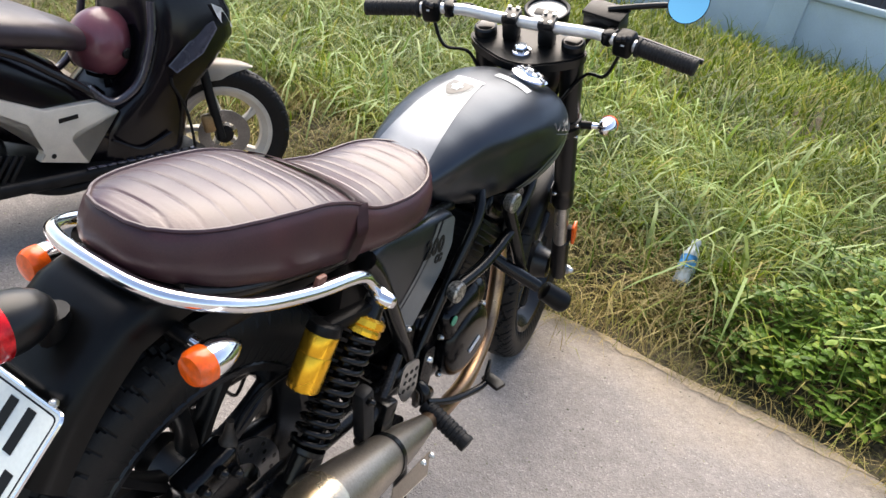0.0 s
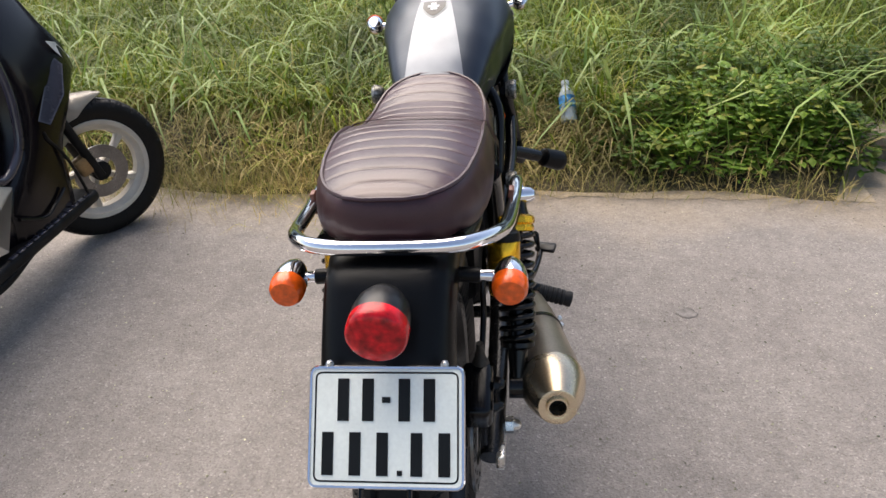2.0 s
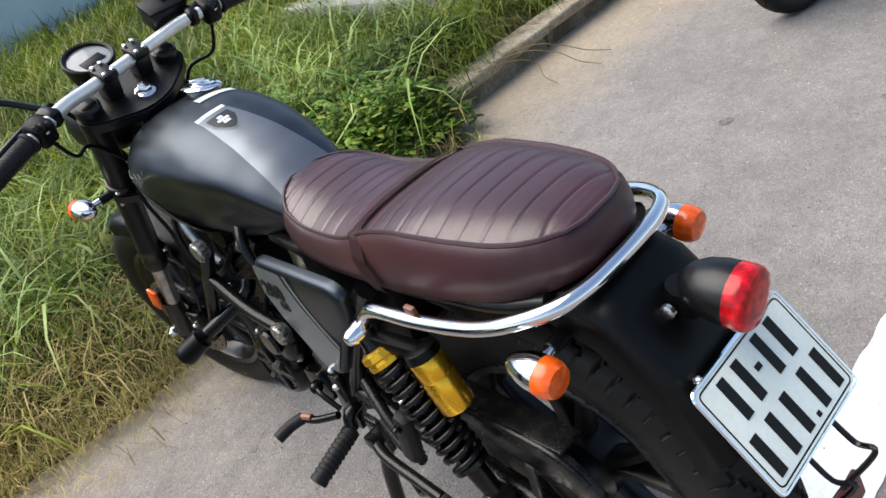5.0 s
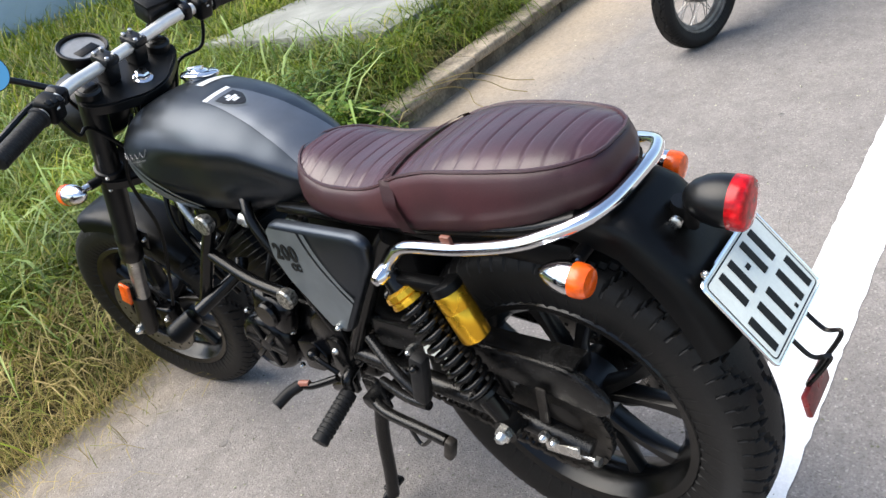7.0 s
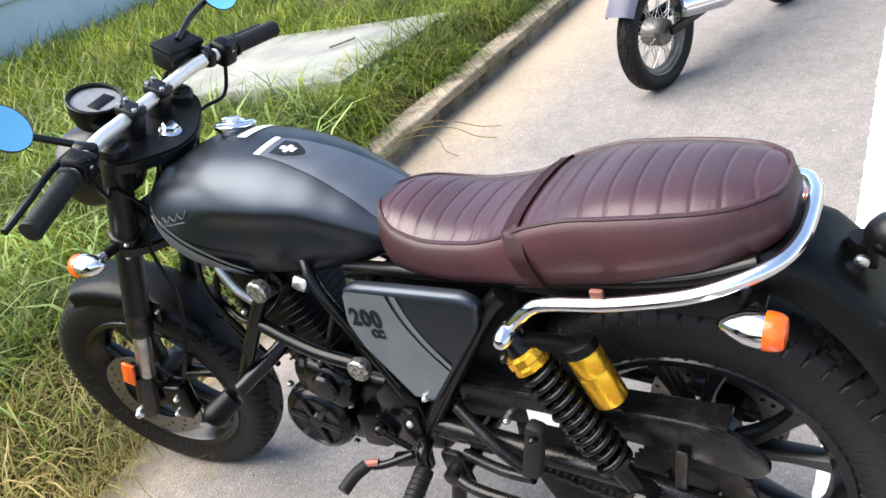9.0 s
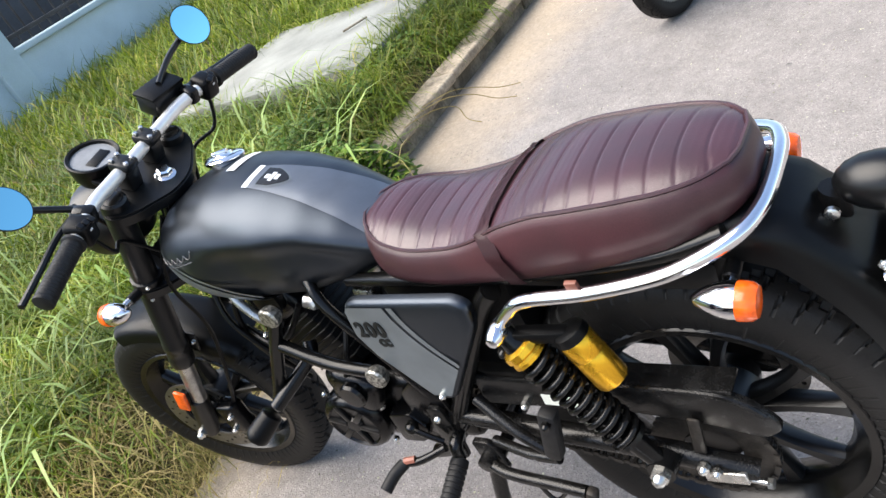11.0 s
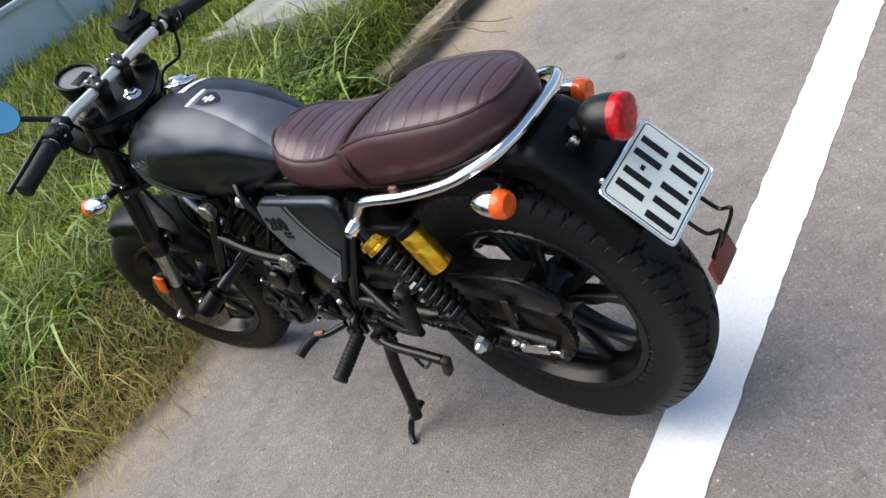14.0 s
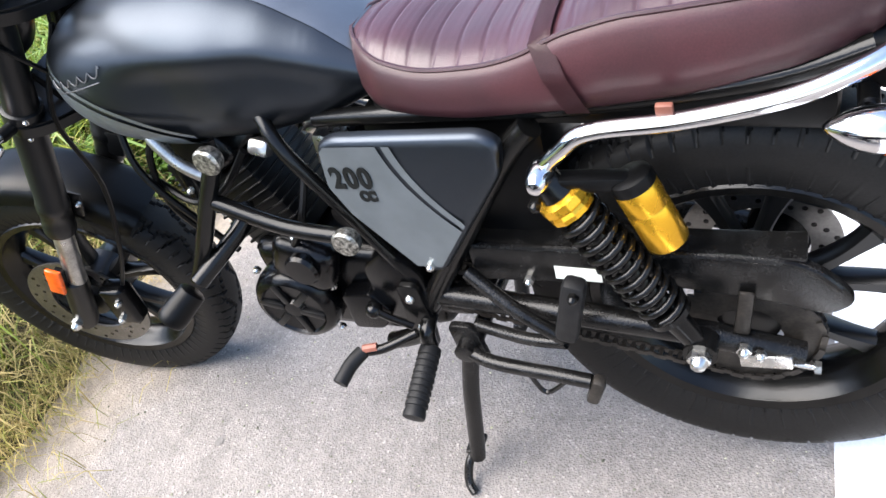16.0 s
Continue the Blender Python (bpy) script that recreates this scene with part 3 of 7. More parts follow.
def tank_ring(y, n=40):
    zt, zb, w, zm = (lerp_table(t, y) for t in (T_TOP, T_BOT, T_W, T_MID))
    ring = []
    for j in range(n):
        q = 2 * math.pi * j / n
        c, s = math.cos(q), math.sin(q)
        e = 0.80 if s > 0 else 0.60
        x = w * math.copysign(abs(c) ** e, c)
        z = zm + (zt - zm if s > 0 else zm - zb) * math.copysign(abs(s) ** 0.92, s)
        # knee recess at the rear sides
        u = max(0, min(1, (0.90 - y) / 0.13))
        v = max(0, min(1, (zm + 0.050 - 0.25 * max(0.62 - y, 0) - z) / 0.050))
        k = u * u * (3 - 2 * u) * v * v * (3 - 2 * v) * max(0, min(1, (y - 0.44) / 0.12))
        ring.append(V(x * (1 - 0.13 * k), y, z))
    return ring


bm = bmesh.new()
grid(bm, [tank_ring(0.44 + 0.625 * (i / 110), 112) for i in range(111)], cap=True)
tank = part("fuel_tank", bm, tank_black, bike, "satin black teardrop fuel tank with grey stripe", smooth=60)


def tank_z(x, y):
    zt, w, zm = lerp_table(T_TOP, y), lerp_table(T_W, y), lerp_table(T_MID, y)
    c = min(abs(x) / w, 1.0) ** (1 / 0.80)
    s = math.sqrt(max(1 - c * c, 0))
    return zm + (zt - zm) * s ** 0.92


def tank_strip(name, edge_l, edge_r, y0, y1, material, lift=0.0012, n=24, m=10, label=""):
    bm = bmesh.new()
    rows = []
    for i in range(n + 1):
        y = y0 + (y1 - y0) * i / n
        a, b = edge_l(y), edge_r(y)
        row = []
        for j in range(m + 1):
            x = a + (b - a) * j / m
            row.append(V(x, y, tank_z(x, y) + lift))
        rows.append(row)
    grid(bm, rows, closed=False)
    return part(name, bm, material, tank, label, smooth=80)


mix = lambda a, b: (lambda y: a + (b - a) * (0.735 - y) / 0.235)
tank_strip("stripe", mix(-0.045, -0.062), mix(0.018, 0.058), 0.49, 0.735, tank_band, label="dull metallic grey stripe")
tank_strip("decal_bar", lambda y: -0.045, lambda y: 0.018, 0.735, 0.748, decal_white, 0.0016, n=2, label="white bar at the stripe's end")
tank_strip("decal_bar", lambda y: 0.005, lambda y: 0.085, 0.808, 0.832, decal_white, 0.0016, n=3, label="white bar behind the filler cap")
def shield(half, tip, back):
    """Half-width of a shield that narrows to a point towards the rear."""
    return lambda y: half * min(1.0, max((y - tip) / (back - tip), 0.0)) ** 0.6


rim_w, face_w = shield(0.0270, 0.655, 0.690), shield(0.0240, 0.660, 0.692)
tank_strip("badge", lambda y: -0.013 - rim_w(y), lambda y: -0.013 + rim_w(y), 0.655, 0.721, tank_grey, 0.0020, n=16, label="small shield badge with a grey rim")
tank_strip("badge_face", lambda y: -0.013 - face_w(y), lambda y: -0.013 + face_w(y), 0.660, 0.7185, black_satin, 0.0028, n=16)
for k, (y0, y1, a, b) in enumerate(((0.700, 0.709, -0.020, -0.009), (0.690, 0.698, -0.026, -0.002), (0.680, 0.688, -0.020, -0.006))):
    tank_strip("badge_mark", lambda y, a=a: a, lambda y, b=b: b, y0, y1, decal_white, 0.0036, n=3, m=4, label="pale emblem")

# filler cap
CAPZ = tank_z(0.05, 0.88)
cap = part("filler_cap", lathe([(0, 0.030), (0.006, 0.034), (0.010, 0.034), (0.011, 0.040), (0.017, 0.041), (0.021, 0.036), (0.022, 0.020), (0.026, 0.018), (0.028, 0.0)], 40, axis="z"), chrome, tank, "chrome flip-up filler cap", m=pose(0.05, 0.88, CAPZ - 0.004, 4, 12, 0))
part("lock_cover", box(0.014, 0.034, 0.008, 0.003), chrome, cap, m=pose(0.05, 0.88, CAPZ + 0.025, 4, 12, 30))


# ---- seat ----
SEAT_B = [(-0.100, 0.832), (-0.05, 0.818), (0.0, 0.806), (0.10, 0.788), (0.22, 0.774), (0.35, 0.764), (0.49, 0.772), (0.516, 0.79)]
SEAT_P = [(-0.100, 0.893), (-0.07, 0.892), (-0.03, 0.890), (0.02, 0.889), (0.14, 0.884), (0.215, 0.868), (0.26, 0.845), (0.31, 0.832), (0.39, 0.827), (0.45, 0.836), (0.49, 0.850), (0.516, 0.855)]
SEAT_T = [(-0.100, 0.894), (-0.085, 0.900), (-0.05, 0.906), (0.0, 0.907), (0.10, 0.905), (0.17, 0.893), (0.23, 0.870), (0.30, 0.850), (0.38, 0.845), (0.46, 0.857), (0.49, 0.862), (0.516, 0.856)]
SEAT_W = [(-0.100, 0.026), (-0.097, 0.044), (-0.088, 0.060), (-0.07, 0.077), (-0.045, 0.090), (-0.01, 0.100), (0.05, 0.108), (0.12, 0.112), (0.22, 0.110), (0.32, 0.105), (0.41, 0.100), (0.455, 0.091), (0.485, 0.074), (0.503, 0.052), (0.516, 0.028)]
PLEATS = [-0.066 + 0.0345 * i for i in range(9)] + [0.258 + 0.033 * i for i in range(8)]

SEAT_B, SEAT_P, SEAT_T = eased(SEAT_B), eased(SEAT_P), eased(SEAT_T)
SEAT_W = eased(SEAT_W, 80, 0.018)


def seat_w(y):
    return lerp_table(SEAT_W, y)


def pleat(y):
    d = min(abs(y - p) for p in PLEATS)
    return -0.0016 * math.exp(-(d / 0.0019) ** 2) - 0.0003 * math.exp(-(d / 0.008) ** 2)


def seat_top(x, y):
    w, zp, zt = seat_w(y), lerp_table(SEAT_P, y), lerp_table(SEAT_T, y)
    a = min(abs(x) / w, 1)
    fade = max(0, min(1, (1 - a) / 0.12))
    return zp + (zt - zp) * (1 - a ** 3.5) + pleat(y + 0.012 * a * a) * fade


bm = bmesh.new()
rows = []
N = 480
for i in range(N + 1):
    y = -0.100 + 0.616 * i / N
    w = seat_w(y)
    rows.append([V(w * (j / 14 * 2 - 1), y, seat_top(w * (j / 14 * 2 - 1), y)) for j in range(15)])
grid(bm, rows, closed=False)
seat = part("seat", bm, leather, bike, "dark maroon pleated vinyl dual seat", smooth=70)

# side skirt of the seat, right round
loop = []
for i in range(0, N + 1, 3):
    y = -0.100 + 0.616 * i / N
    loop.append((-seat_w(y), y))
loop = loop + [(-x, y) for x, y in reversed(loop)]
rings = []
for t, out in ((0, 0.0), (0.03, 0.004), (0.15, 0.009), (0.4, 0.014), (0.7, 0.015), (0.92, 0.012), (1.0, 0.004)):
    ring = []
    for x, y in loop:
        zp, zb = lerp_table(SEAT_P, y), lerp_table(SEAT_B, y)
        cy = 0.18
        o = V(x, (y - cy) * 0.12 if abs(y - cy) > 0.25 else 0, 0)
        o = o.normalized() if o.length > 1e-6 else V(0, 0, 0)
        z = zp + (zb - zp) * t
        ring.append(V(x + o.x * out, y + o.y * out, z))
    rings.append(ring)
bm = bmesh.new()
grid(bm, rings)
bm.faces.new([v for v in list(bm.verts)[-len(loop):]])
part("seat_side", bm, leather_side, seat, "smooth maroon vinyl side panel", smooth=60)
part("piping", tube([V(x * 1.008, y + (0.002 if y > 0.5 else -0.002 if y < -0.09 else 0), lerp_table(SEAT_P, y) + 0.001) for x, y in loop], 0.0032, sides=6, steps=1, closed=True), piping_mat, seat, "stitched piping cord")
# strap over the seat's step
for off, wdt, mt, nm in ((0.0050, 0.0135, leather_side, "strap"),):
    bm = bmesh.new()
    rows = []
    for s_ in (-1, -0.5, 0, 0.5, 1):
        row = []
        for j in range(49):
            t = j / 48 * 2 - 1
            if abs(t) < 0.62:
                a = t / 0.62
                y = 0.238 + 0.006 * (1 - abs(a))
                w = seat_w(y)
                row.append(V(a * w * 1.0, y + s_ * wdt, seat_top(a * w * 0.985, y + s_ * wdt) + off))
            else:
                h = (abs(t) - 0.62) / 0.38
                y = 0.238 - 0.035 * h
                zp, zb = lerp_table(SEAT_P, y), lerp_table(SEAT_B, y)
                o = 0.003 + 0.019 * min(h * 2.2, 1) - 0.004 * max(h - 0.85, 0) / 0.15
                row.append(V(math.copysign(seat_w(y) + o, t), y + s_ * wdt, zp + 0.004 + (zb - zp) * h))
        rows.append(row)
    grid(bm, rows, closed=False)
    g = bmesh.ops.solidify(bm, geom=bm.faces[:], thickness=0.004)
    part(nm, bm, mt, seat, "stitched maroon strap", smooth=50)


def cyl(a, b, r, material, parent, name, label="", sides=20, ends=0.002):
    """A turned bar between two points with softened ends."""
    a, b = Vector(a), Vector(b)
    ln = (b - a).length
    return part(name, lathe([(0, max(r - ends, 0.0005)), (ends, r), (ln - ends, r), (ln, max(r - ends, 0.0005))], sides, axis="z"), material, parent, label, m=along(a, b))


def bolt(p, d, r, parent, name="bolt", material=None):
    """A hexagon bolt with a domed end, pointing along d."""
    p, d = Vector(p), Vector(d).normalized()
    bm = lathe([(0, r), (r * 0.9, r), (r * 0.95, r * 0.9)], 6, axis="z")
    lathe([(r * 0.9, r * 0.75), (r * 1.5, r * 0.6), (r * 1.8, r * 0.2)], 12, bm, axis="z")
    return part(name, bm, material or bolt_steel, parent, m=along(p, p + d))


# ---- rear fender, plate, lamps ----
bm = bmesh.new()
rings = []
for i in range(33):
    q = radians(70 + 71 * i / 32)
    R = 0.460 - 0.060 * max(0, (i - 20) / 12) ** 0.9
    hw = 0.086
    ring = []
    for j in range(17):
        a = math.pi * j / 16
        x = hw * math.copysign(abs(math.cos(a)) ** 0.45, math.cos(a))
        d = 0.058 * (1 - abs(math.sin(a)) ** 0.55)
        r = R - d
        ring.append(V(x, RW.y + r * math.cos(q), RW.z + r * math.sin(q)))
    rings.append(ring)
grid(bm, rings, closed=False)
bmesh.ops.solidify(bm, geom=bm.faces[:], thickness=0.003)
rear_fender = part("rear_fender", bm, black_satin, bike, "matte black steel rear fender", smooth=50)

PT, PB = V(0, -0.233, 0.734), V(0, -0.321, 0.626)
pu = (PT - PB).normalized()
pr = V(1, 0, 0)
pn = pu.cross(pr).normalized()
if pn.y > 0:
    pn = -pn
PM = Matrix(((pr.x, pu.x, pn.x, 0.008), (pr.y, pu.y, pn.y, (PT.y + PB.y) / 2), (pr.z, pu.z, pn.z, (PT.z + PB.z) / 2), (0, 0, 0, 1)))
bm = bmesh.new()
out = rounded([(-0.092, -0.0695), (0.092, -0.0695), (0.092, 0.0695), (-0.092, 0.0695)], 0.010, 5)
vs = [bm.verts.new((a, b, 0)) for a, b in out]
f = bm.faces.new(vs)
ex = bmesh.ops.extrude_face_region(bm, geom=[f])
bmesh.ops.translate(bm, vec=(0, 0, 0.002), verts=[g for g in ex["geom"] if isinstance(g, bmesh.types.BMVert)])
plate = part("number_plate", bm, plate_white, bike, "white metal number plate with black characters and border", m=PM)
part("plate_frame", tube([(a, b, 0.001) for a, b in out], 0.0026, sides=6, steps=1, closed=True), chrome, plate, "thin bright plate surround", m=PM)
inner = rounded([(-0.086, -0.0635), (0.086, -0.0635), (0.086, 0.0635), (-0.086, 0.0635)], 0.008, 5)
part("plate_border", tube([(a, b, 0.0022) for a, b in inner], 0.0011, sides=4, steps=1, closed=True, flat=0.3), plate_ink, plate, "thin dark border line", m=PM)
# rows of plain bars in place of characters
for yy, xs_ in ((0.0315, (-0.052, -0.022, 0.022, 0.052)), (-0.0315, (-0.070, -0.037, -0.004, 0.037, 0.070))):
    for xx in xs_:
        part("character_bar", box(0.014, 0.050, 0.0012, 0.0004, seg=1), plate_ink, plate, m=PM @ pose(xx, yy, 0.0026))
part("character_bar", box(0.010, 0.007, 0.0012, 0, seg=1), plate_ink, plate, m=PM @ pose(0, 0.0315, 0.0026))
part("character_bar", box(0.006, 0.006, 0.0012, 0, seg=1), plate_ink, plate, m=PM @ pose(0.017, -0.053, 0.0026))
for sx in (-0.07, 0.07):
    bolt(PM @ V(sx, 0.074, -0.002), pn, 0.005, plate)
part("plate_bracket", box(0.15, 0.12, 0.012, 0.004), black_plastic, bike, m=PM @ pose(0, -0.004, -0.008))
bk = tube([PM @ V(-0.03, -0.066, -0.004), PM @ V(-0.03, -0.105, 0.0), PM @ V(-0.026, -0.118, 0.018), V(-0.01, -0.335, 0.535), V(0.022, -0.335, 0.532), PM @ V(0.024, -0.118, 0.018), PM @ V(0.028, -0.105, 0.0), PM @ V(0.028, -0.066, -0.004)], 0.0035, sides=6)
refl_arm = part("reflector_bracket", bk, black_metal, bike, "bent black wire bracket")
part("reflector", box(0.085, 0.010, 0.038, 0.004), red_reflector, refl_arm, "dull red rear reflector", m=pose(0.010, -0.338, 0.512, -12, 0, 0))

# tail lamp: bullet housing, lens to the rear
TA, TB = V(0.008, -0.262, 0.804), V(0.008, -0.150, 0.810)
tl_m = along(TA, TB)
tl_m = tl_m @ Matrix.Scale(0.89, 4)
lamp = part("tail_lamp", lathe([(0.004, 0.0385), (0.02, 0.0405), (0.036, 0.0400), (0.056, 0.036), (0.074, 0.027), (0.085, 0.016), (0.090, 0.006), (0.091, 0.0005)], 40, axis="z"), black_satin, bike, "matte black bullet tail lamp", m=tl_m)
part("lens", lathe([(0.016, 0.0412), (0.004, 0.0412), (-0.004, 0.040), (-0.008, 0.036), (-0.010, 0.020), (-0.0105, 0.001)], 40, axis="z"), red_lens, lamp, "round red lens", m=tl_m)
part("lamp_foot", tube([V(0.008, -0.185, 0.800), V(0.008, -0.180, 0.775), V(0.008, -0.178, 0.755)], 0.020, sides=14), black_plastic, lamp)
part("lamp_bolt", lathe([(0, 0.009), (0.006, 0.009), (0.008, 0.006)], 12, axis="x"), bolt_steel, lamp, m=pose(-0.02, -0.182, 0.785, 0, 180, 0))


def indicator(p, tip_dir, stalk_to, parent, M=None, chrome_stalk=0.5):
    """A chrome bullet with an amber lens; tip_dir points away from the lens."""
    M = M or Matrix.Identity(4)
    p, d = Vector(p), Vector(tip_dir).normalized()
    m = M @ along(p, p + d)
    body = part("indicator", lathe([(0.002, 0.0235), (0.012, 0.024), (0.025, 0.022), (0.040, 0.0165), (0.052, 0.009), (0.058, 0.003), (0.059, 0.0004)], 32, axis="z"), chrome, parent, "chrome bullet indicator with amber lens", m=m)
    part("lens", lathe([(0.003, 0.0242), (-0.006, 0.0242), (-0.014, 0.023), (-0.020, 0.019), (-0.022, 0.008), (-0.0222, 0.0005)], 32, axis="z"), amber, body, "round amber lens", m=m)
    a, b = p + d * 0.018, Vector(stalk_to)
    mid = a + (b - a) * 0.5
    part("stalk", tube([M @ a, M @ mid], 0.008, sides=12, steps=1), chrome, body, m=None)
    part("stalk_base", tube([M @ mid, M @ b], 0.0105, sides=12, steps=1), black_plastic, body)
    return body


for sx in (-1, 1):
    indicator((sx * 0.150 + 0.004, -0.097, 0.763), (0, 1, 0.08), (sx * 0.075, -0.078, 0.768), bike)

# ---- grab rail ----
tab_brown = mat("reddish brown rubber", (0.16, 0.055, 0.035), 0.5)
half = [(-0.157, 0.250, 0.722), (-0.160, 0.222, 0.752), (-0.160, 0.185, 0.777), (-0.156, 0.09, 0.786), (-0.149, -0.005, 0.803), (-0.135, -0.062, 0.820), (-0.106, -0.104, 0.832), (-0.070, -0.120, 0.836), (-0.03, -0.125, 0.838)]
rail = part("grab_rail", tube(half + [(-x, y, z) for x, y, z in reversed(half)], 0.0105, sides=14), chrome, bike, "chrome grab rail looping round the seat")
for sx in (-1, 1):
    part("rail_nut", lathe([(-0.016, 0.011), (-0.012, 0.016), (0.004, 0.0165), (0.010, 0.0145), (0.020, 0.013), (0.027, 0.0085), (0.029, 0.002)], 20), chrome, rail, "chrome domed nut", m=Matrix.Translation((sx * 0.162, 0.250, 0.720)) @ Matrix.Scale(sx, 4, (1, 0, 0)))
    part("rail_tab", box(0.008, 0.018, 0.036, 0.002), tab_brown, rail, "small brown rubber tab", m=pose(sx * 0.152, 0.105, 0.788, 0, sx * 8, 0))

# ---- frame ----
frame_steel = part("main_frame", tube([(0, 0.92, 0.86), (0, 0.80, 0.80), (0, 0.6, 0.76), (0, 0.40, 0.745)], 0.024), black_metal, bike, "black tubular steel frame")
for sx in (-1, 1):
    x = sx * 0.115
    fr = [("subframe_tube", [(sx * 0.07, 0.60, 0.745), (sx * 0.095, 0.42, 0.765), (sx * 0.10, 0.22, 0.772), (sx * 0.10, 0.02, 0.795), (sx * 0.09, -0.08, 0.82)], 0.013),
          ("seat_stay", [(x, 0.52, 0.40), (x, 0.44, 0.52), (x, 0.32, 0.70), (x, 0.27, 0.755)], 0.017),
          ("front_stay", [(x, 0.50, 0.44), (x, 0.58, 0.60), (x, 0.648, 0.735), (sx * 0.06, 0.70, 0.80)], 0.011),
          ("cradle_tube", [(x, 0.52, 0.40), (x, 0.55, 0.34), (sx * 0.105, 0.62, 0.30)], 0.016),
          ("down_tube", [(sx * 0.035, 0.95, 0.84), (sx * 0.06, 0.92, 0.70), (sx * 0.075, 0.90, 0.58)], 0.016)]
    for nm, pts_, r in fr:
        part(nm, tube(pts_, r, sides=12), black_metal, frame_steel)
    for p, r in (((0.523, 0.452), 0.0105), ((0.523, 0.387), 0.010), ((0.530, 0.352), 0.010)):
        bolt((sx * 0.128, *p), (sx, 0, 0), r, frame_steel)
    part("pivot_plate", prism(rounded([(0.540, 0.48), (0.505, 0.48), (0.500, 0.40), (0.508, 0.335), (0.545, 0.335), (0.548, 0.40)], 0.012), 0.010), black_metal, frame_steel, m=Matrix.Translation((sx * 0.128 + (0.010 if sx > 0 else 0), 0, 0)))
    # footrest hanger for the passenger: two stays, a block and a folded peg
    ps = part("passenger_peg_stay", tube([(sx * 0.125, 0.415, 0.508), (sx * 0.15, 0.34, 0.46), (sx * 0.158, 0.275, 0.418)], 0.011, sides=12), dusty_black, bike, "dusty black passenger footrest stay")
    part("stay_tube", tube([(sx * 0.125, 0.43, 0.39), (sx * 0.15, 0.34, 0.40), (sx * 0.158, 0.275, 0.41)], 0.010, sides=12), dusty_black, ps)
    part("folded_peg", box(0.028, 0.032, 0.118, 0.009), grip_rubber, ps, "folded black rubber footpeg", m=pose(sx * 0.172, 0.250, 0.498, 15, 0, 0))
    bolt((sx * 0.185, 0.236, 0.540), (sx, 0, 0), 0.008, ps, material=black_metal)

# seat latch and inner dark pan that closes the gap under the seat
part("under_seat_pan", box(0.17, 0.55, 0.05, 0.012), black_plastic, bike, "black plastic tray under the seat", m=pose(0, 0.22, 0.755, 3, 0, 0))
part("inner_box", box(0.165, 0.26, 0.28, 0.02), black_plastic, bike, "black airbox behind the side covers", m=pose(0, 0.40, 0.62))

# ---- side covers with stripe and displacement ----
COVER = [(0.560, 0.752), (0.535, 0.764), (0.325, 0.766), (0.300, 0.752), (0.308, 0.705), (0.432, 0.532), (0.452, 0.524), (0.474, 0.535), (0.552, 0.640), (0.571, 0.69)]


def inside_at(z):
    """Front and rear edges of the cover's outline at a height."""
    ys = []
    n_ = len(COVER)
    for i in range(n_):
        (y0, z0), (y1, z1) = COVER[i], COVER[(i + 1) % n_]
        if (z0 - z) * (z1 - z) <= 0 and z0 != z1:
            ys.append(y0 + (y1 - y0) * (z - z0) / (z1 - z0))
    return max(ys), min(ys)


def cover_x(y, z):
    a, b = inside_at(min(max(z, 0.53), 0.763))
    t = (y - b) / max(a - b, 1e-4)
    return 0.004 + 0.010 * math.sin(math.pi * min(max(t, 0), 1)) ** 0.5


def stripe_y(z, k):
    """The sweeping stripe on the cover; k moves it forwards."""
    t = (0.766 - z) / 0.19
    return 0.452 - 0.020 * t - 0.105 * t * t + k


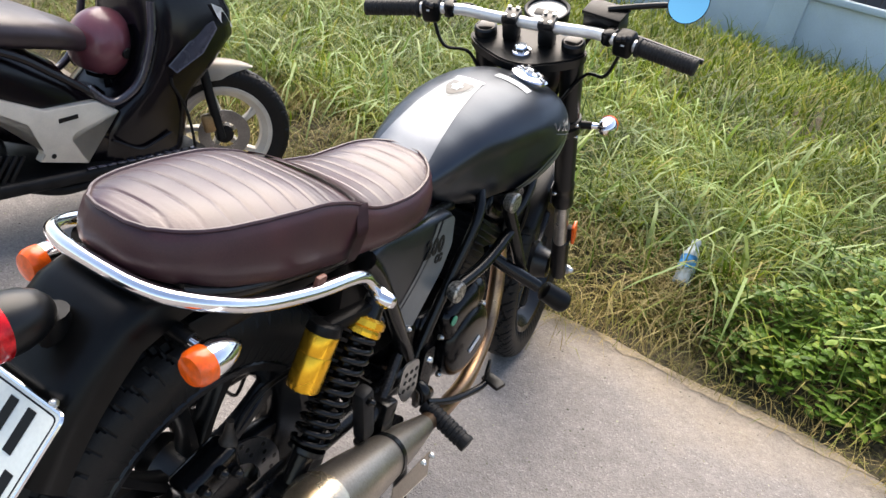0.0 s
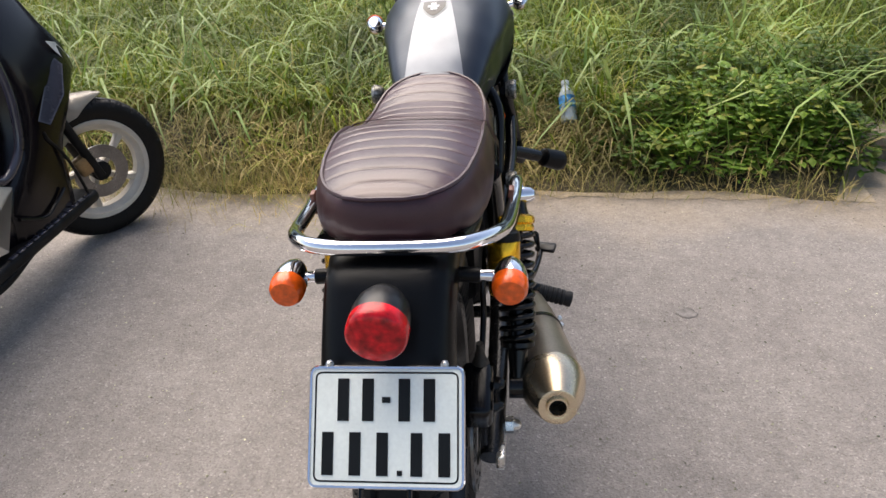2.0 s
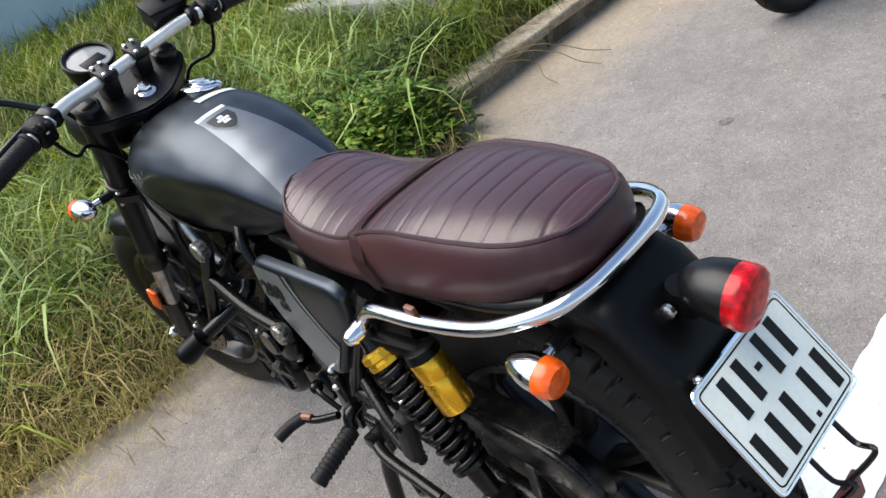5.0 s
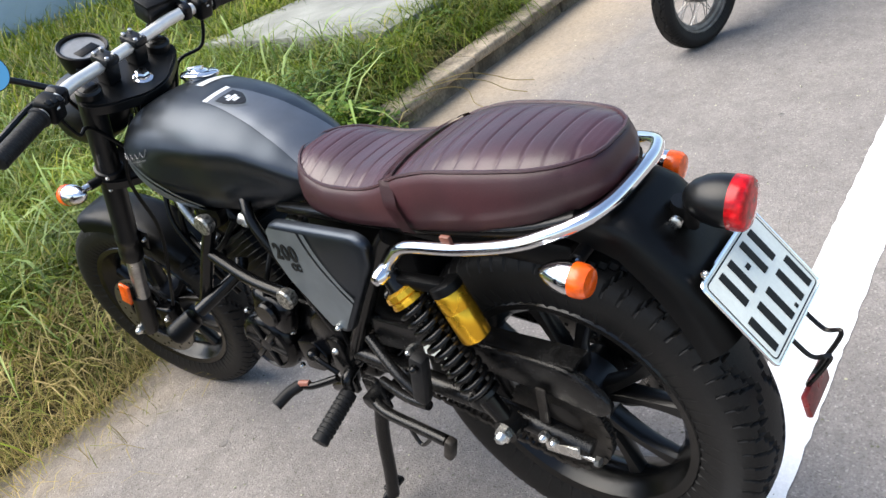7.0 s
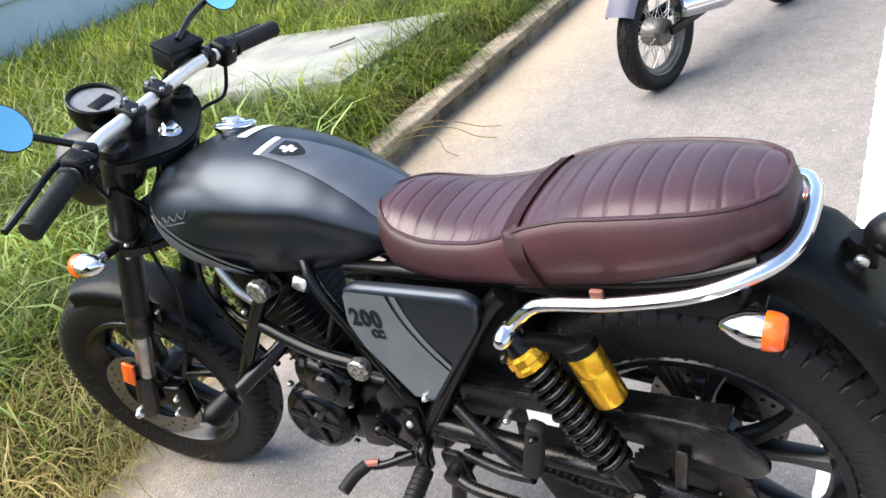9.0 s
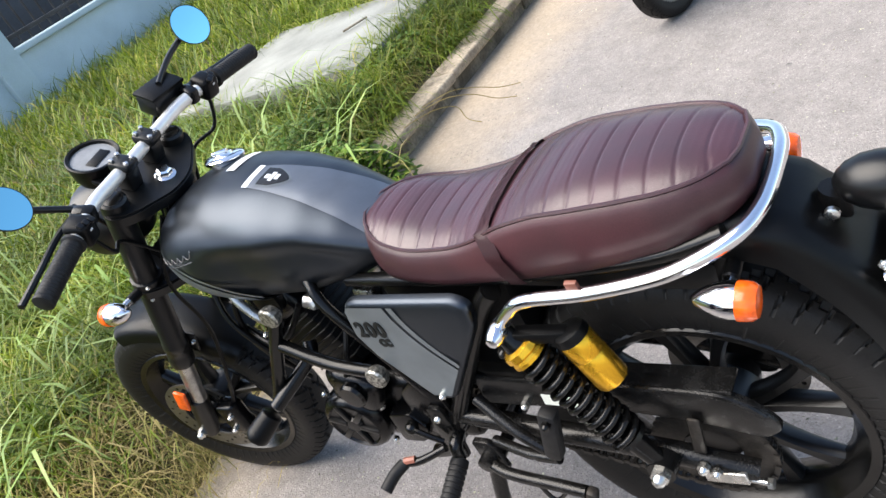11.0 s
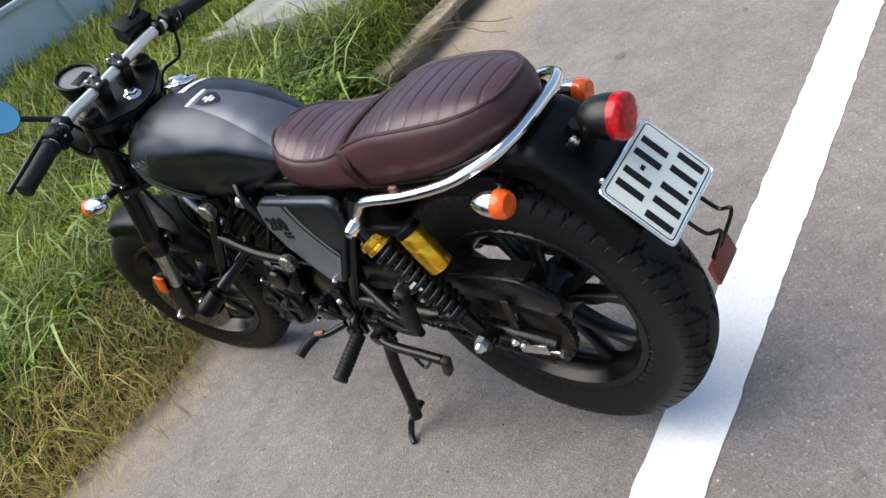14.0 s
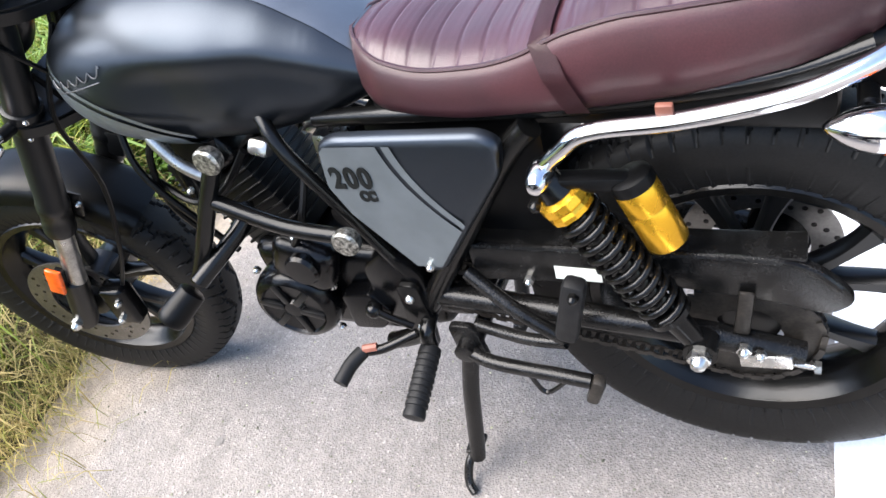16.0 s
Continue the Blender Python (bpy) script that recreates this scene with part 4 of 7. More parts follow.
for sx in (-1, 1):
    bm = bmesh.new()
    rings = []
    outl = rounded(COVER, 0.018, 4)
    cy, cz = 0.42, 0.69
    for sc, xx in ((1.0, 0.0), (1.0, 0.010), (0.975, 0.016), (0.93, 0.019), (0.80, 0.021), (0.5, 0.0225)):
        rings.append([V(-xx, cy + (y - cy) * sc, cz + (z - cz) * sc) for y, z in outl])
    grid(bm, rings, cap=True)
    cover_out = 0.130 if sx < 0 else 0.090
    M = Matrix.Translation((-cover_out, 0, 0)) if sx < 0 else Matrix.Scale(-1, 4, (1, 0, 0)) @ Matrix.Translation((-cover_out, 0, 0))
    cover = part("side_cover", bm, tank_black, bike, "black and grey triangular side cover marked with engine size", m=M, smooth=50)

    def film(name, lo, hi, material, lift, z0, z1, label=""):
        bm = bmesh.new()
        rows = []
        for i in range(25):
            z = z1 + (z0 - z1) * i / 24
            a, b = inside_at(z)
            a, b = a - 0.010, b + 0.010
            y0, y1 = max(b, min(a, lo(z))), max(b, min(a, hi(z)))
            rows.append([V(-0.0228 - lift, y0 + (y1 - y0) * j / 6, z) for j in range(7)])
        grid(bm, rows, closed=False)
        return part(name, bm, material, cover, label, m=M, smooth=0)

    fwd = 0.0 if sx < 0 else 0.045
    film("grey_panel", lambda z: stripe_y(z, 0.012 + fwd), lambda z: 9.0, tank_grey, 0.0006, 0.545, 0.756, "metallic grey front panel")
    film("stripe", lambda z: stripe_y(z, -0.008 + fwd), lambda z: stripe_y(z, 0.004 + fwd), tank_grey, 0.0008, 0.60, 0.756, "narrow grey stripe")
    bolt((sx * (cover_out + 0.0225), 0.449, 0.548), (sx, 0, 0), 0.007, cover)
    for txt, size, yy, zz in (("2", 0.047, 0.549, 0.690), ("0", 0.047, 0.5275, 0.690), ("0", 0.047, 0.506, 0.690), ("C", 0.022, 0.515, 0.668), ("C", 0.022, 0.5025, 0.668)):
        cu = bpy.data.curves.new("mark", "FONT")
        cu.body, cu.size, cu.extrude, cu.offset = txt, size, 0.0006, 0.0018
        tmp = bpy.data.objects.new("mark", cu)
        scene.collection.objects.link(tmp)
        me = bpy.data.meshes.new_from_object(tmp)
        bpy.data.objects.remove(tmp)
        b_ = bmesh.new()
        b_.from_mesh(me)
        bmesh.ops.remove_doubles(b_, verts=b_.verts[:], dist=0.00005)
        b_.to_mesh(me)
        b_.free()
        me.materials.append(plate_ink)
        me.transform(Matrix.Scale(0.80, 4, (1, 0, 0)))
        ob = new("displacement_mark", me)
        if sx < 0:
            ob.matrix_basis = pose(-0.1545, yy, zz, 90, 0, -90)
        else:
            ob.matrix_basis = pose(cover_out + 0.0245, 1.034 - yy - 0.022 if size > 0.03 else 1.034 - yy - 0.016, zz, 90, 0, 90)
        ob.parent = cover
        ob["label"] = "black figure" if txt != "C" else "small black letter"

# ---- swingarm, chain guard, shocks ----
swing = part("swingarm", tube([(-0.11, 0.53, 0.445), (-0.118, 0.30, 0.432), (-0.118, 0.10, 0.412), (-0.112, -0.03, 0.378)], 0.019, sides=14), dusty_black, bike, "dusty black tubular swingarm")
part("swingarm_arm", tube([(0.11, 0.53, 0.445), (0.118, 0.30, 0.432), (0.118, 0.10, 0.412), (0.112, -0.03, 0.378)], 0.019, sides=14), dusty_black, swing)
part("cross_tube", tube([(-0.11, 0.42, 0.438), (0.11, 0.42, 0.438)], 0.018, steps=1), dusty_black, swing)
adj = part("chain_adjuster", box(0.014, 0.066, 0.024, 0.003), bolt_steel, swing, "bare metal chain adjuster", m=pose(-0.128, 0.014, 0.381, -4, 0, 0))
cyl((-0.128, -0.018, 0.378), (-0.128, -0.050, 0.374), 0.0045, bolt_steel, adj, "adjuster_bolt")
bolt((-0.134, 0.040, 0.408), (-1, 0, 0), 0.010, swing, "axle_nut")
part("adjuster_head", lathe([(0, 0.009), (0.008, 0.009)], 6, axis="y"), bolt_steel, adj, m=pose(-0.128, -0.052, 0.374))
part("torque_plate", box(0.006, 0.020, 0.080, 0.004), rusty, swing, "dull grey bracket plate", m=pose(-0.122, 0.040, 0.462, 6, 0, 0))
bolt((-0.138, 0.02, 0.405), (-1, 0, 0), 0.008, swing)
part("chain_adjuster", box(0.014, 0.085, 0.026, 0.003), bolt_steel, swing, m=pose(0.128, -0.005, 0.378, -6, 0, 0))
guard = part("chain_guard", prism(rounded([(0.41, 0.556), (0.10, 0.558), (0.0, 0.555), (-0.04, 0.541), (-0.068, 0.516), (-0.088, 0.487), (-0.058, 0.460), (0.02, 0.480), (0.13, 0.492), (0.41, 0.482)], 0.016), 0.012, 0.004), dusty_black, bike, "dusty black plastic chain guard", m=Matrix.Translation((-0.102, 0, 0)))
part("guard_rim", tube([(-0.114, 0.40, 0.553), (-0.115, 0.20, 0.555), (-0.115, 0.02, 0.552), (-0.115, -0.035, 0.538), (-0.114, -0.066, 0.510)], 0.005, sides=8), dusty_black, guard)
part("guard_top", box(0.048, 0.44, 0.008, 0.003), dusty_black, guard, m=pose(-0.090, 0.19, 0.553, 0, 0, 0))
part("sticker", box(0.001, 0.065, 0.024, 0), plate_white, guard, "white paper sticker with fine print", m=pose(-0.1150, 0.252, 0.508, 2, 0, 0))
bolt((-0.114, 0.325, 0.492), (-1, 0, 0), 0.008, guard)
mud = part("inner_mudguard", box(0.13, 0.06, 0.20, 0.02), black_plastic, bike, "black plastic inner mudguard", m=pose(0, 0.40, 0.56, -20, 0, 0))

for sx in (-1, 1):
    T0, B0 = V(sx * 0.157, 0.250, 0.716), V(sx * 0.157, 0.090, 0.430)
    d = (B0 - T0).normalized()
    ln = (B0 - T0).length
    m = along(T0, B0)
    shock = part("shock_absorber", lathe([(-0.012, 0.014), (0.0, 0.017), (0.02, 0.019), (0.03, 0.022), (0.034, 0.022), (0.036, 0.012), (0.20, 0.012), (0.245, 0.016), (0.25, 0.030), (0.258, 0.030), (0.264, 0.018), (0.31, 0.015), (0.335, 0.014)], 24, axis="z"), black_metal, bike, "black coil-over shock with gold collar and reservoir", m=m)
    part("collar", lathe([(0.030, 0.024), (0.034, 0.0315), (0.044, 0.0325), (0.047, 0.029), (0.052, 0.031), (0.058, 0.031), (0.060, 0.024)], 12, axis="z"), gold, shock, "gold anodised preload collar", m=m, smooth=20)
    pts_ = []
    turns = 10.5
    for i in range(int(turns * 14) + 1):
        q = 2 * math.pi * i / 14
        h = 0.064 + (0.246 - 0.064) * i / (turns * 14)
        pts_.append(m @ V(0.0275 * math.cos(q), 0.0275 * math.sin(q), h))
    part("spring", tube(pts_, 0.0052, sides=7, steps=1), black_metal, shock, "black coil spring", smooth=60)
    bolt(B0 + V(sx * 0.012, 0, 0), (sx, 0, 0), 0.0155, shock, "shock_bolt")
    part("shock_eye", lathe([(-0.016, 0.012), (-0.016, 0.022), (0.016, 0.022), (0.016, 0.012)], 20), black_metal, shock, m=Matrix.Translation(B0))
    # piggyback reservoir
    RT = V(sx * 0.138, 0.152, 0.690)
    d_r = V(0, -0.34, -0.94).normalized()
    RB = RT + d_r * 0.094
    mr = along(RT, RB)
    part("reservoir", lathe([(0.002, 0.025), (0.005, 0.0265), (0.034, 0.0265), (0.036, 0.0256), (0.038, 0.0265), (0.091, 0.0265), (0.094, 0.0245)], 32, axis="z"), gold, shock, "gold anodised gas reservoir", m=mr)
    br = bmesh.new()
    lathe([(-0.014, 0.020), (-0.011, 0.0255), (0.001, 0.0275), (0.003, 0.0268)], 28, br, axis="z")
    bmesh.ops.transform(br, matrix=mr, verts=br.verts)
    a, b = T0 + d * 0.012, RT - d_r * 0.004
    box(0.026, (b - a).length, 0.022, 0.007, br, Matrix.Translation((a + b) / 2) @ (b - a).to_track_quat("Y", "Z").to_matrix().to_4x4())
    part("reservoir_bracket", br, black_plastic, shock)
    bolt((sx * 0.150, 0.268, 0.668), (sx, 0, 0), 0.010, bike, "frame_bolt", black_metal)

# rear caliper on its bracket
cal = part("rear_caliper", box(0.050, 0.095, 0.055, 0.012, seg=3), engine_black, bike, "grimy black rear brake caliper", m=pose(0.095, -0.02, 0.505, 20, 0, 0))
for a, b in ((0.03, 0.0), (-0.03, 0.005), (0.0, 0.02)):
    bolt((0.122, -0.02 + a, 0.505 + b), (1, 0, 0), 0.009, cal, material=black_metal)
part("brake_hose", tube([(0.10, 0.01, 0.53), (0.105, 0.06, 0.60), (0.10, 0.16, 0.60), (0.11, 0.28, 0.56)], 0.005, sides=8), black_plastic, cal)
part("caliper_cap", lathe([(0, 0.014), (0.014, 0.014), (0.02, 0.010), (0.04, 0.006), (0.05, 0.006)], 12, axis="z"), rusty, cal, m=pose(0.10, 0.015, 0.53))
part("axle_bracket", prism(rounded([(0.06, 0.42), (0.04, 0.36), (-0.02, 0.36), (-0.05, 0.50), (0.02, 0.52)], 0.015), 0.012), engine_black, cal, m=Matrix.Translation((0.108, 0, 0)))
bolt((0.135, 0.038, 0.388), (1, 0, 0), 0.015, swing, "axle_nut")

# ---- engine ----
bm = box(0.20, 0.30, 0.20, 0.03, seg=3)
engine = part("engine", bm, engine_black, bike, "black single-cylinder engine", m=pose(0, 0.690, 0.412))
part("gearbox", box(0.17, 0.16, 0.17, 0.03, seg=3), engine_black, engine, m=pose(0, 0.52, 0.43))
lc = part("left_cover", lathe([(0.0, 0.078), (-0.02, 0.080), (-0.036, 0.077), (-0.046, 0.070), (-0.050, 0.060), (-0.046, 0.056), (-0.043, 0.020), (-0.050, 0.016), (-0.051, 0.002)], 40), engine_black, engine, "round black generator cover with spoked recess", m=pose(-0.100, 0.762, 0.410, 0, 0, 4))
for i in range(6):
    q = 2 * math.pi * i / 6 + 0.3
    part("rib", box(0.010, 0.046, 0.013, 0.003), black_satin, lc, m=pose(-0.146, 0.762, 0.410, 0, 0, 4) @ Matrix.Rotation(q, 4, "X") @ pose(0, 0.038, 0))
part("upper_cover", box(0.050, 0.115, 0.10, 0.024, seg=3), engine_black, engine, m=pose(-0.118, 0.705, 0.505, 25, 0, 0))
part("cover_cap", lathe([(0, 0.028), (-0.012, 0.030), (-0.018, 0.026), (-0.019, 0.002)], 28), engine_black, engine, m=pose(-0.140, 0.690, 0.515))
part("sprocket_cover", prism(rounded([(0.60, 0.50), (0.60, 0.40), (0.54, 0.37), (0.49, 0.40), (0.50, 0.50), (0.55, 0.54)], 0.02), 0.03, 0.008), engine_black, engine, "black sprocket cover", m=Matrix.Translation((-0.095, 0, 0)))
for a, b in ((0.82, 0.475), (0.675, 0.45), (0.70, 0.345), (0.70, 0.56)):
    bolt((-0.118, a, b), (-1, 0, 0), 0.007, engine)
rc = part("clutch_cover", lathe([(0.0, 0.088), (0.022, 0.090), (0.036, 0.085), (0.044, 0.074), (0.048, 0.058), (0.047, 0.003)], 40), engine_black, engine, "glossy black round clutch cover", m=pose(0.098, 0.700, 0.415))
part("cover_badge", box(0.002, 0.045, 0.012, 0.0005), decal_white, rc, "small pale emblem", m=pose(0.147, 0.715, 0.405, 35, 0, 0))
part("clutch_housing", box(0.06, 0.14, 0.09, 0.024, seg=3), engine_black, engine, m=pose(0.105, 0.66, 0.50, 20, 0, 0))
part("green_dot", lathe([(0, 0.011), (0.002, 0.011)], 20), mat("green enamel", (0.05, 0.32, 0.18), 0.4), engine, "round green dot", m=pose(0.1352, 0.605, 0.508))
for a, b in ((0.78, 0.47), (0.79, 0.37), (0.63, 0.35), (0.60, 0.46)):
    bolt((0.112, a, b), (1, 0, 0), 0.007, engine)
# finned cylinder leaning ahead
cyl_m = pose(0, 0.775, 0.50, -28, 0, 0)
cylinder = part("cylinder", box(0.144, 0.144, 0.16, 0.01), black_plastic, engine, "black finned cylinder", m=cyl_m @ pose(0, 0, 0.07))
for i in range(9):
    part("fin", box(0.150, 0.150, 0.005, 0.0015, seg=1), black_plastic, cylinder, m=cyl_m @ pose(0, 0, 0.015 + i * 0.0155))
part("cylinder_head", box(0.14, 0.13, 0.075, 0.018, seg=3), engine_black, engine, m=cyl_m @ pose(0, 0, 0.19))
part("head_fitting", box(0.026, 0.034, 0.026, 0.007), stanchion, engine, "bare metal fuel fitting", m=pose(-0.095, 0.70, 0.715, 20, 30, 10))
part("throttle_body", cyl((0, 0.66, 0.64), (0, 0.58, 0.66), 0.03, black_plastic, engine, "intake_boot").data and box(0.05, 0.05, 0.06, 0.008), bolt_steel, engine, "bare aluminium throttle body", m=pose(-0.02, 0.63, 0.665, 10, 0, 0))
part("starter_motor", lathe([(-0.06, 0.022), (-0.056, 0.026), (0.05, 0.026)], 20), engine_black, engine, m=pose(-0.04, 0.605, 0.585))

# ---- crash bars with bobbins and sliders ----
knob_mat = mat("perforated metal knob", (0.30, 0.29, 0.26), 0.35, 0.8, 0.5, 160, 0.4, 400, 0.4)
for sx in (-1, 1):
    bar_in = 0.0 if sx < 0 else -0.020
    cb = part("crash_bar", tube([(sx * 0.150 + bar_in, 0.735, 0.742), (sx * 0.160 + bar_in, 0.79, 0.66), (sx * 0.172 + bar_in, 0.86, 0.55), (sx * 0.178 + bar_in, 0.893, 0.503)], 0.0140, sides=14), black_metal, bike, "black tubular crash bar with slider")
    part("crash_arm", tube([(sx * 0.158 + bar_in, 0.775, 0.690 - 0.03), (sx * 0.160 + bar_in, 0.67, 0.618), (sx * 0.155 + bar_in, 0.565, 0.597)], 0.0130, sides=14), black_metal, cb)
    for y, z in ((0.734, 0.744), (0.565, 0.597)):
        part("knob", lathe([(0.150, 0.016), (0.158, 0.021), (0.170, 0.022), (0.174, 0.019), (0.1745, 0.001)], 24), knob_mat, cb, "perforated round metal knob", m=Matrix.Scale(sx, 4, (1, 0, 0)) @ Matrix.Translation((bar_in, y, z)))
    a, b = V(sx * 0.115, 0.80, 0.575), V(sx * 0.275, 0.912, 0.482)
    part("slider_arm", tube([V(sx * 0.09, 0.80, 0.60), a, a.lerp(b, 0.55)], 0.0150, sides=14), black_metal, cb)
    part("slider", lathe([(0, 0.018), (0.004, 0.023), (0.05, 0.0255), (0.062, 0.025), (0.068, 0.020), (0.069, 0.004)], 24, axis="z"), black_plastic, cb, "black plastic slider", m=along(a.lerp(b, 0.62), b))
    part("slider_notch", box(0.016, 0.034, 0.020, 0.004), black_satin, cb, m=along(a.lerp(b, 0.62), b) @ pose(0, 0, 0.058))
    part("radiator_stay", tube([(sx * 0.06, 0.90, 0.775), (sx * 0.115, 0.88, 0.765), (sx * 0.125, 0.845, 0.71), (sx * 0.118, 0.80, 0.67)], 0.010, sides=10), stanchion if sx < 0 else black_satin, bike, "short bare metal engine stay")
    part("horn" if sx < 0 else "regulator", lathe([(-0.02, 0.03), (0.0, 0.038), (0.012, 0.036), (0.016, 0.01)], 24, axis="x"), black_plastic, bike, m=pose(sx * 0.075, 0.85, 0.705, 0, 180 if sx < 0 else 0, 0))

# wiring, hoses and an added dark block filling the shaded gap ahead of the cylinder
gap_fill = part("gap_block", box(0.11, 0.035, 0.10, 0.006), black_plastic, bike, "black finned block added to darken the gap", m=pose(0, 0.945, 0.60, -8, 0, 0))
for i in range(7):
    part("fin", box(0.10, 0.014, 0.004, 0.001, seg=1), black_plastic, gap_fill, m=pose(0, 0.968, 0.563 + 0.012 * i, -8, 0, 0))
copper = mat("copper terminal", (0.55, 0.28, 0.13), 0.3, 0.9)
for dx in (-0.008, 0.008):
    part("terminal", tube([(-0.088, 0.852 + dx, 0.735), (-0.100, 0.855 + dx, 0.748), (-0.098, 0.858 + dx, 0.770)], 0.0035, sides=8), copper, gap_fill, "copper horn terminal")
for pts_ in ([(-0.10, 0.86, 0.77), (-0.12, 0.90, 0.72), (-0.115, 0.93, 0.62), (-0.09, 0.92, 0.52)], [(-0.11, 0.72, 0.72), (-0.13, 0.78, 0.66), (-0.125, 0.86, 0.63), (-0.11, 0.93, 0.66)],
             [(-0.09, 0.95, 0.80), (-0.13, 0.93, 0.70), (-0.12, 0.88, 0.58), (-0.10, 0.86, 0.50)], [(-0.09, 0.64, 0.68), (-0.135, 0.66, 0.60), (-0.13, 0.70, 0.55)], [(0.09, 0.86, 0.77), (0.115, 0.90, 0.68), (0.10, 0.90, 0.55)]):
    part("hose", tube(pts_, 0.006, sides=8), black_plastic, gap_fill, "black rubber hose")
for z_, y_ in ((0.66, 0.845), (0.615, 0.80)):
    bolt((-0.128, y_, z_), (-1, 0, 0), 0.006, gap_fill)
part("lower_case", box(0.17, 0.20, 0.10, 0.03, seg=3), engine_black, engine, m=pose(0, 0.60, 0.365))
part("case_lug", prism(rounded([(0.66, 0.44), (0.60, 0.45), (0.57, 0.41), (0.60, 0.365), (0.66, 0.36)], 0.012), 0.03, 0.006), engine_black, engine, m=Matrix.Translation((-0.105, 0, 0)))

# ---- exhaust ----
ex = part("exhaust", tube([(0.03, 0.885, 0.60), (0.05, 0.940, 0.55), (0.075, 0.935, 0.45), (0.105, 0.875, 0.34), (0.140, 0.74, 0.295), (0.170, 0.58, 0.32), (0.188, 0.455, 0.355)], 0.0190, sides=16), bronze, bike, "bronze exhaust header with short titanium muffler")
M0, M1 = V(0.188, 0.46, 0.354), V(0.222, 0.018, 0.446)
mm = along(M0, M1)
LN = (M1 - M0).length
part("muffler", lathe([(0, 0.021), (0.02, 0.024), (0.09, 0.034), (0.15, 0.040), (0.28, 0.050), (LN - 0.085, 0.056)], 40, axis="z"), muffler_mat, ex, "brushed titanium muffler body", m=mm)
part("end_cone", lathe([(LN - 0.088, 0.0575), (LN - 0.075, 0.0575), (LN - 0.05, 0.052), (LN - 0.012, 0.038), (LN, 0.032), (LN + 0.001, 0.029), (LN - 0.002, 0.018), (LN + 0.003, 0.0175), (LN + 0.003, 0.0145), (LN - 0.06, 0.0145)], 40, axis="z"), muffler_end, ex, "pale gold conical end cap", m=mm)
part("outlet", lathe([(LN - 0.03, 0.0143), (LN - 0.031, 0.001)], 24, axis="z"), plate_ink, ex, m=mm)
part("heat_shield", prism([(-0.05, 0), (0.10, 0.01), (0.10, 0.05), (-0.05, 0.05)], 0.002), muffler_mat, ex, m=mm @ pose(0.040, -0.02, 0.09, 90, 0, 10))
part("clamp", lathe([(0.155, 0.0395), (0.155, 0.0425), (0.168, 0.0435), (0.168, 0.0405)], 32, axis="z"), black_metal, ex, "dark muffler clamp", m=mm)
for i in range(2):
    bolt(mm @ V(0.045, -0.02, 0.05 + 0.035 * i), mm.to_3x3() @ V(1, -0.4, 0), 0.006, ex)

# ---- footrests, levers, stands ----
for sx in (-1, 1):
    a, b = V(sx * 0.155, 0.508, 0.362), V(sx * 0.268, 0.504, 0.328)
    fp = part("footpeg_bracket", tube([(sx * 0.12, 0.51, 0.40), (sx * 0.15, 0.508, 0.39), a], 0.013, sides=10), black_metal, bike, "black rider footrest with ribbed rubber")
    prof = [(0, 0.010), (0.004, 0.0175)]
    for i in range(9):
        h = 0.012 + i * 0.0105
        prof += [(h, 0.0185), (h + 0.006, 0.0185), (h + 0.0072, 0.0165), (h + 0.0095, 0.0165)]
    prof += [(0.114, 0.0185), (0.120, 0.0175), (0.1215, 0.004)]
    part("footpeg", lathe(prof, 16, axis="z"), grip_rubber, fp, "ribbed black rubber footpeg", m=along(a, b), smooth=30)
gl = part("gear_lever", tube([(-0.165, 0.515, 0.405), (-0.19, 0.57, 0.388), (-0.200, 0.605, 0.386)], 0.008, sides=10), black_metal, bike, "black gear lever with rubber toe pad")
part("toe_pad", tube([(-0.200, 0.605, 0.386), (-0.225, 0.617, 0.382), (-0.258, 0.624, 0.374)], 0.0125, sides=12), grip_rubber, gl)
part("worn_edge", tube([(-0.192, 0.580, 0.392), (-0.200, 0.602, 0.392)], 0.0075, sides=8), mat("chipped red-brown paint", (0.25, 0.09, 0.06), 0.5), gl, "chipped reddish paint")
part("shift_linkage", tube([(-0.15, 0.53, 0.40), (-0.155, 0.575, 0.43), (-0.14, 0.60, 0.435)], 0.006, sides=8), black_metal, gl)
part("linkage_joint", spherical(0.014), black_metal, gl, m=pose(-0.150, 0.590, 0.432))
bp = part("brake_pedal", tube([(0.165, 0.50, 0.375), (0.185, 0.57, 0.352), (0.200, 0.66, 0.340), (0.205, 0.70, 0.346)], 0.0075, sides=10), black_metal, bike, "black rear brake pedal")
part("pedal_pad", box(0.050, 0.030, 0.012, 0.005), black_satin, bp, m=pose(0.218, 0.700, 0.350, 10, 0, -15))
part("pedal_loop", tube([(0.196, 0.715, 0.350), (0.190, 0.722, 0.378), (0.198, 0.700, 0.385), (0.2, 0.692, 0.352)], 0.004, sides=8), black_metal, bp)
hp = part("heel_plate", prism(rounded([(0.455, 0.50), (0.40, 0.505), (0.395, 0.45), (0.43, 0.40), (0.465, 0.42)], 0.018), 0.004, 0.001), stanchion, bike, "drilled bare metal heel plate", m=Matrix.Translation((0.152, 0, 0)))
for i in range(9):
    part("drilling", lathe([(0.1485, 0.005), (0.1528, 0.005)], 12), plate_ink, hp, m=Matrix.Translation((0, 0.415 + 0.017 * (i % 3), 0.440 + 0.019 * (i // 3))))
part("hanger_block", box(0.045, 0.040, 0.10, 0.008), black_metal, bike, m=pose(0.155, 0.335, 0.42, -8, 0, 0))

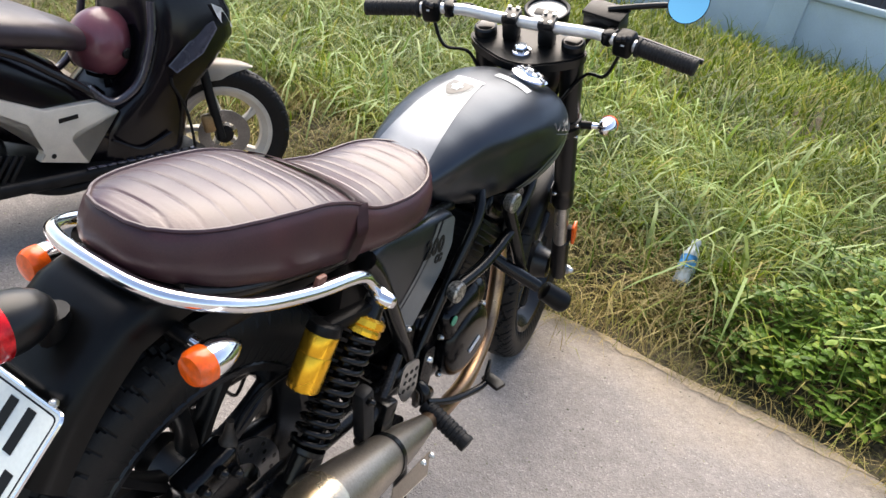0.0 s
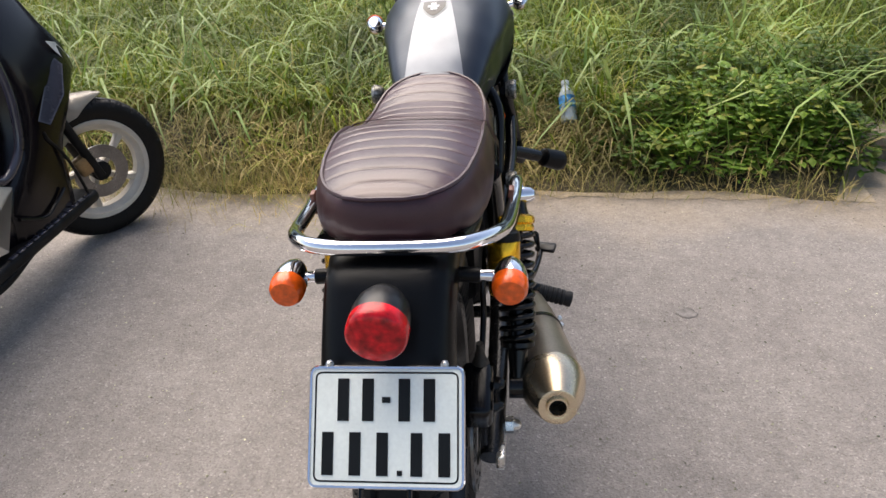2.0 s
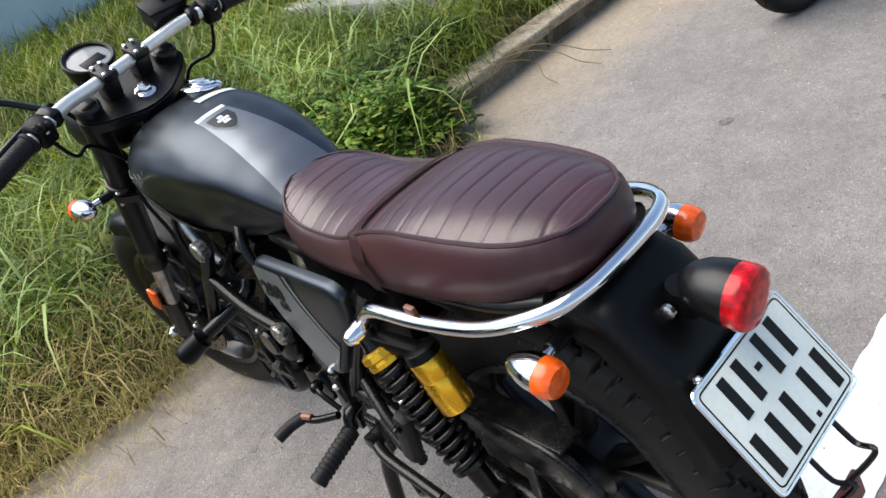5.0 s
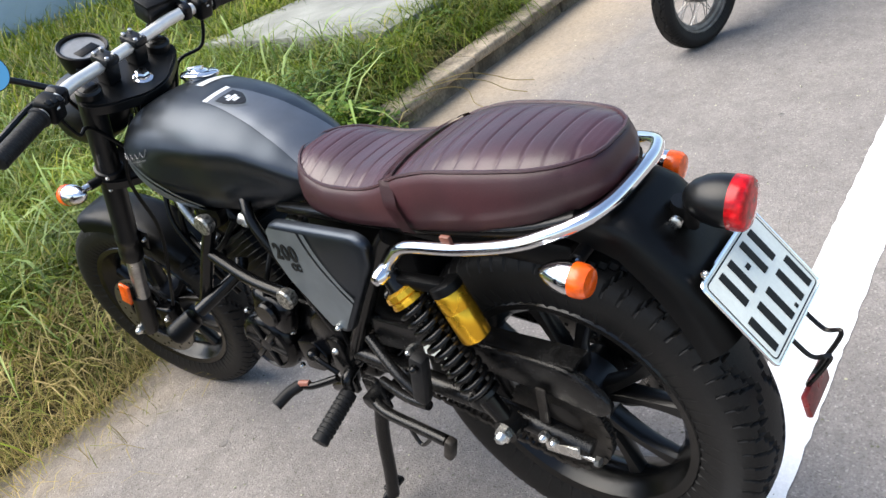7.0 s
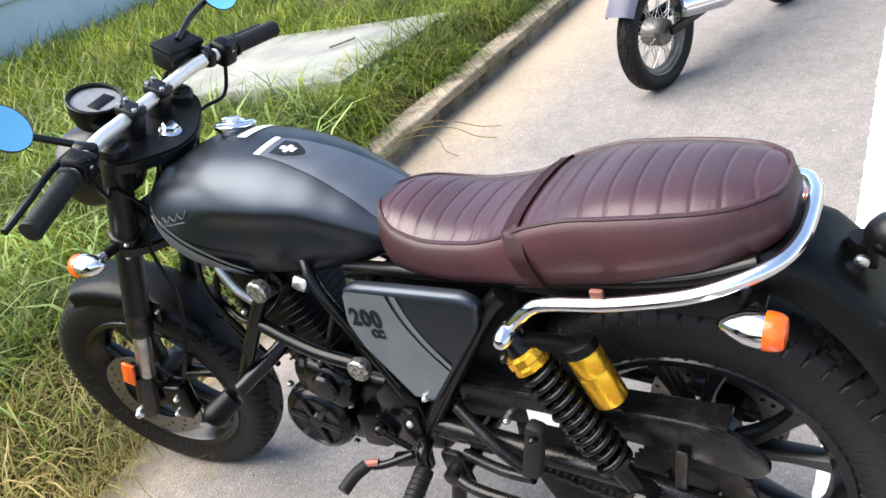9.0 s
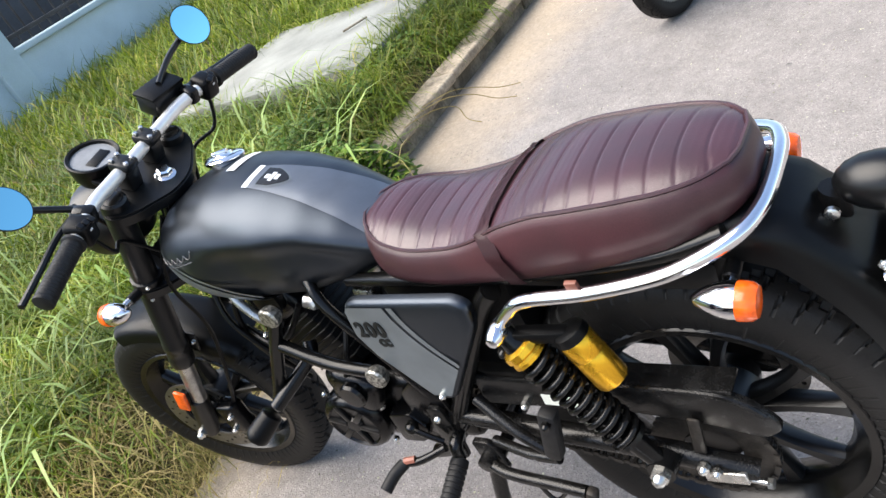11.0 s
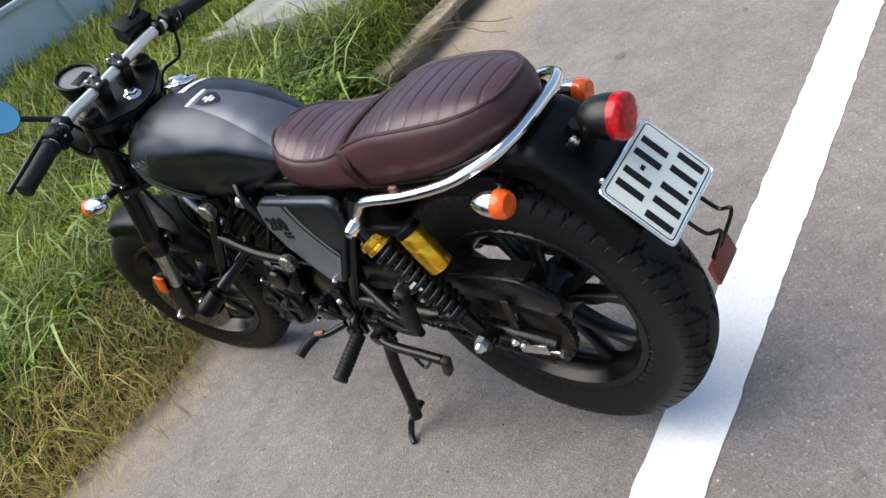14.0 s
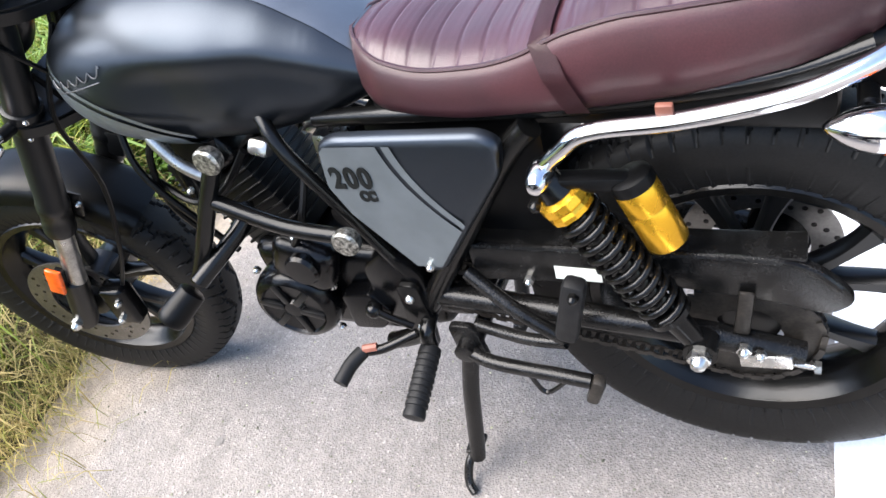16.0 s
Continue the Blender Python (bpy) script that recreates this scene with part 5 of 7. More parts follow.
# centre stand: two legs standing on the asphalt
GZ = 0.0
cs = part("centre_stand", tube([(-0.13, 0.455, 0.33), (0.13, 0.455, 0.33)], 0.014, steps=1), dusty_black, bike, "dusty black steel centre stand")
for sx in (-1, 1):
    part("stand_leg", tube([(sx * 0.13, 0.455, 0.335), (sx * 0.145, 0.475, 0.24), (sx * 0.155, 0.495, 0.12), (sx * 0.165, 0.505, 0.055)], 0.015, sides=10), dusty_black, cs)
    part("stand_foot", tube([(sx * 0.150, 0.507, 0.065), (sx * 0.175, 0.520, 0.048), (sx * 0.200, 0.520, 0.020), (sx * 0.215, 0.505, 0.009)], 0.0085, sides=10), dusty_black, cs)
    part("stand_pad", box(0.045, 0.030, 0.012, 0.004), dusty_black, cs, m=pose(sx * 0.150, 0.508, 0.072, 0, 0, 0))
part("stand_bracket", prism(rounded([(0.475, 0.40), (0.43, 0.40), (0.42, 0.32), (0.47, 0.31)], 0.012), 0.012), dusty_black, cs, m=Matrix.Translation((-0.130, 0, 0)))
ss = part("side_stand", tube([(-0.150, 0.448, 0.358), (-0.165, 0.40, 0.352), (-0.170, 0.30, 0.347), (-0.172, 0.245, 0.343)], 0.0115, sides=12), dusty_black, bike, "dusty black folded side stand")
part("side_stand_foot", box(0.022, 0.020, 0.055, 0.006), rusty, ss, m=pose(-0.174, 0.240, 0.328, 20, 0, 0))
part("stand_spring", tube([(-0.168, 0.345, 0.345), (-0.170, 0.330, 0.305), (-0.170, 0.315, 0.302), (-0.171, 0.285, 0.335), (-0.171, 0.280, 0.345)], 0.004, sides=6), dusty_black, ss)
part("stand_pivot", lathe([(-0.165, 0.012), (-0.163, 0.018), (-0.135, 0.018)], 14), dusty_black, ss, m=Matrix.Translation((0, 0.447, 0.358)))

# ---- fork, front fender, handlebar ----
for sx in (-1, 1):
    x = sx * 0.104
    fk = part("fork_leg", lathe([(-0.50, 0.0275), (-0.495, 0.029), (-0.47, 0.029), (-0.465, 0.0275), (-0.44, 0.0275), (-0.438, 0.029), (-0.42, 0.029), (-0.416, 0.027), (0.018, 0.0265), (0.022, 0.022)], 28, axis="z"), black_satin, bike, "black fork leg with bare stanchion", m=S @ Matrix.Translation((x, 0.048, 0)))
    part("stanchion", lathe([(-0.67, 0.0195), (-0.49, 0.0195)], 24, axis="z"), stanchion, fk, "bare metal stanchion", m=S @ Matrix.Translation((x, 0.048, 0)))
    part("fork_bottom", lathe([(-0.825, 0.014), (-0.82, 0.022), (-0.79, 0.026), (-0.66, 0.0255), (-0.655, 0.021)], 24, axis="z"), black_satin, fk, m=S @ Matrix.Translation((x, 0.054, 0)))
    bolt(S @ V(sx * 0.124, 0.060, -0.796), S.to_3x3() @ V(sx, 0, 0), 0.0135, fk, "axle_bolt")
    part("fork_reflector", box(0.010, 0.032, 0.072, 0.004), amber, fk, "amber fork reflector", m=S @ pose(sx * 0.138, 0.070, -0.635))
    part("reflector_base", box(0.020, 0.020, 0.050, 0.003), black_plastic, fk, m=S @ pose(sx * 0.127, 0.066, -0.635))
    part("indicator_clamp", lathe([(-0.225, 0.0275), (-0.223, 0.032), (-0.195, 0.032), (-0.193, 0.0275)], 24, axis="z"), black_satin, fk, m=S @ Matrix.Translation((x, 0.048, 0)))
    for dz in (-0.20, -0.235):
        bolt(S @ V(sx * 0.128, 0.03, dz), S.to_3x3() @ V(sx, -0.6, 0), 0.005, fk)
    indicator((sx * 0.196, 0.080, -0.225), (0, -0.883, 0.469), (sx * 0.125, 0.050, -0.215), bike, S)
bm = bmesh.new()
rings = []
for i in range(27):
    q = radians(78 + 64 * i / 26)
    ring = []
    for j in range(15):
        a = math.pi * j / 14
        x = 0.070 * math.copysign(abs(math.cos(a)) ** 0.5, math.cos(a))
        r = 0.347 - 0.048 * (1 - abs(math.sin(a)) ** 0.6)
        ring.append(V(x, r * math.cos(q), r * math.sin(q)))
    rings.append(ring)
grid(bm, rings, closed=False)
bmesh.ops.solidify(bm, geom=bm.faces[:], thickness=0.003)
ff = part("front_fender", bm, black_satin, bike, "matte black front fender", m=WF, smooth=50)
for sx in (-1, 1):
    part("fender_stay", box(0.006, 0.05, 0.06, 0.003), black_satin, ff, m=S @ pose(sx * 0.082, 0.03, -0.44))
    for dy in (-0.02, 0.02):
        bolt(S @ V(sx * 0.086, 0.03 + dy, -0.43), S.to_3x3() @ V(sx, 0, 0), 0.006, ff)
fc = part("front_caliper", box(0.045, 0.06, 0.11, 0.012, seg=3), engine_black, bike, "black front brake caliper", m=S @ pose(-0.092, -0.035, -0.72, -20, 0, 0))
for dz in (-0.03, 0.03):
    bolt(S @ V(-0.115, -0.04, -0.72 + dz), S.to_3x3() @ V(-1, 0, 0), 0.008, fc)
part("brake_hose", tube([S @ V(-0.09, -0.04, -0.66), S @ V(-0.10, -0.06, -0.52), S @ V(-0.085, -0.045, -0.36), S @ V(-0.10, 0.0, -0.20), S @ V(-0.06, -0.01, -0.05)], 0.0045, sides=8), black_plastic, fc)
# headstock, clamps
part("head_tube", lathe([(-0.24, 0.032), (-0.02, 0.032)], 24, axis="z"), black_metal, bike, m=S)
for z, nm in ((0.0, "top_clamp"), (-0.21, "bottom_clamp")):
    out = rounded([(-0.145, 0.040), (-0.10, 0.090), (0.10, 0.090), (0.145, 0.040), (0.11, 0.0), (0.03, -0.042), (-0.03, -0.042), (-0.11, 0.0)], 0.03, 5)
    bm = bmesh.new()
    f = bm.faces.new([bm.verts.new((a, b, z - 0.022)) for a, b in out])
    e_ = bmesh.ops.extrude_face_region(bm, geom=[f])
    tv = [g for g in e_["geom"] if isinstance(g, bmesh.types.BMVert)]
    bmesh.ops.translate(bm, vec=(0, 0, 0.024), verts=tv)
    bmesh.ops.bevel(bm, geom=[e for e in bm.edges if e.verts[0] in tv and e.verts[1] in tv], offset=0.004, segments=2, affect="EDGES")
    tc_ = part(nm, bm, black_satin, bike, "black triple clamp", m=S)
    if z == 0.0:
        part("stem_nut", lathe([(0.0, 0.021), (0.006, 0.021), (0.008, 0.017)], 24, axis="z"), chrome, tc_, "chrome stem nut", m=S @ pose(0, 0.0, 0.001))
        part("nut_hex", lathe([(0.006, 0.015), (0.018, 0.015), (0.021, 0.012)], 6, axis="z"), chrome, tc_, m=S)
        for sx in (-1, 1):
            part("fork_cap", lathe([(0.0, 0.024), (0.010, 0.024), (0.013, 0.018)], 24, axis="z"), black_metal, tc_, m=S @ Matrix.Translation((sx * 0.104, 0.048, 0.01)))
bar_pts = [(-0.37, -0.012, 0.055), (-0.25, 0.012, 0.061), (-0.205, 0.022, 0.062), (-0.15, 0.040, 0.056), (-0.085, 0.050, 0.046), (0, 0.050, 0.045), (0.085, 0.050, 0.046), (0.15, 0.040, 0.056), (0.205, 0.022, 0.062), (0.25, 0.012, 0.061), (0.37, -0.012, 0.055)]
hbar = part("handlebar", tube([S @ Vector(p) for p in bar_pts], 0.0130, sides=14), silver_bar, bike, "silver tubular handlebar")
for sx in (-1, 1):
    rs = part("riser", box(0.036, 0.036, 0.046, 0.006), black_satin, hbar, "black handlebar riser", m=S @ pose(sx * 0.042, 0.050, 0.024))
    part("riser_cap", box(0.036, 0.046, 0.018, 0.005), black_satin, rs, m=S @ pose(sx * 0.042, 0.050, 0.056))
    for dy in (-0.016, 0.016):
        for dx in (-0.010, 0.010):
            part("cap_screw", lathe([(0, 0.0045), (0.006, 0.0045), (0.0065, 0.002)], 10, axis="z"), bolt_steel, rs, m=S @ pose(sx * 0.042 + dx, 0.05 + dy, 0.0635))
    a, b = V(sx * 0.248, 0.0125, 0.061), V(sx * 0.378, -0.014, 0.0545)
    prof = [(0, 0.015), (0.002, 0.021), (0.008, 0.021), (0.010, 0.0175)]
    for i in range(16):
        h = 0.014 + i * 0.0068
        prof += [(h, 0.0178), (h + 0.004, 0.0178), (h + 0.005, 0.0170), (h + 0.006, 0.0170)]
    prof += [(0.126, 0.0185), (0.131, 0.0175), (0.133, 0.008)]
    part("grip", lathe(prof, 20, axis="z"), grip_rubber, hbar, "ribbed black rubber grip", m=S @ along(a, b), smooth=30)
    sw = part("switch_housing", box(0.042, 0.046, 0.050, 0.010, seg=3), black_plastic, hbar, "black switch cluster", m=S @ pose(sx * 0.222, 0.018, 0.060, 0, 0, sx * -11))
    for i in range(3):
        part("switch", box(0.010, 0.012, 0.008, 0.002), black_satin, sw, m=S @ pose(sx * (0.212 + 0.010 * i), -0.004 + 0.004 * i, 0.084, 20, 0, 0))
    part("switch_label", box(0.008, 0.001, 0.004, 0), decal_white, sw, m=S @ pose(sx * 0.222, -0.0055, 0.070))
    part("lever_clamp", box(0.026, 0.040, 0.034, 0.008), black_metal, hbar, m=S @ pose(sx * 0.186, 0.034, 0.060, 0, 0, sx * -20))
    part("lever", tube([S @ V(sx * 0.19, 0.055, 0.058), S @ V(sx * 0.24, 0.058, 0.050), S @ V(sx * 0.32, 0.040, 0.046), S @ V(sx * 0.385, 0.026, 0.043)], 0.0062, sides=8), black_satin, hbar, "black hand lever")
    part("cable", tube([S @ V(sx * 0.18, 0.055, 0.055), S @ V(sx * 0.14, 0.10, 0.02), S @ V(sx * 0.08, 0.09, -0.10), S @ V(sx * 0.05, 0.0, -0.22)], 0.0045, sides=8), black_plastic, hbar, "black control cable")
    part("cable", tube([S @ V(sx * 0.215, 0.010, 0.035), S @ V(sx * 0.19, 0.0, -0.02), S @ V(sx * 0.14, 0.03, -0.05), S @ V(sx * 0.09, 0.0, -0.12)], 0.004, sides=8), black_plastic, hbar)
res = part("brake_reservoir", box(0.085, 0.052, 0.040, 0.004), black_satin, bike, "black front brake fluid reservoir", m=S @ pose(0.162, 0.085, 0.062, 0, 0, -12))
part("reservoir_lid", box(0.090, 0.056, 0.008, 0.002), black_plastic, res, m=S @ pose(0.162, 0.085, 0.085, 0, 0, -12))
mirror_glass = bpy.data.materials.new("blue tinted mirror")
mirror_glass.use_nodes = True
mirror_glass.node_tree.nodes["Principled BSDF"].inputs["Base Color"].default_value = (0.32, 0.74, 0.85, 1)
mirror_glass.node_tree.nodes["Principled BSDF"].inputs["Metallic"].default_value = 1.0
mirror_glass.node_tree.nodes["Principled BSDF"].inputs["Roughness"].default_value = 0.03
for sx, c, root in ((-1, V(-0.261, 0.114, 0.122), V(-0.180, 0.05, 0.065)), (1, V(0.328, 0.092, 0.130), V(0.165, 0.085, 0.090))):
    C = S @ c
    face = (V(0.18, -0.86, 0.45) if sx < 0 else V(-0.14, -0.94, 0.26)).normalized()
    m = along(C, C + face) @ Matrix.Scale(0.82, 4)
    mi = part("mirror", lathe([(-0.014, 0.004), (-0.012, 0.030), (-0.006, 0.046), (0.0, 0.0525), (0.004, 0.0535), (0.005, 0.0515), (0.003, 0.0512), (0.003, 0.001)], 40, axis="z"), black_satin, bike, "round black mirror with blue glass", m=m)
    part("mirror_glass", lathe([(0.0042, 0.0515), (0.0046, 0.03), (0.0048, 0.0005)], 40, axis="z"), mirror_glass, mi, "blue tinted mirror glass", m=m)
    part("mirror_arm", tube([S @ root, (S @ root).lerp(C, 0.5) + V(0, 0.02, 0.0), C - face * 0.012], 0.0065, sides=10), black_satin, mi)
# gauge and lamp shell
gm = S @ pose(0.005, 0.165, 0.004, -2, 0, 0)
gauge = part("gauge", lathe([(-0.046, 0.030), (-0.042, 0.044), (-0.02, 0.051), (0.0, 0.054), (0.008, 0.0545), (0.010, 0.052), (0.0085, 0.047), (0.001, 0.045)], 44, axis="z"), black_plastic, bike, "round black gauge with pale dial", m=gm)
dial_mat = mat("pale gauge dial", (0.20, 0.205, 0.21), 0.35, 0, 0.1, 30, 0.0, coat=0.5)
part("dial", lathe([(0.0025, 0.0455), (0.004, 0.001)], 44, axis="z"), dial_mat, gauge, "pale dial", m=gm)
part("dial_screen", box(0.052, 0.024, 0.001, 0.0003), black_plastic, gauge, "dark display strip", m=gm @ pose(0, -0.012, 0.0045))
part("gauge_bracket", box(0.09, 0.08, 0.012, 0.004), black_plastic, gauge, m=S @ pose(0.0, 0.105, -0.018, 8, 0, 0))
hl = part("headlight", lathe([(-0.09, 0.030), (-0.07, 0.060), (-0.03, 0.078), (0.02, 0.084), (0.03, 0.082), (0.032, 0.01)], 36, axis="y"), black_satin, bike, "black round headlight shell", m=S @ pose(0.0, 0.175, -0.150, -28, 0, 0))

emblem_metal = mat("dull pewter emblem", (0.16, 0.16, 0.165), 0.4, 0.7)


def tank_side(y, z, sx, lift):
    """The tank's side at height z, lifted off along x."""
    zt, zb, w, zm = (lerp_table(t, y) for t in (T_TOP, T_BOT, T_W, T_MID))
    s = (z - zm) / (zt - zm if z > zm else zm - zb)
    s = min(abs(s), 0.985) ** (1 / 0.92)
    c = math.sqrt(max(1 - s * s, 0.0))
    return V(sx * (w * c ** (0.80 if z > zm else 0.60) + lift), y, z)


def side_band(name, y0, y1, upper, lower, material, lift, label, sx):
    bm = bmesh.new()
    rows = []
    for i in range(41):
        y = y0 + (y1 - y0) * i / 40
        a, b = upper(y), lower(y)
        rows.append([tank_side(y, a + (b - a) * j / 8, sx, lift) for j in range(9)])
    grid(bm, rows, closed=False)
    part(name, bm, material, tank, label, smooth=80)


def sweep(y, drop=0.0):
    """The stripe's line from the tank's nose down to its lower rear edge."""
    t = (1.025 - y) / 0.255
    return 0.915 - 0.155 * max(t, 0.0) ** 0.9 - drop


for sx in (-1, 1):
    low = lambda y: lerp_table(T_BOT, y) + 0.006
    side_band("lower_panel", 1.022, 0.80, lambda y: max(sweep(y, 0.020), low(y) + 0.001), low, tank_grey, 0.0012, "metallic grey lower front panel", sx)
    side_band("pinstripe", 1.022, 0.775, lambda y: max(sweep(y), low(y) + 0.008), lambda y: max(sweep(y, 0.009), low(y) + 0.002), tank_grey, 0.0014, "grey sweeping pinstripe", sx)
    pts_ = []
    for i in range(60):
        t = i / 59
        y = 0.985 - 0.130 * t
        h = 0.005 * math.sin(t * 34) * (1.0 if 0.08 < t < 0.92 else 1.7)
        pts_.append(tank_side(y - 0.002 * math.cos(t * 34), 0.858 + 0.026 * t + h, sx, 0.002))
    emb = part("emblem", tube(pts_, 0.0010, sides=6, steps=1), emblem_metal, tank, "raised silver script emblem")
    part("emblem_bar", tube([tank_side(0.975 - 0.11 * i / 12, 0.848 + 0.022 * i / 12, sx, 0.002) for i in range(13)], 0.0010, sides=6, steps=1), emblem_metal, emb)

# ---- scooter beside the motorcycle ----
sc_black = mat("glossy black-purple scooter plastic", (0.0042, 0.0030, 0.0046), 0.20, 0, 0.2, 9, 0.03, 300, 0.1, spec=0.3)
sc_matt = mat("black scooter underbody plastic", (0.006, 0.006, 0.0065), 0.5, 0, 0.3, 25, 0.15, 260, 0.2, spec=0.2)
sc_cream = mat("cream scooter panel", (0.55, 0.50, 0.42), 0.32, 0, 0.05, 20, 0.03, 300, 0.05, coat=0.3)
sc_seat = mat("dusty dark scooter seat vinyl", (0.034, 0.022, 0.027), 0.4, 0, 0.2, 12, 0.1, 400, 0.15)
helmet_pink = mat("dull pink helmet shell", (0.17, 0.048, 0.060), 0.35, 0, 0.12, 14, 0.03, 300, 0.08, coat=0.3)
scooter = empty("scooter", pose(-1.50, -0.01, 0, 0, 0, -1.0), "black scooter with cream side panels and a cream front fender", "scooter")


def loft(rings, parent, name, material, label="", smooth=50):
    bm = bmesh.new()
    grid(bm, rings, cap=True)
    return part(name, bm, material, parent, label, smooth=smooth)


def oval(y, z, w, h, n=20, p=0.7, lean=0.0):
    """A ring across x at (y, z): half width w, half height h."""
    out = []
    for j in range(n):
        q = 2 * math.pi * j / n
        c, s = math.cos(q), math.sin(q)
        out.append(V(w * math.copysign(abs(c) ** p, c), y + lean * h * s, z + h * math.copysign(abs(s) ** p, s)))
    return out


# front wheel, turned a little to the right
SWM = pose(0.085, 1.405, 0.250, 0, 0, -36)
swh = part("front_wheel", lathe([(-0.05, 0.02), (-0.045, 0.035), (0.045, 0.035), (0.05, 0.02)], 24), sc_matt, scooter, "cream spoked scooter wheel", m=SWM)
part("tyre", tyre(0.250, 0.042, 0.178, 40, 260), rubber, swh, "worn black scooter tyre", m=SWM, smooth=25)
part("rim", rim_mesh(0.178, 0.032, 48), sc_cream, swh, "cream painted rim", m=SWM)
for i in range(5):
    q = 2 * math.pi * i / 5 + 0.5
    part("spoke", spoke(0.03, 0.160, q, 0.25), sc_cream, swh, m=SWM)
part("brake_disc", disc(0.095, 12, 0.004, 0.05), disc_steel, swh, "steel brake disc", m=SWM @ Matrix.Translation((0.045, 0, 0)))
part("caliper", box(0.04, 0.06, 0.07, 0.012), mat("tarnished brass caliper", (0.30, 0.20, 0.10), 0.4, 0.7), swh, "tarnished brake caliper", m=SWM @ pose(0.055, -0.055, 0.045, 20, 0, 0))
for sx in (-1, 1):
    part("fork_leg", tube([SWM @ V(sx * 0.062, -0.01, -0.01), SWM @ V(sx * 0.064, -0.055, 0.12), SWM @ V(sx * 0.064, -0.11, 0.29)], 0.017, sides=12), sc_matt, scooter, "black fork leg")
bm = bmesh.new()
rings = []
for i in range(17):
    q = radians(84 + 58 * i / 16)
    k = min(1.0, 0.06 + 0.13 * i)
    ring = []
    for h in range(11):
        a = math.pi * h / 10
        x = 0.058 * k ** 0.6 * math.copysign(abs(math.cos(a)) ** 0.6, math.cos(a))
        r = 0.272 - 0.06 * k * (1 - abs(math.sin(a)) ** 0.7)
        ring.append(V(x, r * math.cos(q), r * math.sin(q)))
    rings.append(ring)
grid(bm, rings, closed=False)
bmesh.ops.solidify(bm, geom=bm.faces[:], thickness=0.004)
part("front_fender", bm, sc_cream, scooter, "cream front fender", m=SWM @ Matrix.Rotation(radians(-12), 4, "X"))

# leg shield and front apron: a tall narrow body leaning back

def slab_ring(y0, y1, z, w, n=20, p=0.55):
    out = []
    for j in range(n):
        q = 2 * math.pi * j / n
        c, s = math.cos(q), math.sin(q)
        out.append(V(w * math.copysign(abs(c) ** p, c), (y0 + y1) / 2 + (y1 - y0) / 2 * math.copysign(abs(s) ** p, s), z))
    return out


rings = [slab_ring(0.88, 1.19, 0.20, 0.10), slab_ring(0.84, 1.205, 0.235, 0.165), slab_ring(0.85, 1.21, 0.33, 0.172), slab_ring(0.89, 1.205, 0.42, 0.178), slab_ring(0.945, 1.225, 0.47, 0.182), slab_ring(0.975, 1.285, 0.54, 0.19),
         slab_ring(0.995, 1.375, 0.645, 0.19), slab_ring(0.99, 1.365, 0.72, 0.175), slab_ring(0.99, 1.31, 0.80, 0.15), slab_ring(1.00, 1.28, 0.90, 0.10), slab_ring(1.02, 1.22, 0.98, 0.05)]
shield = loft(rings, scooter, "leg_shield", sc_black, "glossy black leg shield")


def facet(points, sx, thick=0.012):
    """A raised moulded plate from (out, along, up) corners, rounded by its own thickness."""
    b = bmesh.new()
    f = b.faces.new([b.verts.new((sx * x, y, z)) for x, y, z in points])
    bmesh.ops.solidify(b, geom=[f], thickness=thick if sx > 0 else -thick)
    bmesh.ops.bevel(b, geom=b.edges[:], offset=0.004, segments=2, affect="EDGES", profile=0.5)
    bmesh.ops.recalc_face_normals(b, faces=b.faces[:])
    return b


# paler and more violet than the shell: reflected sky put into the colour
sc_wing = mat("violet-black scooter trim with sky sheen in its colour", (0.035, 0.033, 0.045), 0.26, 0, 0.15, 20, 0.03, 300, 0.1, coat=0.4)
for sx in (-1, 1):
    wing = part("side_wing", facet([(0.198, 1.048, 0.564), (0.180, 1.197, 0.688), (0.176, 1.236, 0.697), (0.196, 1.238, 0.676), (0.226, 1.161, 0.606), (0.222, 1.064, 0.546)], sx), sc_wing, shield, "glossy moulded side wing")
    part("front_lamp", facet([(0.172, 1.225, 0.752), (0.168, 1.275, 0.735), (0.160, 1.338, 0.668), (0.176, 1.287, 0.674), (0.180, 1.245, 0.715)], sx, 0.02), mat("clear lamp plastic", (0.6, 0.62, 0.64), 0.15, 0.2), shield, "clear front lamp")
    part("edge_trim", tube([(sx * 0.186, 1.07, 0.52), (sx * 0.186, 1.08, 0.49), (sx * 0.183, 1.128, 0.427), (sx * 0.178, 1.17, 0.34), (sx * 0.174, 1.20, 0.25)], 0.005, sides=8), sc_matt, shield)
    part("tunnel_lip", tube([(sx * 0.150, 0.80, 0.50), (sx * 0.160, 0.87, 0.452), (sx * 0.170, 0.93, 0.478), (sx * 0.178, 0.97, 0.54), (sx * 0.180, 0.992, 0.66), (sx * 0.172, 0.99, 0.76)], 0.013, sides=10), sc_wing, shield, "curved glossy tunnel lip")
    part("shield_fold", tube([(sx * 0.171, 0.87, 0.33), (sx * 0.176, 0.968, 0.285), (sx * 0.177, 1.03, 0.30), (sx * 0.177, 1.088, 0.325)], 0.006, sides=8), sc_black, shield)
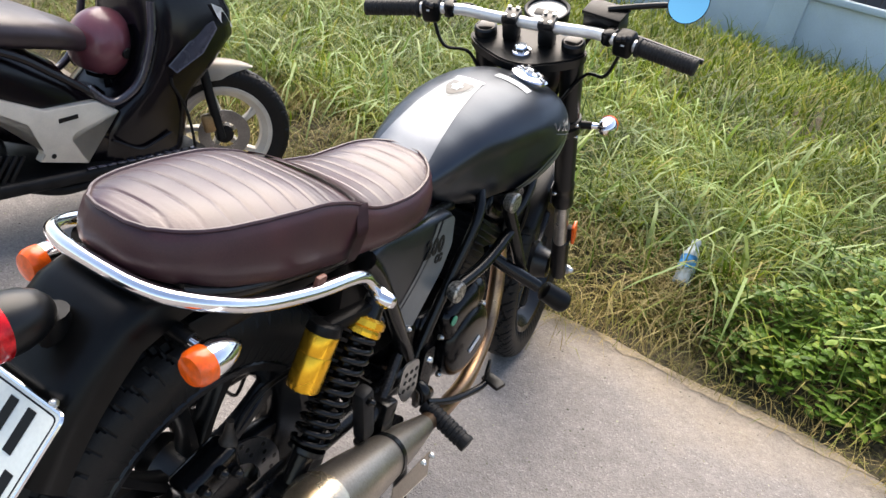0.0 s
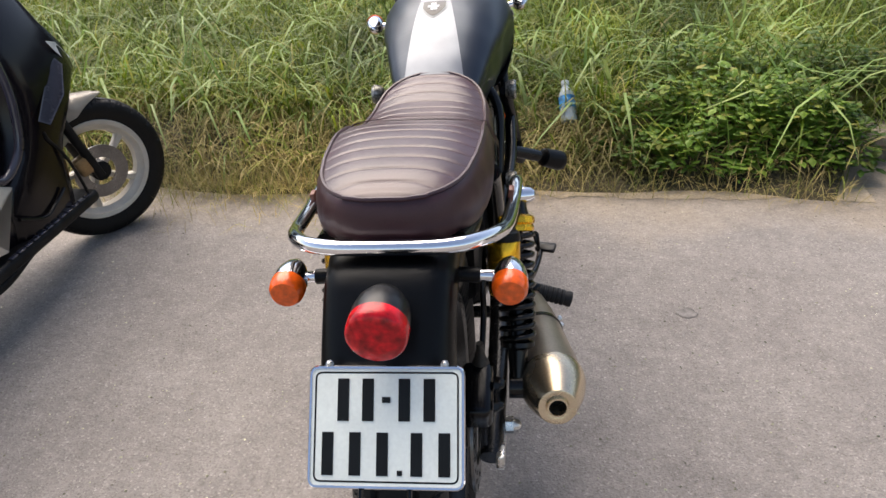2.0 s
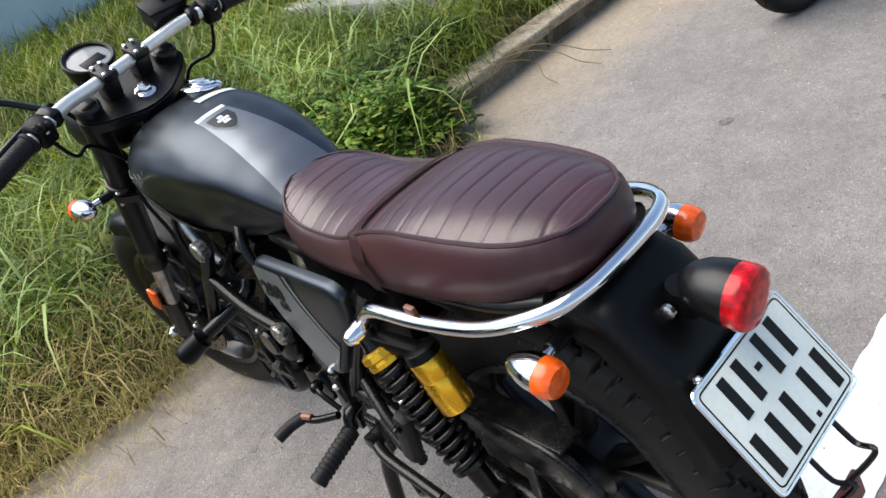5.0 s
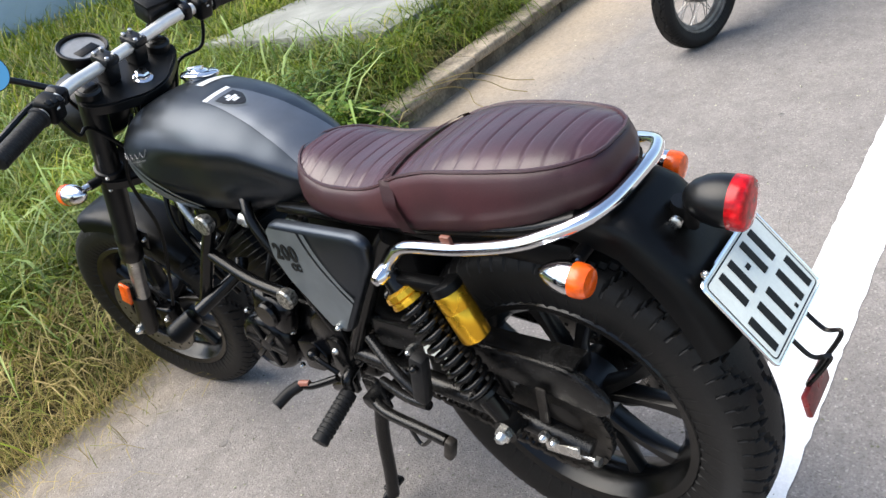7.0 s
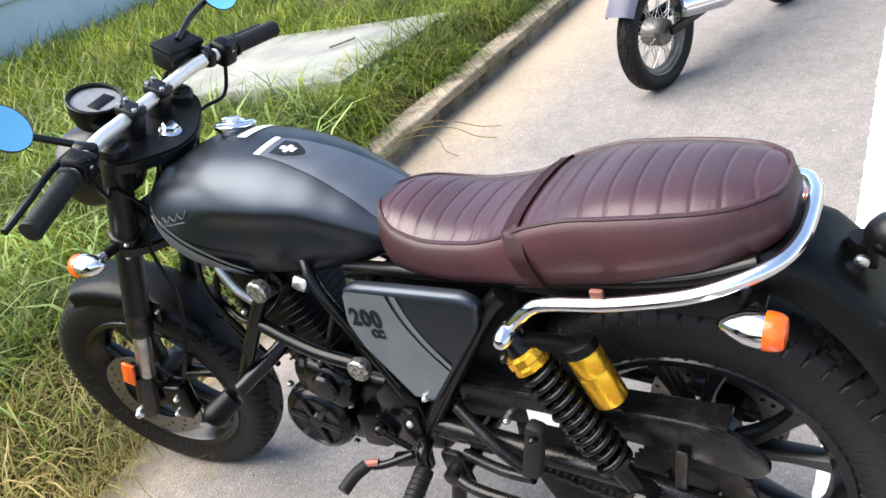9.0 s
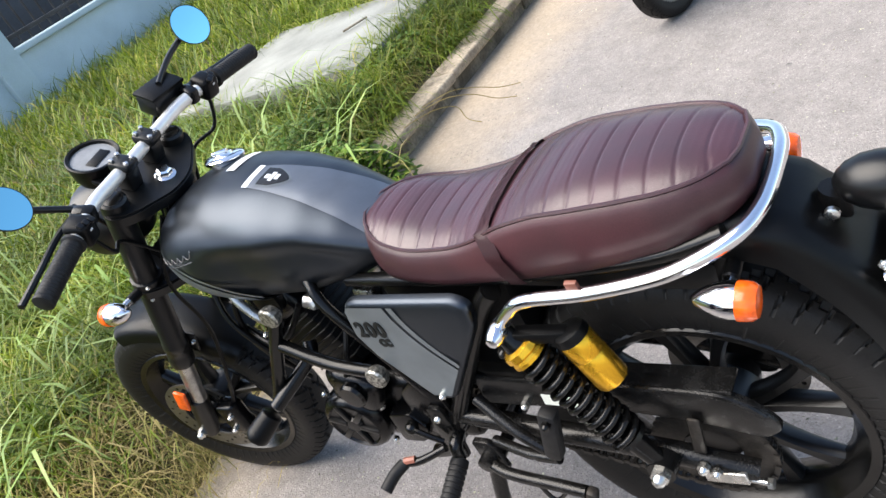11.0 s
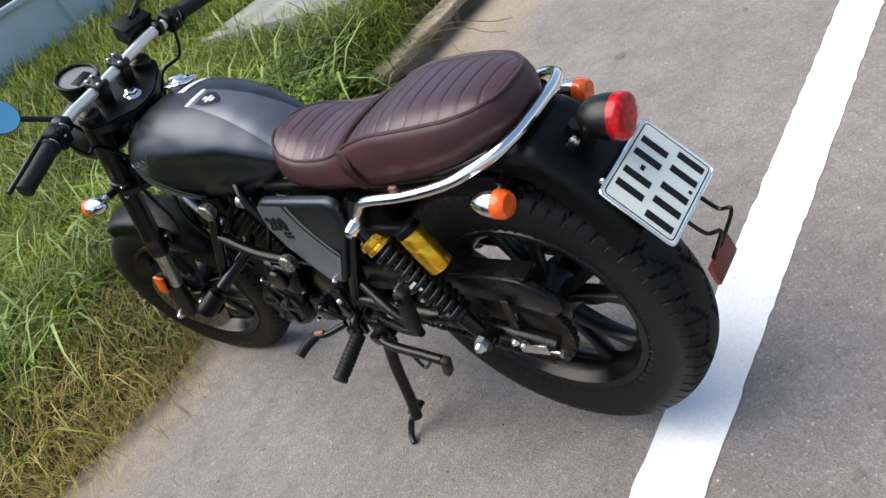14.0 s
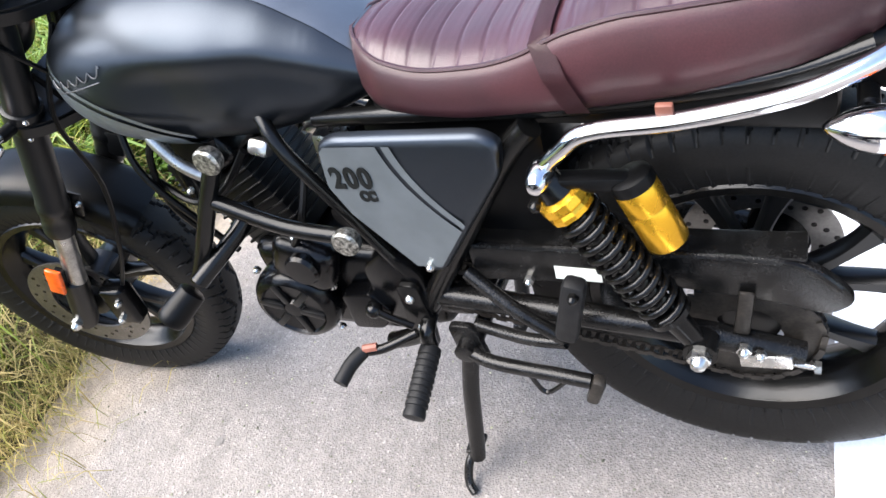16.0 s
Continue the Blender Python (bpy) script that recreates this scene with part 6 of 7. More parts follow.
# floor and tunnel
fl = part("floorboard", box(0.35, 0.80, 0.045, 0.018, seg=3), sc_matt, scooter, "black ribbed floor board", m=pose(0.0, 0.86, 0.222, 0, 0, 0))
for i in range(12):
    part("floor_rib", box(0.016, 0.030, 0.006, 0.002, seg=1), sc_wing, fl, m=pose(0.168, 0.80 + 0.036 * i, 0.246))
tun = [oval(1.10, 0.30, 0.11, 0.14), oval(0.98, 0.30, 0.12, 0.15), oval(0.88, 0.31, 0.14, 0.14), oval(0.80, 0.36, 0.145, 0.14), oval(0.74, 0.42, 0.146, 0.145), oval(0.55, 0.50, 0.146, 0.16), oval(0.30, 0.54, 0.146, 0.16), oval(0.05, 0.58, 0.135, 0.14), oval(-0.20, 0.62, 0.10, 0.10), oval(-0.32, 0.64, 0.05, 0.05)]
loft(tun, scooter, "body_shell", sc_black, "glossy black body shell")
for sx in (-1, 1):
    part("body_crease", tube([(sx * 0.150, 0.84, 0.468), (sx * 0.152, 0.79, 0.497), (sx * 0.152, 0.69, 0.557), (sx * 0.152, 0.53, 0.634), (sx * 0.146, 0.20, 0.70)], 0.012, sides=8), sc_black, scooter)
# cream side panel with recess
for sx in (-1, 1):
    pan = prism(rounded([(0.899, 0.420), (0.820, 0.462), (0.655, 0.453), (0.528, 0.500), (0.40, 0.53), (0.40, 0.470), (0.525, 0.436), (0.600, 0.416), (0.612, 0.380), (0.648, 0.319), (0.634, 0.296), (0.798, 0.262), (0.740, 0.355), (0.750, 0.370)], 0.008), 0.026, 0.005)
    FL = Matrix.Identity(4) if sx > 0 else Matrix.Scale(-1, 4, (1, 0, 0))
    M = FL @ Matrix.Translation((0.1415, 0, 0)) @ Matrix.Scale(-1, 4, (1, 0, 0))
    sp_ = part("side_panel", pan, sc_cream, scooter, "cream side panel with a dark slot", m=M)
    part("panel_slot", box(0.003, 0.062, 0.014, 0.001), sc_matt, sp_, m=FL @ pose(0.1675, 0.725, 0.421, 8, 0, 0))
    part("panel_dimple", lathe([(0, 0.017), (0.003, 0.019), (0.004, 0.012)], 20), sc_cream, sp_, m=FL @ pose(0.1655, 0.657, 0.383))
    part("panel_hole", lathe([(0, 0.008), (0.003, 0.008), (0.0031, 0.001)], 14), sc_matt, sp_, m=FL @ pose(0.1655, 0.678, 0.309))
# seat
rings = [oval(0.86, 0.60, 0.05, 0.02), oval(0.82, 0.625, 0.11, 0.04), oval(0.70, 0.655, 0.15, 0.05), oval(0.52, 0.675, 0.16, 0.055), oval(0.30, 0.70, 0.155, 0.06), oval(0.08, 0.73, 0.14, 0.055), oval(-0.10, 0.745, 0.10, 0.045), oval(-0.16, 0.745, 0.04, 0.02)]
loft(rings, scooter, "seat", sc_seat, "dusty dark scooter seat")
# engine, fan cover with fins, rear wheel
eng = part("engine_case", box(0.15, 0.42, 0.17, 0.04, seg=3), sc_matt, scooter, "black engine case with cooling slots", m=pose(0.07, 0.36, 0.28, 4, 0, 0))
for i in range(7):
    part("cooling_fin", box(0.012, 0.012, 0.10, 0.003, seg=1), sc_matt, eng, m=pose(0.152, 0.44 + 0.022 * i, 0.30 - 0.004 * i, -28, 0, 0))
part("under_tube", tube([(0.12, 0.92, 0.19), (0.13, 0.75, 0.17), (0.12, 0.62, 0.20), (0.10, 0.52, 0.24)], 0.018, sides=10), sc_matt, scooter)
RM = pose(0, 0.10, 0.265)
rwh = part("rear_wheel", lathe([(-0.05, 0.02), (-0.045, 0.05), (0.045, 0.05), (0.05, 0.02)], 24), sc_matt, scooter, "scooter rear wheel", m=RM)
part("tyre", tyre(0.265, 0.048, 0.20, 40, 200), rubber, rwh, m=RM, smooth=25)
part("rim", rim_mesh(0.20, 0.036, 48), sc_cream, rwh, m=RM)
for i in range(5):
    part("spoke", spoke(0.03, 0.18, 2 * math.pi * i / 5, 0.25), sc_cream, rwh, m=RM)
# handlebar shell
part("handlebar_cover", box(0.34, 0.12, 0.09, 0.03, seg=3), sc_black, scooter, m=pose(0, 1.10, 1.03))
for sx in (-1, 1):
    cyl((sx * 0.17, 1.09, 1.035), (sx * 0.33, 1.05, 1.03), 0.017, grip_rubber, scooter, "grip")
# helmet hanging in front of the seat
hm = bmesh.new()
bmesh.ops.create_uvsphere(hm, u_segments=36, v_segments=24, radius=0.108)
bmesh.ops.delete(hm, geom=[v for v in hm.verts if v.co.z < -0.085], context="VERTS")
bmesh.ops.scale(hm, vec=(0.95, 0.98, 1.04), verts=hm.verts)
bmesh.ops.solidify(hm, geom=hm.faces[:], thickness=0.012)
helmet = empty("helmet", pose(-1.49, 0.92, 0.0), "dull pink open helmet with black visor hung on the scooter", "helmet")
hmm = pose(0.0, 0.02, 0.585, -8, 6, 0)
part("shell", hm, helmet_pink, helmet, "dull pink shell", m=hmm)


def cap_patch(r, az0, az1, el0, el1, n=16):
    b = bmesh.new()
    grid(b, [[V(r * math.cos(e_) * math.sin(a_), r * math.cos(e_) * math.cos(a_), r * 1.04 * math.sin(e_)) for a_ in [radians(az0 + (az1 - az0) * i / n) for i in range(n + 1)]] for e_ in [radians(el0 + (el1 - el0) * j / 12) for j in range(13)]], closed=False)
    bmesh.ops.solidify(b, geom=b.faces[:], thickness=0.004)
    return b


part("visor", cap_patch(0.121, -75, 82, -50, 48), sc_black, helmet, "black visor", m=hmm)
part("rim_band", cap_patch(0.112, -150, 150, -58, -42), sc_matt, helmet, "black rubber rim", m=hmm)
part("visor_pivot", lathe([(0, 0.018), (0.006, 0.017), (0.008, 0.008)], 20), sc_matt, helmet, m=hmm @ pose(0.108, 0.012, 0.01, 0, 0, 5))
part("strap", tube([hmm @ V(0.07, -0.02, -0.07), hmm @ V(0.06, 0.01, -0.13), hmm @ V(0.02, 0.04, -0.14), hmm @ V(-0.06, 0.02, -0.07)], 0.010, sides=8, flat=0.4), sc_matt, helmet)

# ---- motorcycle standing farther along the kerb ----
far = empty("motorbike", pose(2.62, 0.985, 0, 0, 0, -104.5), "grey underbone motorbike with wire-spoked wheels and a chrome muffler", "motorcycle")
grey_metal = mat("dusty grey aluminium", (0.17, 0.162, 0.15), 0.45, 0.6, 0.2, 20, 0.1, 200, 0.2)
grey_plastic = mat("faded lilac-grey mudguard plastic", (0.26, 0.26, 0.34), 0.4, 0, 0.1, 10, 0.03)
for y0, nm in ((0.0, "rear_wheel"), (1.30, "front_wheel")):
    m = pose(0, y0, 0.272)
    w = part(nm, lathe([(-0.055, 0.02), (-0.05, 0.06), (-0.03, 0.065), (0.03, 0.065), (0.05, 0.06), (0.055, 0.02)], 28), grey_metal, far, "wire-spoked wheel with drum hub", m=m)
    part("tyre", tyre(0.272, 0.046, 0.206, 44, 260), rubber, w, "dusty black tyre", m=m, smooth=25)
    part("rim", rim_mesh(0.207, 0.028, 56), grey_metal, w, "dull metal rim", m=m)
    for i in range(36):
        q = 2 * math.pi * i / 36
        q2 = q + (0.9 if i % 2 else -0.9)
        sx = 0.03 if (i // 2) % 2 else -0.03
        part("wire_spoke", tube([m @ V(sx, 0.06 * math.cos(q), 0.06 * math.sin(q)), m @ V(0, 0.195 * math.cos(q + (q2 - q) * 0.28), 0.195 * math.sin(q + (q2 - q) * 0.28))], 0.0020, sides=5, steps=1), stanchion, w)
for sx in (-1, 1):
    part("swingarm", box(0.03, 0.42, 0.04, 0.008), black_metal, far, "black swingarm", m=pose(sx * 0.085, 0.20, 0.285, 2, 0, 0))
    part("shock", lathe([(0, 0.02), (0.03, 0.03), (0.22, 0.03), (0.28, 0.018)], 16, axis="z"), black_metal, far, m=along((sx * 0.105, 0.04, 0.32), (sx * 0.11, 0.12, 0.62)))
    part("fork_leg", tube([(sx * 0.08, 1.30, 0.28), (sx * 0.08, 1.20, 0.62), (sx * 0.05, 1.10, 0.92)], 0.017, sides=10), black_metal, far)
bm = bmesh.new()
rings = []
for i in range(17):
    q = radians(60 + 92 * i / 16)
    rings.append([V(0.07 * math.cos(math.pi * j / 8), (0.345 - 0.05 * (1 - math.sin(math.pi * j / 8) ** 0.6)) * math.cos(q), 0.28 + (0.345 - 0.05 * (1 - math.sin(math.pi * j / 8) ** 0.6)) * math.sin(q)) for j in range(9)])
grid(bm, rings, closed=False)
bmesh.ops.solidify(bm, geom=bm.faces[:], thickness=0.004)
part("rear_fender", bm, grey_plastic, far, "faded grey rear mudguard")
mf = along((0.125, 0.10, 0.36), (0.12, 0.62, 0.26))
muf = part("muffler", lathe([(-0.10, 0.030), (-0.098, 0.042), (-0.06, 0.046), (0.30, 0.046), (0.38, 0.028), (0.55, 0.018)], 28, axis="z"), chrome, far, "dull chrome muffler", m=mf)
part("muffler_outlet", lathe([(-0.103, 0.018), (-0.102, 0.001)], 16, axis="z"), plate_ink, muf, m=mf)
part("engine", box(0.20, 0.34, 0.20, 0.04, seg=3), grey_metal, far, "grey aluminium engine", m=pose(0, 0.58, 0.36))
part("cylinder", box(0.11, 0.20, 0.12, 0.01), grey_metal, far, m=pose(0, 0.82, 0.38, 8, 0, 0))
part("chain_case", box(0.03, 0.55, 0.07, 0.02), black_metal, far, m=pose(-0.10, 0.25, 0.30, 2, 0, 0))
part("footpeg", tube([(-0.18, 0.60, 0.28), (0.18, 0.60, 0.28)], 0.012, steps=1), black_metal, far)
far_body = [oval(-0.38, 0.78, 0.05, 0.04), oval(-0.25, 0.76, 0.11, 0.08), oval(0.0, 0.73, 0.13, 0.10), oval(0.30, 0.66, 0.14, 0.13), oval(0.55, 0.58, 0.12, 0.10), oval(0.75, 0.56, 0.10, 0.08), oval(0.95, 0.66, 0.16, 0.20), oval(1.08, 0.80, 0.16, 0.22), oval(1.16, 0.90, 0.08, 0.10)]
loft(far_body, far, "body_shell", sc_matt, "dark body shell")

# ---- plastic bottle in the grass ----
pet = bpy.data.materials.new("clear bottle plastic")
pet.use_nodes = True
pp = pet.node_tree.nodes["Principled BSDF"]
pp.inputs["Base Color"].default_value, pp.inputs["Roughness"].default_value = (0.75, 0.86, 0.92, 1), 0.12
pp.inputs["Transmission Weight"].default_value, pp.inputs["IOR"].default_value = 0.55, 1.3
bl = empty("bottle", pose(0, 0, 0), "small clear plastic water bottle with blue label, lying in grass", "bottle")
bmx = along((0.292, 2.028, 0.160), (0.272, 2.150, 0.290)) @ Matrix.Scale(1.10, 4)
part("bottle_body", lathe([(0, 0.018), (0.004, 0.028), (0.02, 0.030), (0.03, 0.028), (0.04, 0.030), (0.085, 0.030), (0.11, 0.029), (0.135, 0.018), (0.145, 0.0125), (0.155, 0.0125)], 28, axis="z"), pet, bl, "clear plastic body", m=bmx)
part("cap", lathe([(0.150, 0.0135), (0.152, 0.0145), (0.166, 0.0145), (0.168, 0.0125)], 20, axis="z"), decal_white, bl, "white screw cap", m=bmx)
part("label_wrap", lathe([(0.055, 0.0306), (0.102, 0.0306)], 28, axis="z", cap=False), mat("blue bottle label", (0.05, 0.26, 0.55), 0.35, 0, 0.3, 60, 0), bl, "blue printed label", m=bmx)

# dark stains on the asphalt
stain = mat("dark oil stain on asphalt", (0.15, 0.138, 0.13), 0.75, 0, 0.25, 40, 0.4, 160, 0.25)
for cx, cy, r in ((0.61, 0.942, 0.030), (1.653, 0.793, 0.026), (-0.237, 1.115, 0.012), (1.899, 0.367, 0.014)):
    bm = bmesh.new()
    f = bm.faces.new([bm.verts.new((cx + r * (1 + 0.35 * noise.noise(V(cx * 7, 3 * math.cos(q), 3 * math.sin(q)))) * math.cos(q), cy + r * (0.8 + 0.4 * noise.noise(V(cy * 9, 2 * math.cos(q), 2 * math.sin(q)))) * math.sin(q), 0.002)) for q in [2 * math.pi * i / 22 for i in range(22)]])
    tagged(part("stain", bm, stain, smooth=0), "small dark stain on the asphalt", "stain", kind="structure")

# ---- grass, dry straw, weeds ----
gr = np.random.RandomState(7)


def blades(name, xs, ys, zs, length, width, lean, droop, material, label, seg=4):
    """Many bent, tapering blades as one sheet of geometry."""
    n = len(xs)
    az = gr.uniform(0, 2 * np.pi, n)
    ln = length * gr.uniform(0.55, 1.25, n)
    le = lean * gr.uniform(0.1, 1.2, n)
    dr = droop * gr.uniform(0.3, 1.3, n)
    w = width * gr.uniform(0.6, 1.3, n)
    d = np.stack([np.cos(az), np.sin(az)], 1)
    side = np.stack([-np.sin(az), np.cos(az)], 1)
    verts = np.zeros((n, 2 * seg + 1, 3))
    for s in range(seg + 1):
        t = s / seg
        ang = le + dr * t * 1.4
        # arc length along a leaning, drooping curve
        out = ln * t * np.sin(np.minimum(ang, 2.4) * (0.4 + 0.6 * t))
        up = ln * t * np.cos(np.minimum(ang, 2.4) * (0.4 + 0.6 * t))
        hw = w * (1 - t) ** 0.7 * (0.6 + 0.8 * min(t * 3, 1)) * 0.5
        c = np.stack([xs + d[:, 0] * out, ys + d[:, 1] * out, zs + np.maximum(up, -0.01)], 1)
        if s < seg:
            verts[:, 2 * s, :2] = c[:, :2] - side * hw[:, None]
            verts[:, 2 * s + 1, :2] = c[:, :2] + side * hw[:, None]
            verts[:, 2 * s, 2] = c[:, 2]
            verts[:, 2 * s + 1, 2] = c[:, 2]
        else:
            verts[:, 2 * s] = c
    base = (np.arange(n) * (2 * seg + 1))[:, None]
    quads = np.concatenate([base + np.array([[2 * s, 2 * s + 1, 2 * s + 3, 2 * s + 2]]) for s in range(seg - 1)], 0)
    tris = base + np.array([[2 * seg - 2, 2 * seg - 1, 2 * seg]])
    me = bpy.data.meshes.new(name)
    me.from_pydata(verts.reshape(-1, 3).tolist(), [], quads.tolist() + tris.tolist())
    me.update()
    me.shade_smooth()
    me.materials.append(material)
    return tagged(new(name, me), label, name.replace("_", " "), kind="stuff")


def ground_z(xs, ys):
    return np.array([bank_z(x, y) if x < KERB_A + 0.1 else max(bank_z(x, y), 0.112) for x, y in zip(xs, ys)])


def scatter(n, x0, x1, d0, d1, power=1.0):
    """Places on the verge, d metres in from its edge, clear of the slab and the kerb."""
    xs = gr.uniform(x0, x1, n)
    ds = d0 + (d1 - d0) * gr.uniform(0, 1, n) ** power
    e = np.array([edge_y(x) if x < KERB_A + 0.15 else kerb_y(x) + 0.17 for x in xs])
    ys = e + ds
    on_slab = (np.abs(xs - 2.80) < 0.60) & (np.abs(ys - 3.56) < 0.76)
    clump = np.array([noise.noise(V(x * 2.3, y * 2.3, 5.0)) for x, y in zip(xs, ys)])
    keep = ~on_slab & (clump + gr.uniform(-0.5, 0.8, n) > -0.05)
    return xs[keep], ys[keep]


xs, ys = scatter(60000, -3.4, 4.2, 0.13, 2.6, 1.15)
bare = np.array([y - edge_y(x) < 0.42 + 0.25 * noise.noise(V(x * 3, y * 3, 2.0)) for x, y in zip(xs, ys)]) & (xs < 0.5) & (gr.uniform(0, 1, len(xs)) < 0.86)
xs, ys = xs[~bare], ys[~bare]
weedy = (xs > 0.50) & (xs < 1.36) & (ys < 2.26) & (gr.uniform(0, 1, len(xs)) < 0.9)
xs, ys = xs[~weedy], ys[~weedy]
blades("tall_grass", xs, ys, ground_z(xs, ys), 0.30, 0.0075, 0.6, 0.9, grass_mat, "tall green verge grass with drooping blades")
xs, ys = scatter(34000, -6.0, 8.0, 2.2, 7.0)
blades("far_grass", xs, ys, ground_z(xs, ys), 0.40, 0.013, 0.5, 0.7, grass_mat, "tall green grass reaching to the wall", seg=3)
xs, ys = scatter(30000, -3.6, 4.2, 0.10, 0.66, 1.1)
weedy = (xs > 0.55) & (xs < 1.36) & (gr.uniform(0, 1, len(xs)) < 0.75)
xs, ys = xs[~weedy], ys[~weedy]
blades("dry_grass", xs, ys, ground_z(xs, ys), 0.20, 0.0045, 1.0, 1.2, dry_mat, "dry straw-coloured grass along the edge")
xs = gr.uniform(-1.4, 1.3, 1300)
ys = np.array([edge_y(x) for x in xs]) + gr.uniform(-0.07, 0.14, 1300)
blades("straw_litter", xs, ys, np.full(len(xs), 0.012), 0.12, 0.003, 1.45, 0.1, dry_mat, "loose straw strewn on the asphalt edge", seg=2)
xs = gr.uniform(-1.9, 0.12, 2600)
ys = np.array([edge_y(x) for x in xs]) + gr.uniform(-1, 1, 2600) * gr.uniform(0, 1, 2600) ** 2 * 0.42 + 0.02
blades("loose_straw", xs, ys, np.full(len(xs), 0.010), 0.13, 0.003, 1.45, 0.1, dry_mat, "loose straw strewn before the motorcycle", seg=2)
# broad pale blades standing out of the sward
xs, ys = scatter(2600, -3.2, 2.2, 0.35, 3.0)
blades("broad_grass", xs, ys, ground_z(xs, ys), 0.46, 0.013, 0.6, 1.0, island_mat("pale broad blades", [(0.0, (0.16, 0.26, 0.07)), (1.0, (0.30, 0.36, 0.16))], 0.4, 0.3), "pale broad grass blades")


xs = gr.uniform(1.35, 4.2, 1500)
ys = np.array([kerb_y(x) for x in xs]) + 0.17 + gr.uniform(0, 0.12, 1500) * gr.uniform(0, 1, 1500)
lush = np.array([noise.noise(V(x * 2.1, 1.0, 9.0)) for x in xs]) > -0.12
xs, ys = xs[lush], ys[lush]
blades("kerb_grass", xs, ys, np.full(len(xs), 0.11), 0.30, 0.006, 0.9, 1.3, grass_mat, "green grass hanging over the kerb")


def leaf_cloud(name, centres, count, size, label, category, material):
    """A low weed: stems with many small pointed leaves."""
    verts, faces = [], []
    for cx, cy, rx, ry, h in centres:
        for _ in range(int(count * rx * ry / 0.06)):
            a = gr.uniform(0, 2 * math.pi)
            r = math.sqrt(gr.uniform(0, 1))
            x, y = cx + rx * r * math.cos(a), cy + ry * r * math.sin(a)
            z0 = max(bank_z(x, y), 0.0)
            hh = h * (1 - 0.55 * r * r) * (0.75 + 0.5 * noise.noise(V(x * 7, y * 7, 1)))
            z = z0 + hh * gr.uniform(0.25, 1.0) ** 0.7
            az = gr.uniform(0, 2 * math.pi)
            tilt = gr.uniform(-0.2, 0.7)
            ln = size * gr.uniform(0.6, 1.3)
            w = ln * 0.30
            d = V(math.cos(az) * math.cos(tilt), math.sin(az) * math.cos(tilt), -math.sin(tilt) + 0.25)
            s = V(-math.sin(az), math.cos(az), 0)
            o = V(x, y, z)
            up = V(0, 0, 1)
            i0 = len(verts)
            verts += [o, o + d * ln * 0.35 + s * w - up * ln * 0.03, o + d * ln * 0.45 + up * ln * 0.05, o + d * ln * 0.35 - s * w - up * ln * 0.03, o + d * ln - up * ln * 0.08,
                      o + d * ln * 0.7 + s * w * 0.7, o + d * ln * 0.7 - s * w * 0.7]
            faces += [(i0, i0 + 1, i0 + 2), (i0, i0 + 2, i0 + 3), (i0 + 1, i0 + 5, i0 + 4, i0 + 2), (i0 + 2, i0 + 4, i0 + 6, i0 + 3)]
    thing = empty(name, pose(0, 0, 0), label, category)
    ob = raw("foliage", verts, faces, material, thing, "green pointed leaves")
    ob["kind"] = "stuff"
    st = bmesh.new()
    for cx, cy, rx, ry, h in centres:
        for _ in range(int(14 * rx / 0.3) + 3):
            x, y = cx + rx * gr.uniform(-0.7, 0.7), cy + ry * gr.uniform(-0.7, 0.7)
            z0 = max(bank_z(x, y), 0.0) - 0.01
            tube([(x, y, z0), (x + gr.uniform(-0.04, 0.04), y + gr.uniform(-0.04, 0.04), z0 + h * 0.45), (x + gr.uniform(-0.08, 0.08), y + gr.uniform(-0.08, 0.08), z0 + h * 0.85)], 0.0022, st, sides=5, steps=2)
    part("stem_tangle", st, leaf_mat, thing, "thin green stems")["kind"] = "stuff"
    return thing


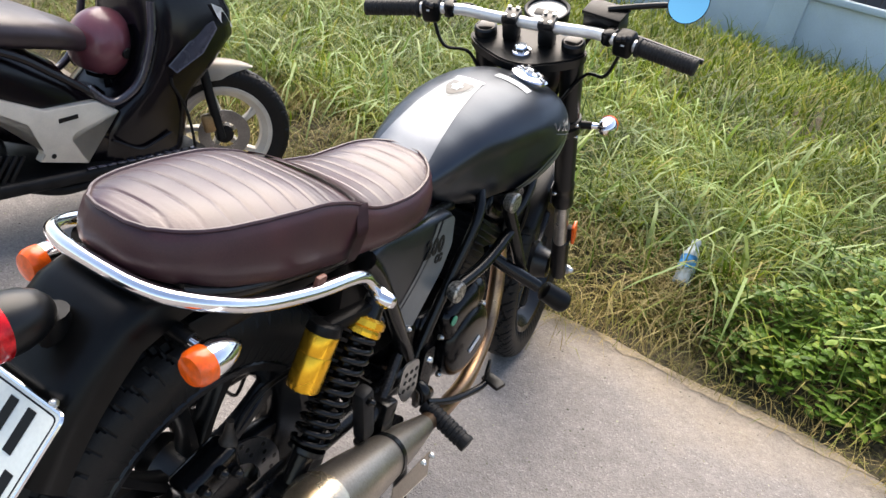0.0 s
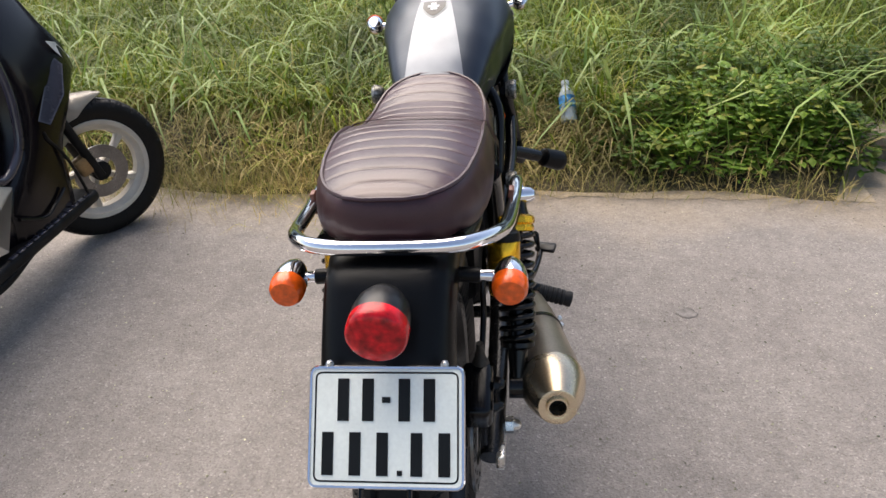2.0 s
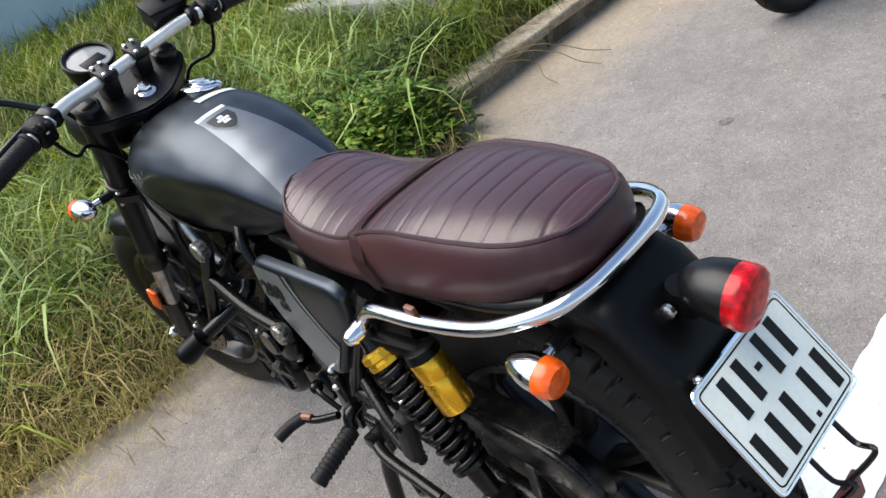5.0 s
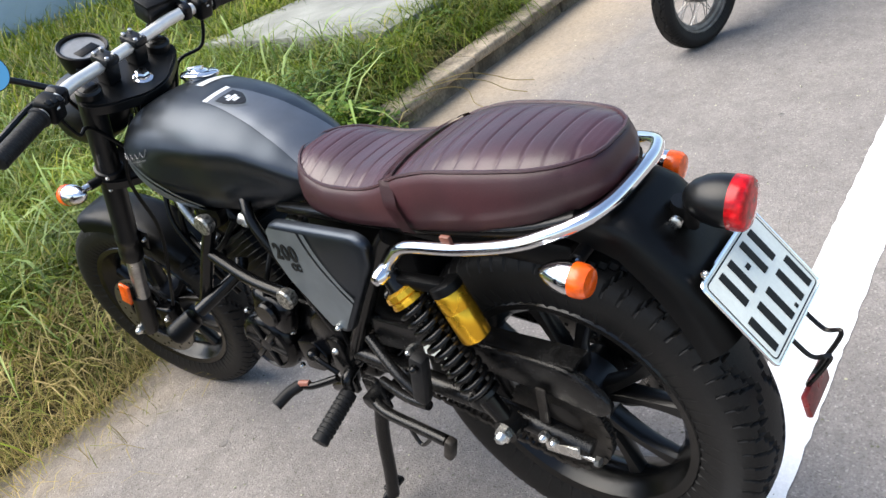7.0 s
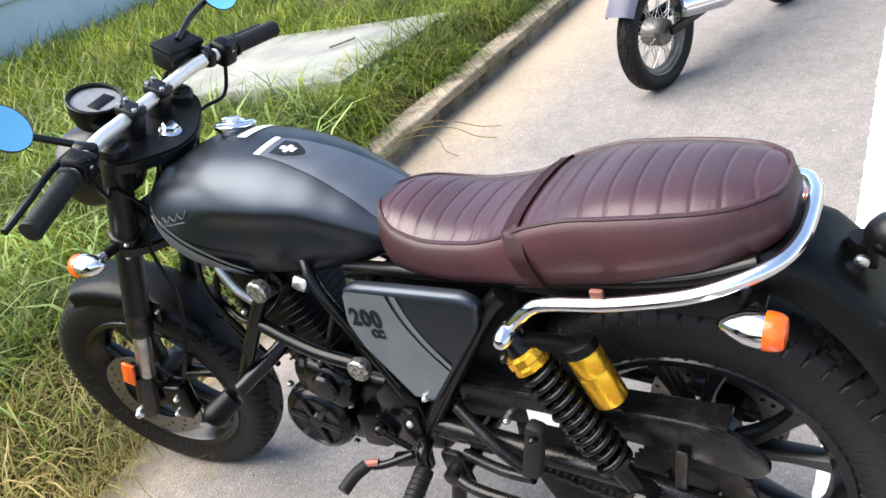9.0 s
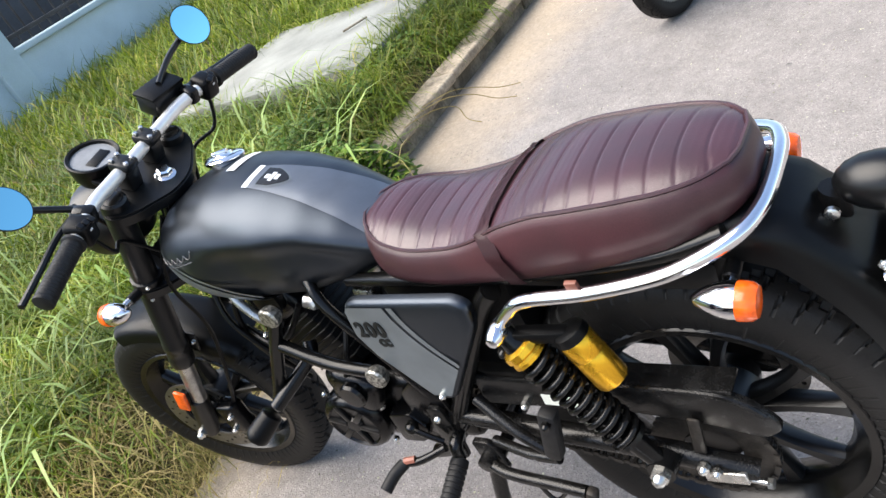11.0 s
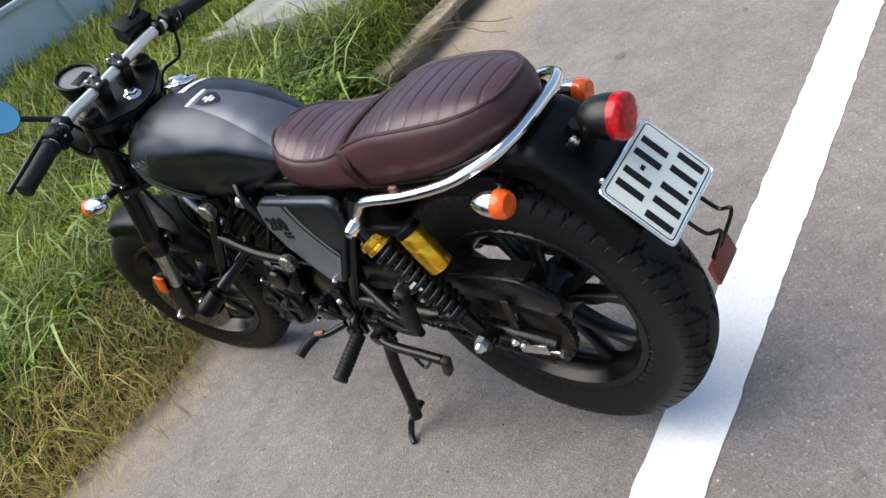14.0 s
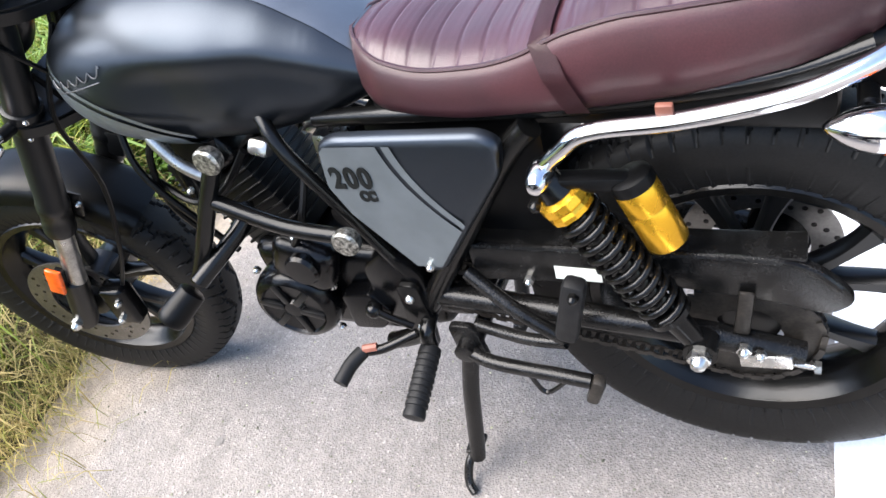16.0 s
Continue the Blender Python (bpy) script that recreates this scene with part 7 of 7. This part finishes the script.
leaf_cloud("weed", [(0.62, 1.96, 0.22, 0.20, 0.24), (0.86, 1.98, 0.26, 0.24, 0.30), (1.12, 2.02, 0.26, 0.24, 0.30), (1.28, 1.92, 0.16, 0.16, 0.20)], 900, 0.042, "leafy green weed bush at the edge of the asphalt", "weed", leaf_mat)
leaf_cloud("weed", [(1.25, 2.38, 0.30, 0.25, 0.32), (1.75, 2.45, 0.30, 0.22, 0.26), (0.85, 2.40, 0.30, 0.25, 0.34)], 480, 0.044, "leafy green weed clump among the grass", "weed", leaf_mat)
leaf_cloud("weed", [(2.35, 2.50, 0.28, 0.2, 0.22), (2.9, 2.50, 0.25, 0.12, 0.16), (3.7, 2.65, 0.4, 0.2, 0.22)], 260, 0.048, "low leafy weed beside the kerb", "weed", leaf_mat)
# dry runners hanging over the kerb
runner = empty("dry_runner", pose(0, 0, 0), "dry pale runner hanging over the kerb", "plant stem")
for dx, k in ((0.0, 1.0), (0.07, 0.8), (-0.10, 0.6)):
    part("stem", tube([(1.72 + dx, 1.97, 0.15), (1.83 + dx, 1.86, 0.155), (1.92 + dx, 1.76 + 0.1 * (1 - k), 0.11), (1.97 + dx * 1.6, 1.68 + 0.2 * (1 - k), 0.045), (2.02 + dx * 2, 1.60 + 0.25 * (1 - k), 0.012)], 0.0022, sides=5), dry_mat, runner)

# fine loose gravel on the asphalt
n_st = 5200
gx, gy = gr.uniform(-2.2, 3.2, n_st), gr.uniform(-0.6, 1.75, n_st)
gs = 0.0011 + 0.0024 * gr.uniform(0, 1, n_st) ** 3
verts, faces = [], []
for x, y, r_ in zip(gx, gy, gs):
    i0 = len(verts)
    a = gr.uniform(0, 6.28)
    for k in range(4):
        q = a + k * 1.57 + gr.uniform(-0.3, 0.3)
        verts.append((x + r_ * 1.3 * math.cos(q), y + r_ * 1.3 * math.sin(q), 0.0005))
    verts += [(x + r_ * 0.3, y, 0.0005 + r_), (x - r_ * 0.4, y + r_ * 0.2, 0.0005 + r_ * 0.8)]
    faces += [(i0, i0 + 1, i0 + 4), (i0 + 1, i0 + 2, i0 + 5, i0 + 4), (i0 + 2, i0 + 3, i0 + 5), (i0 + 3, i0, i0 + 4, i0 + 5)]
grit = island_mat("loose gravel", [(0.0, (0.10, 0.095, 0.09)), (0.45, (0.20, 0.19, 0.18)), (0.8, (0.36, 0.34, 0.31)), (1.0, (0.55, 0.52, 0.48))], 0.85, 0.0)
tagged(raw("gravel", verts, faces, grit), "fine loose gravel on the asphalt", "gravel", kind="stuff")
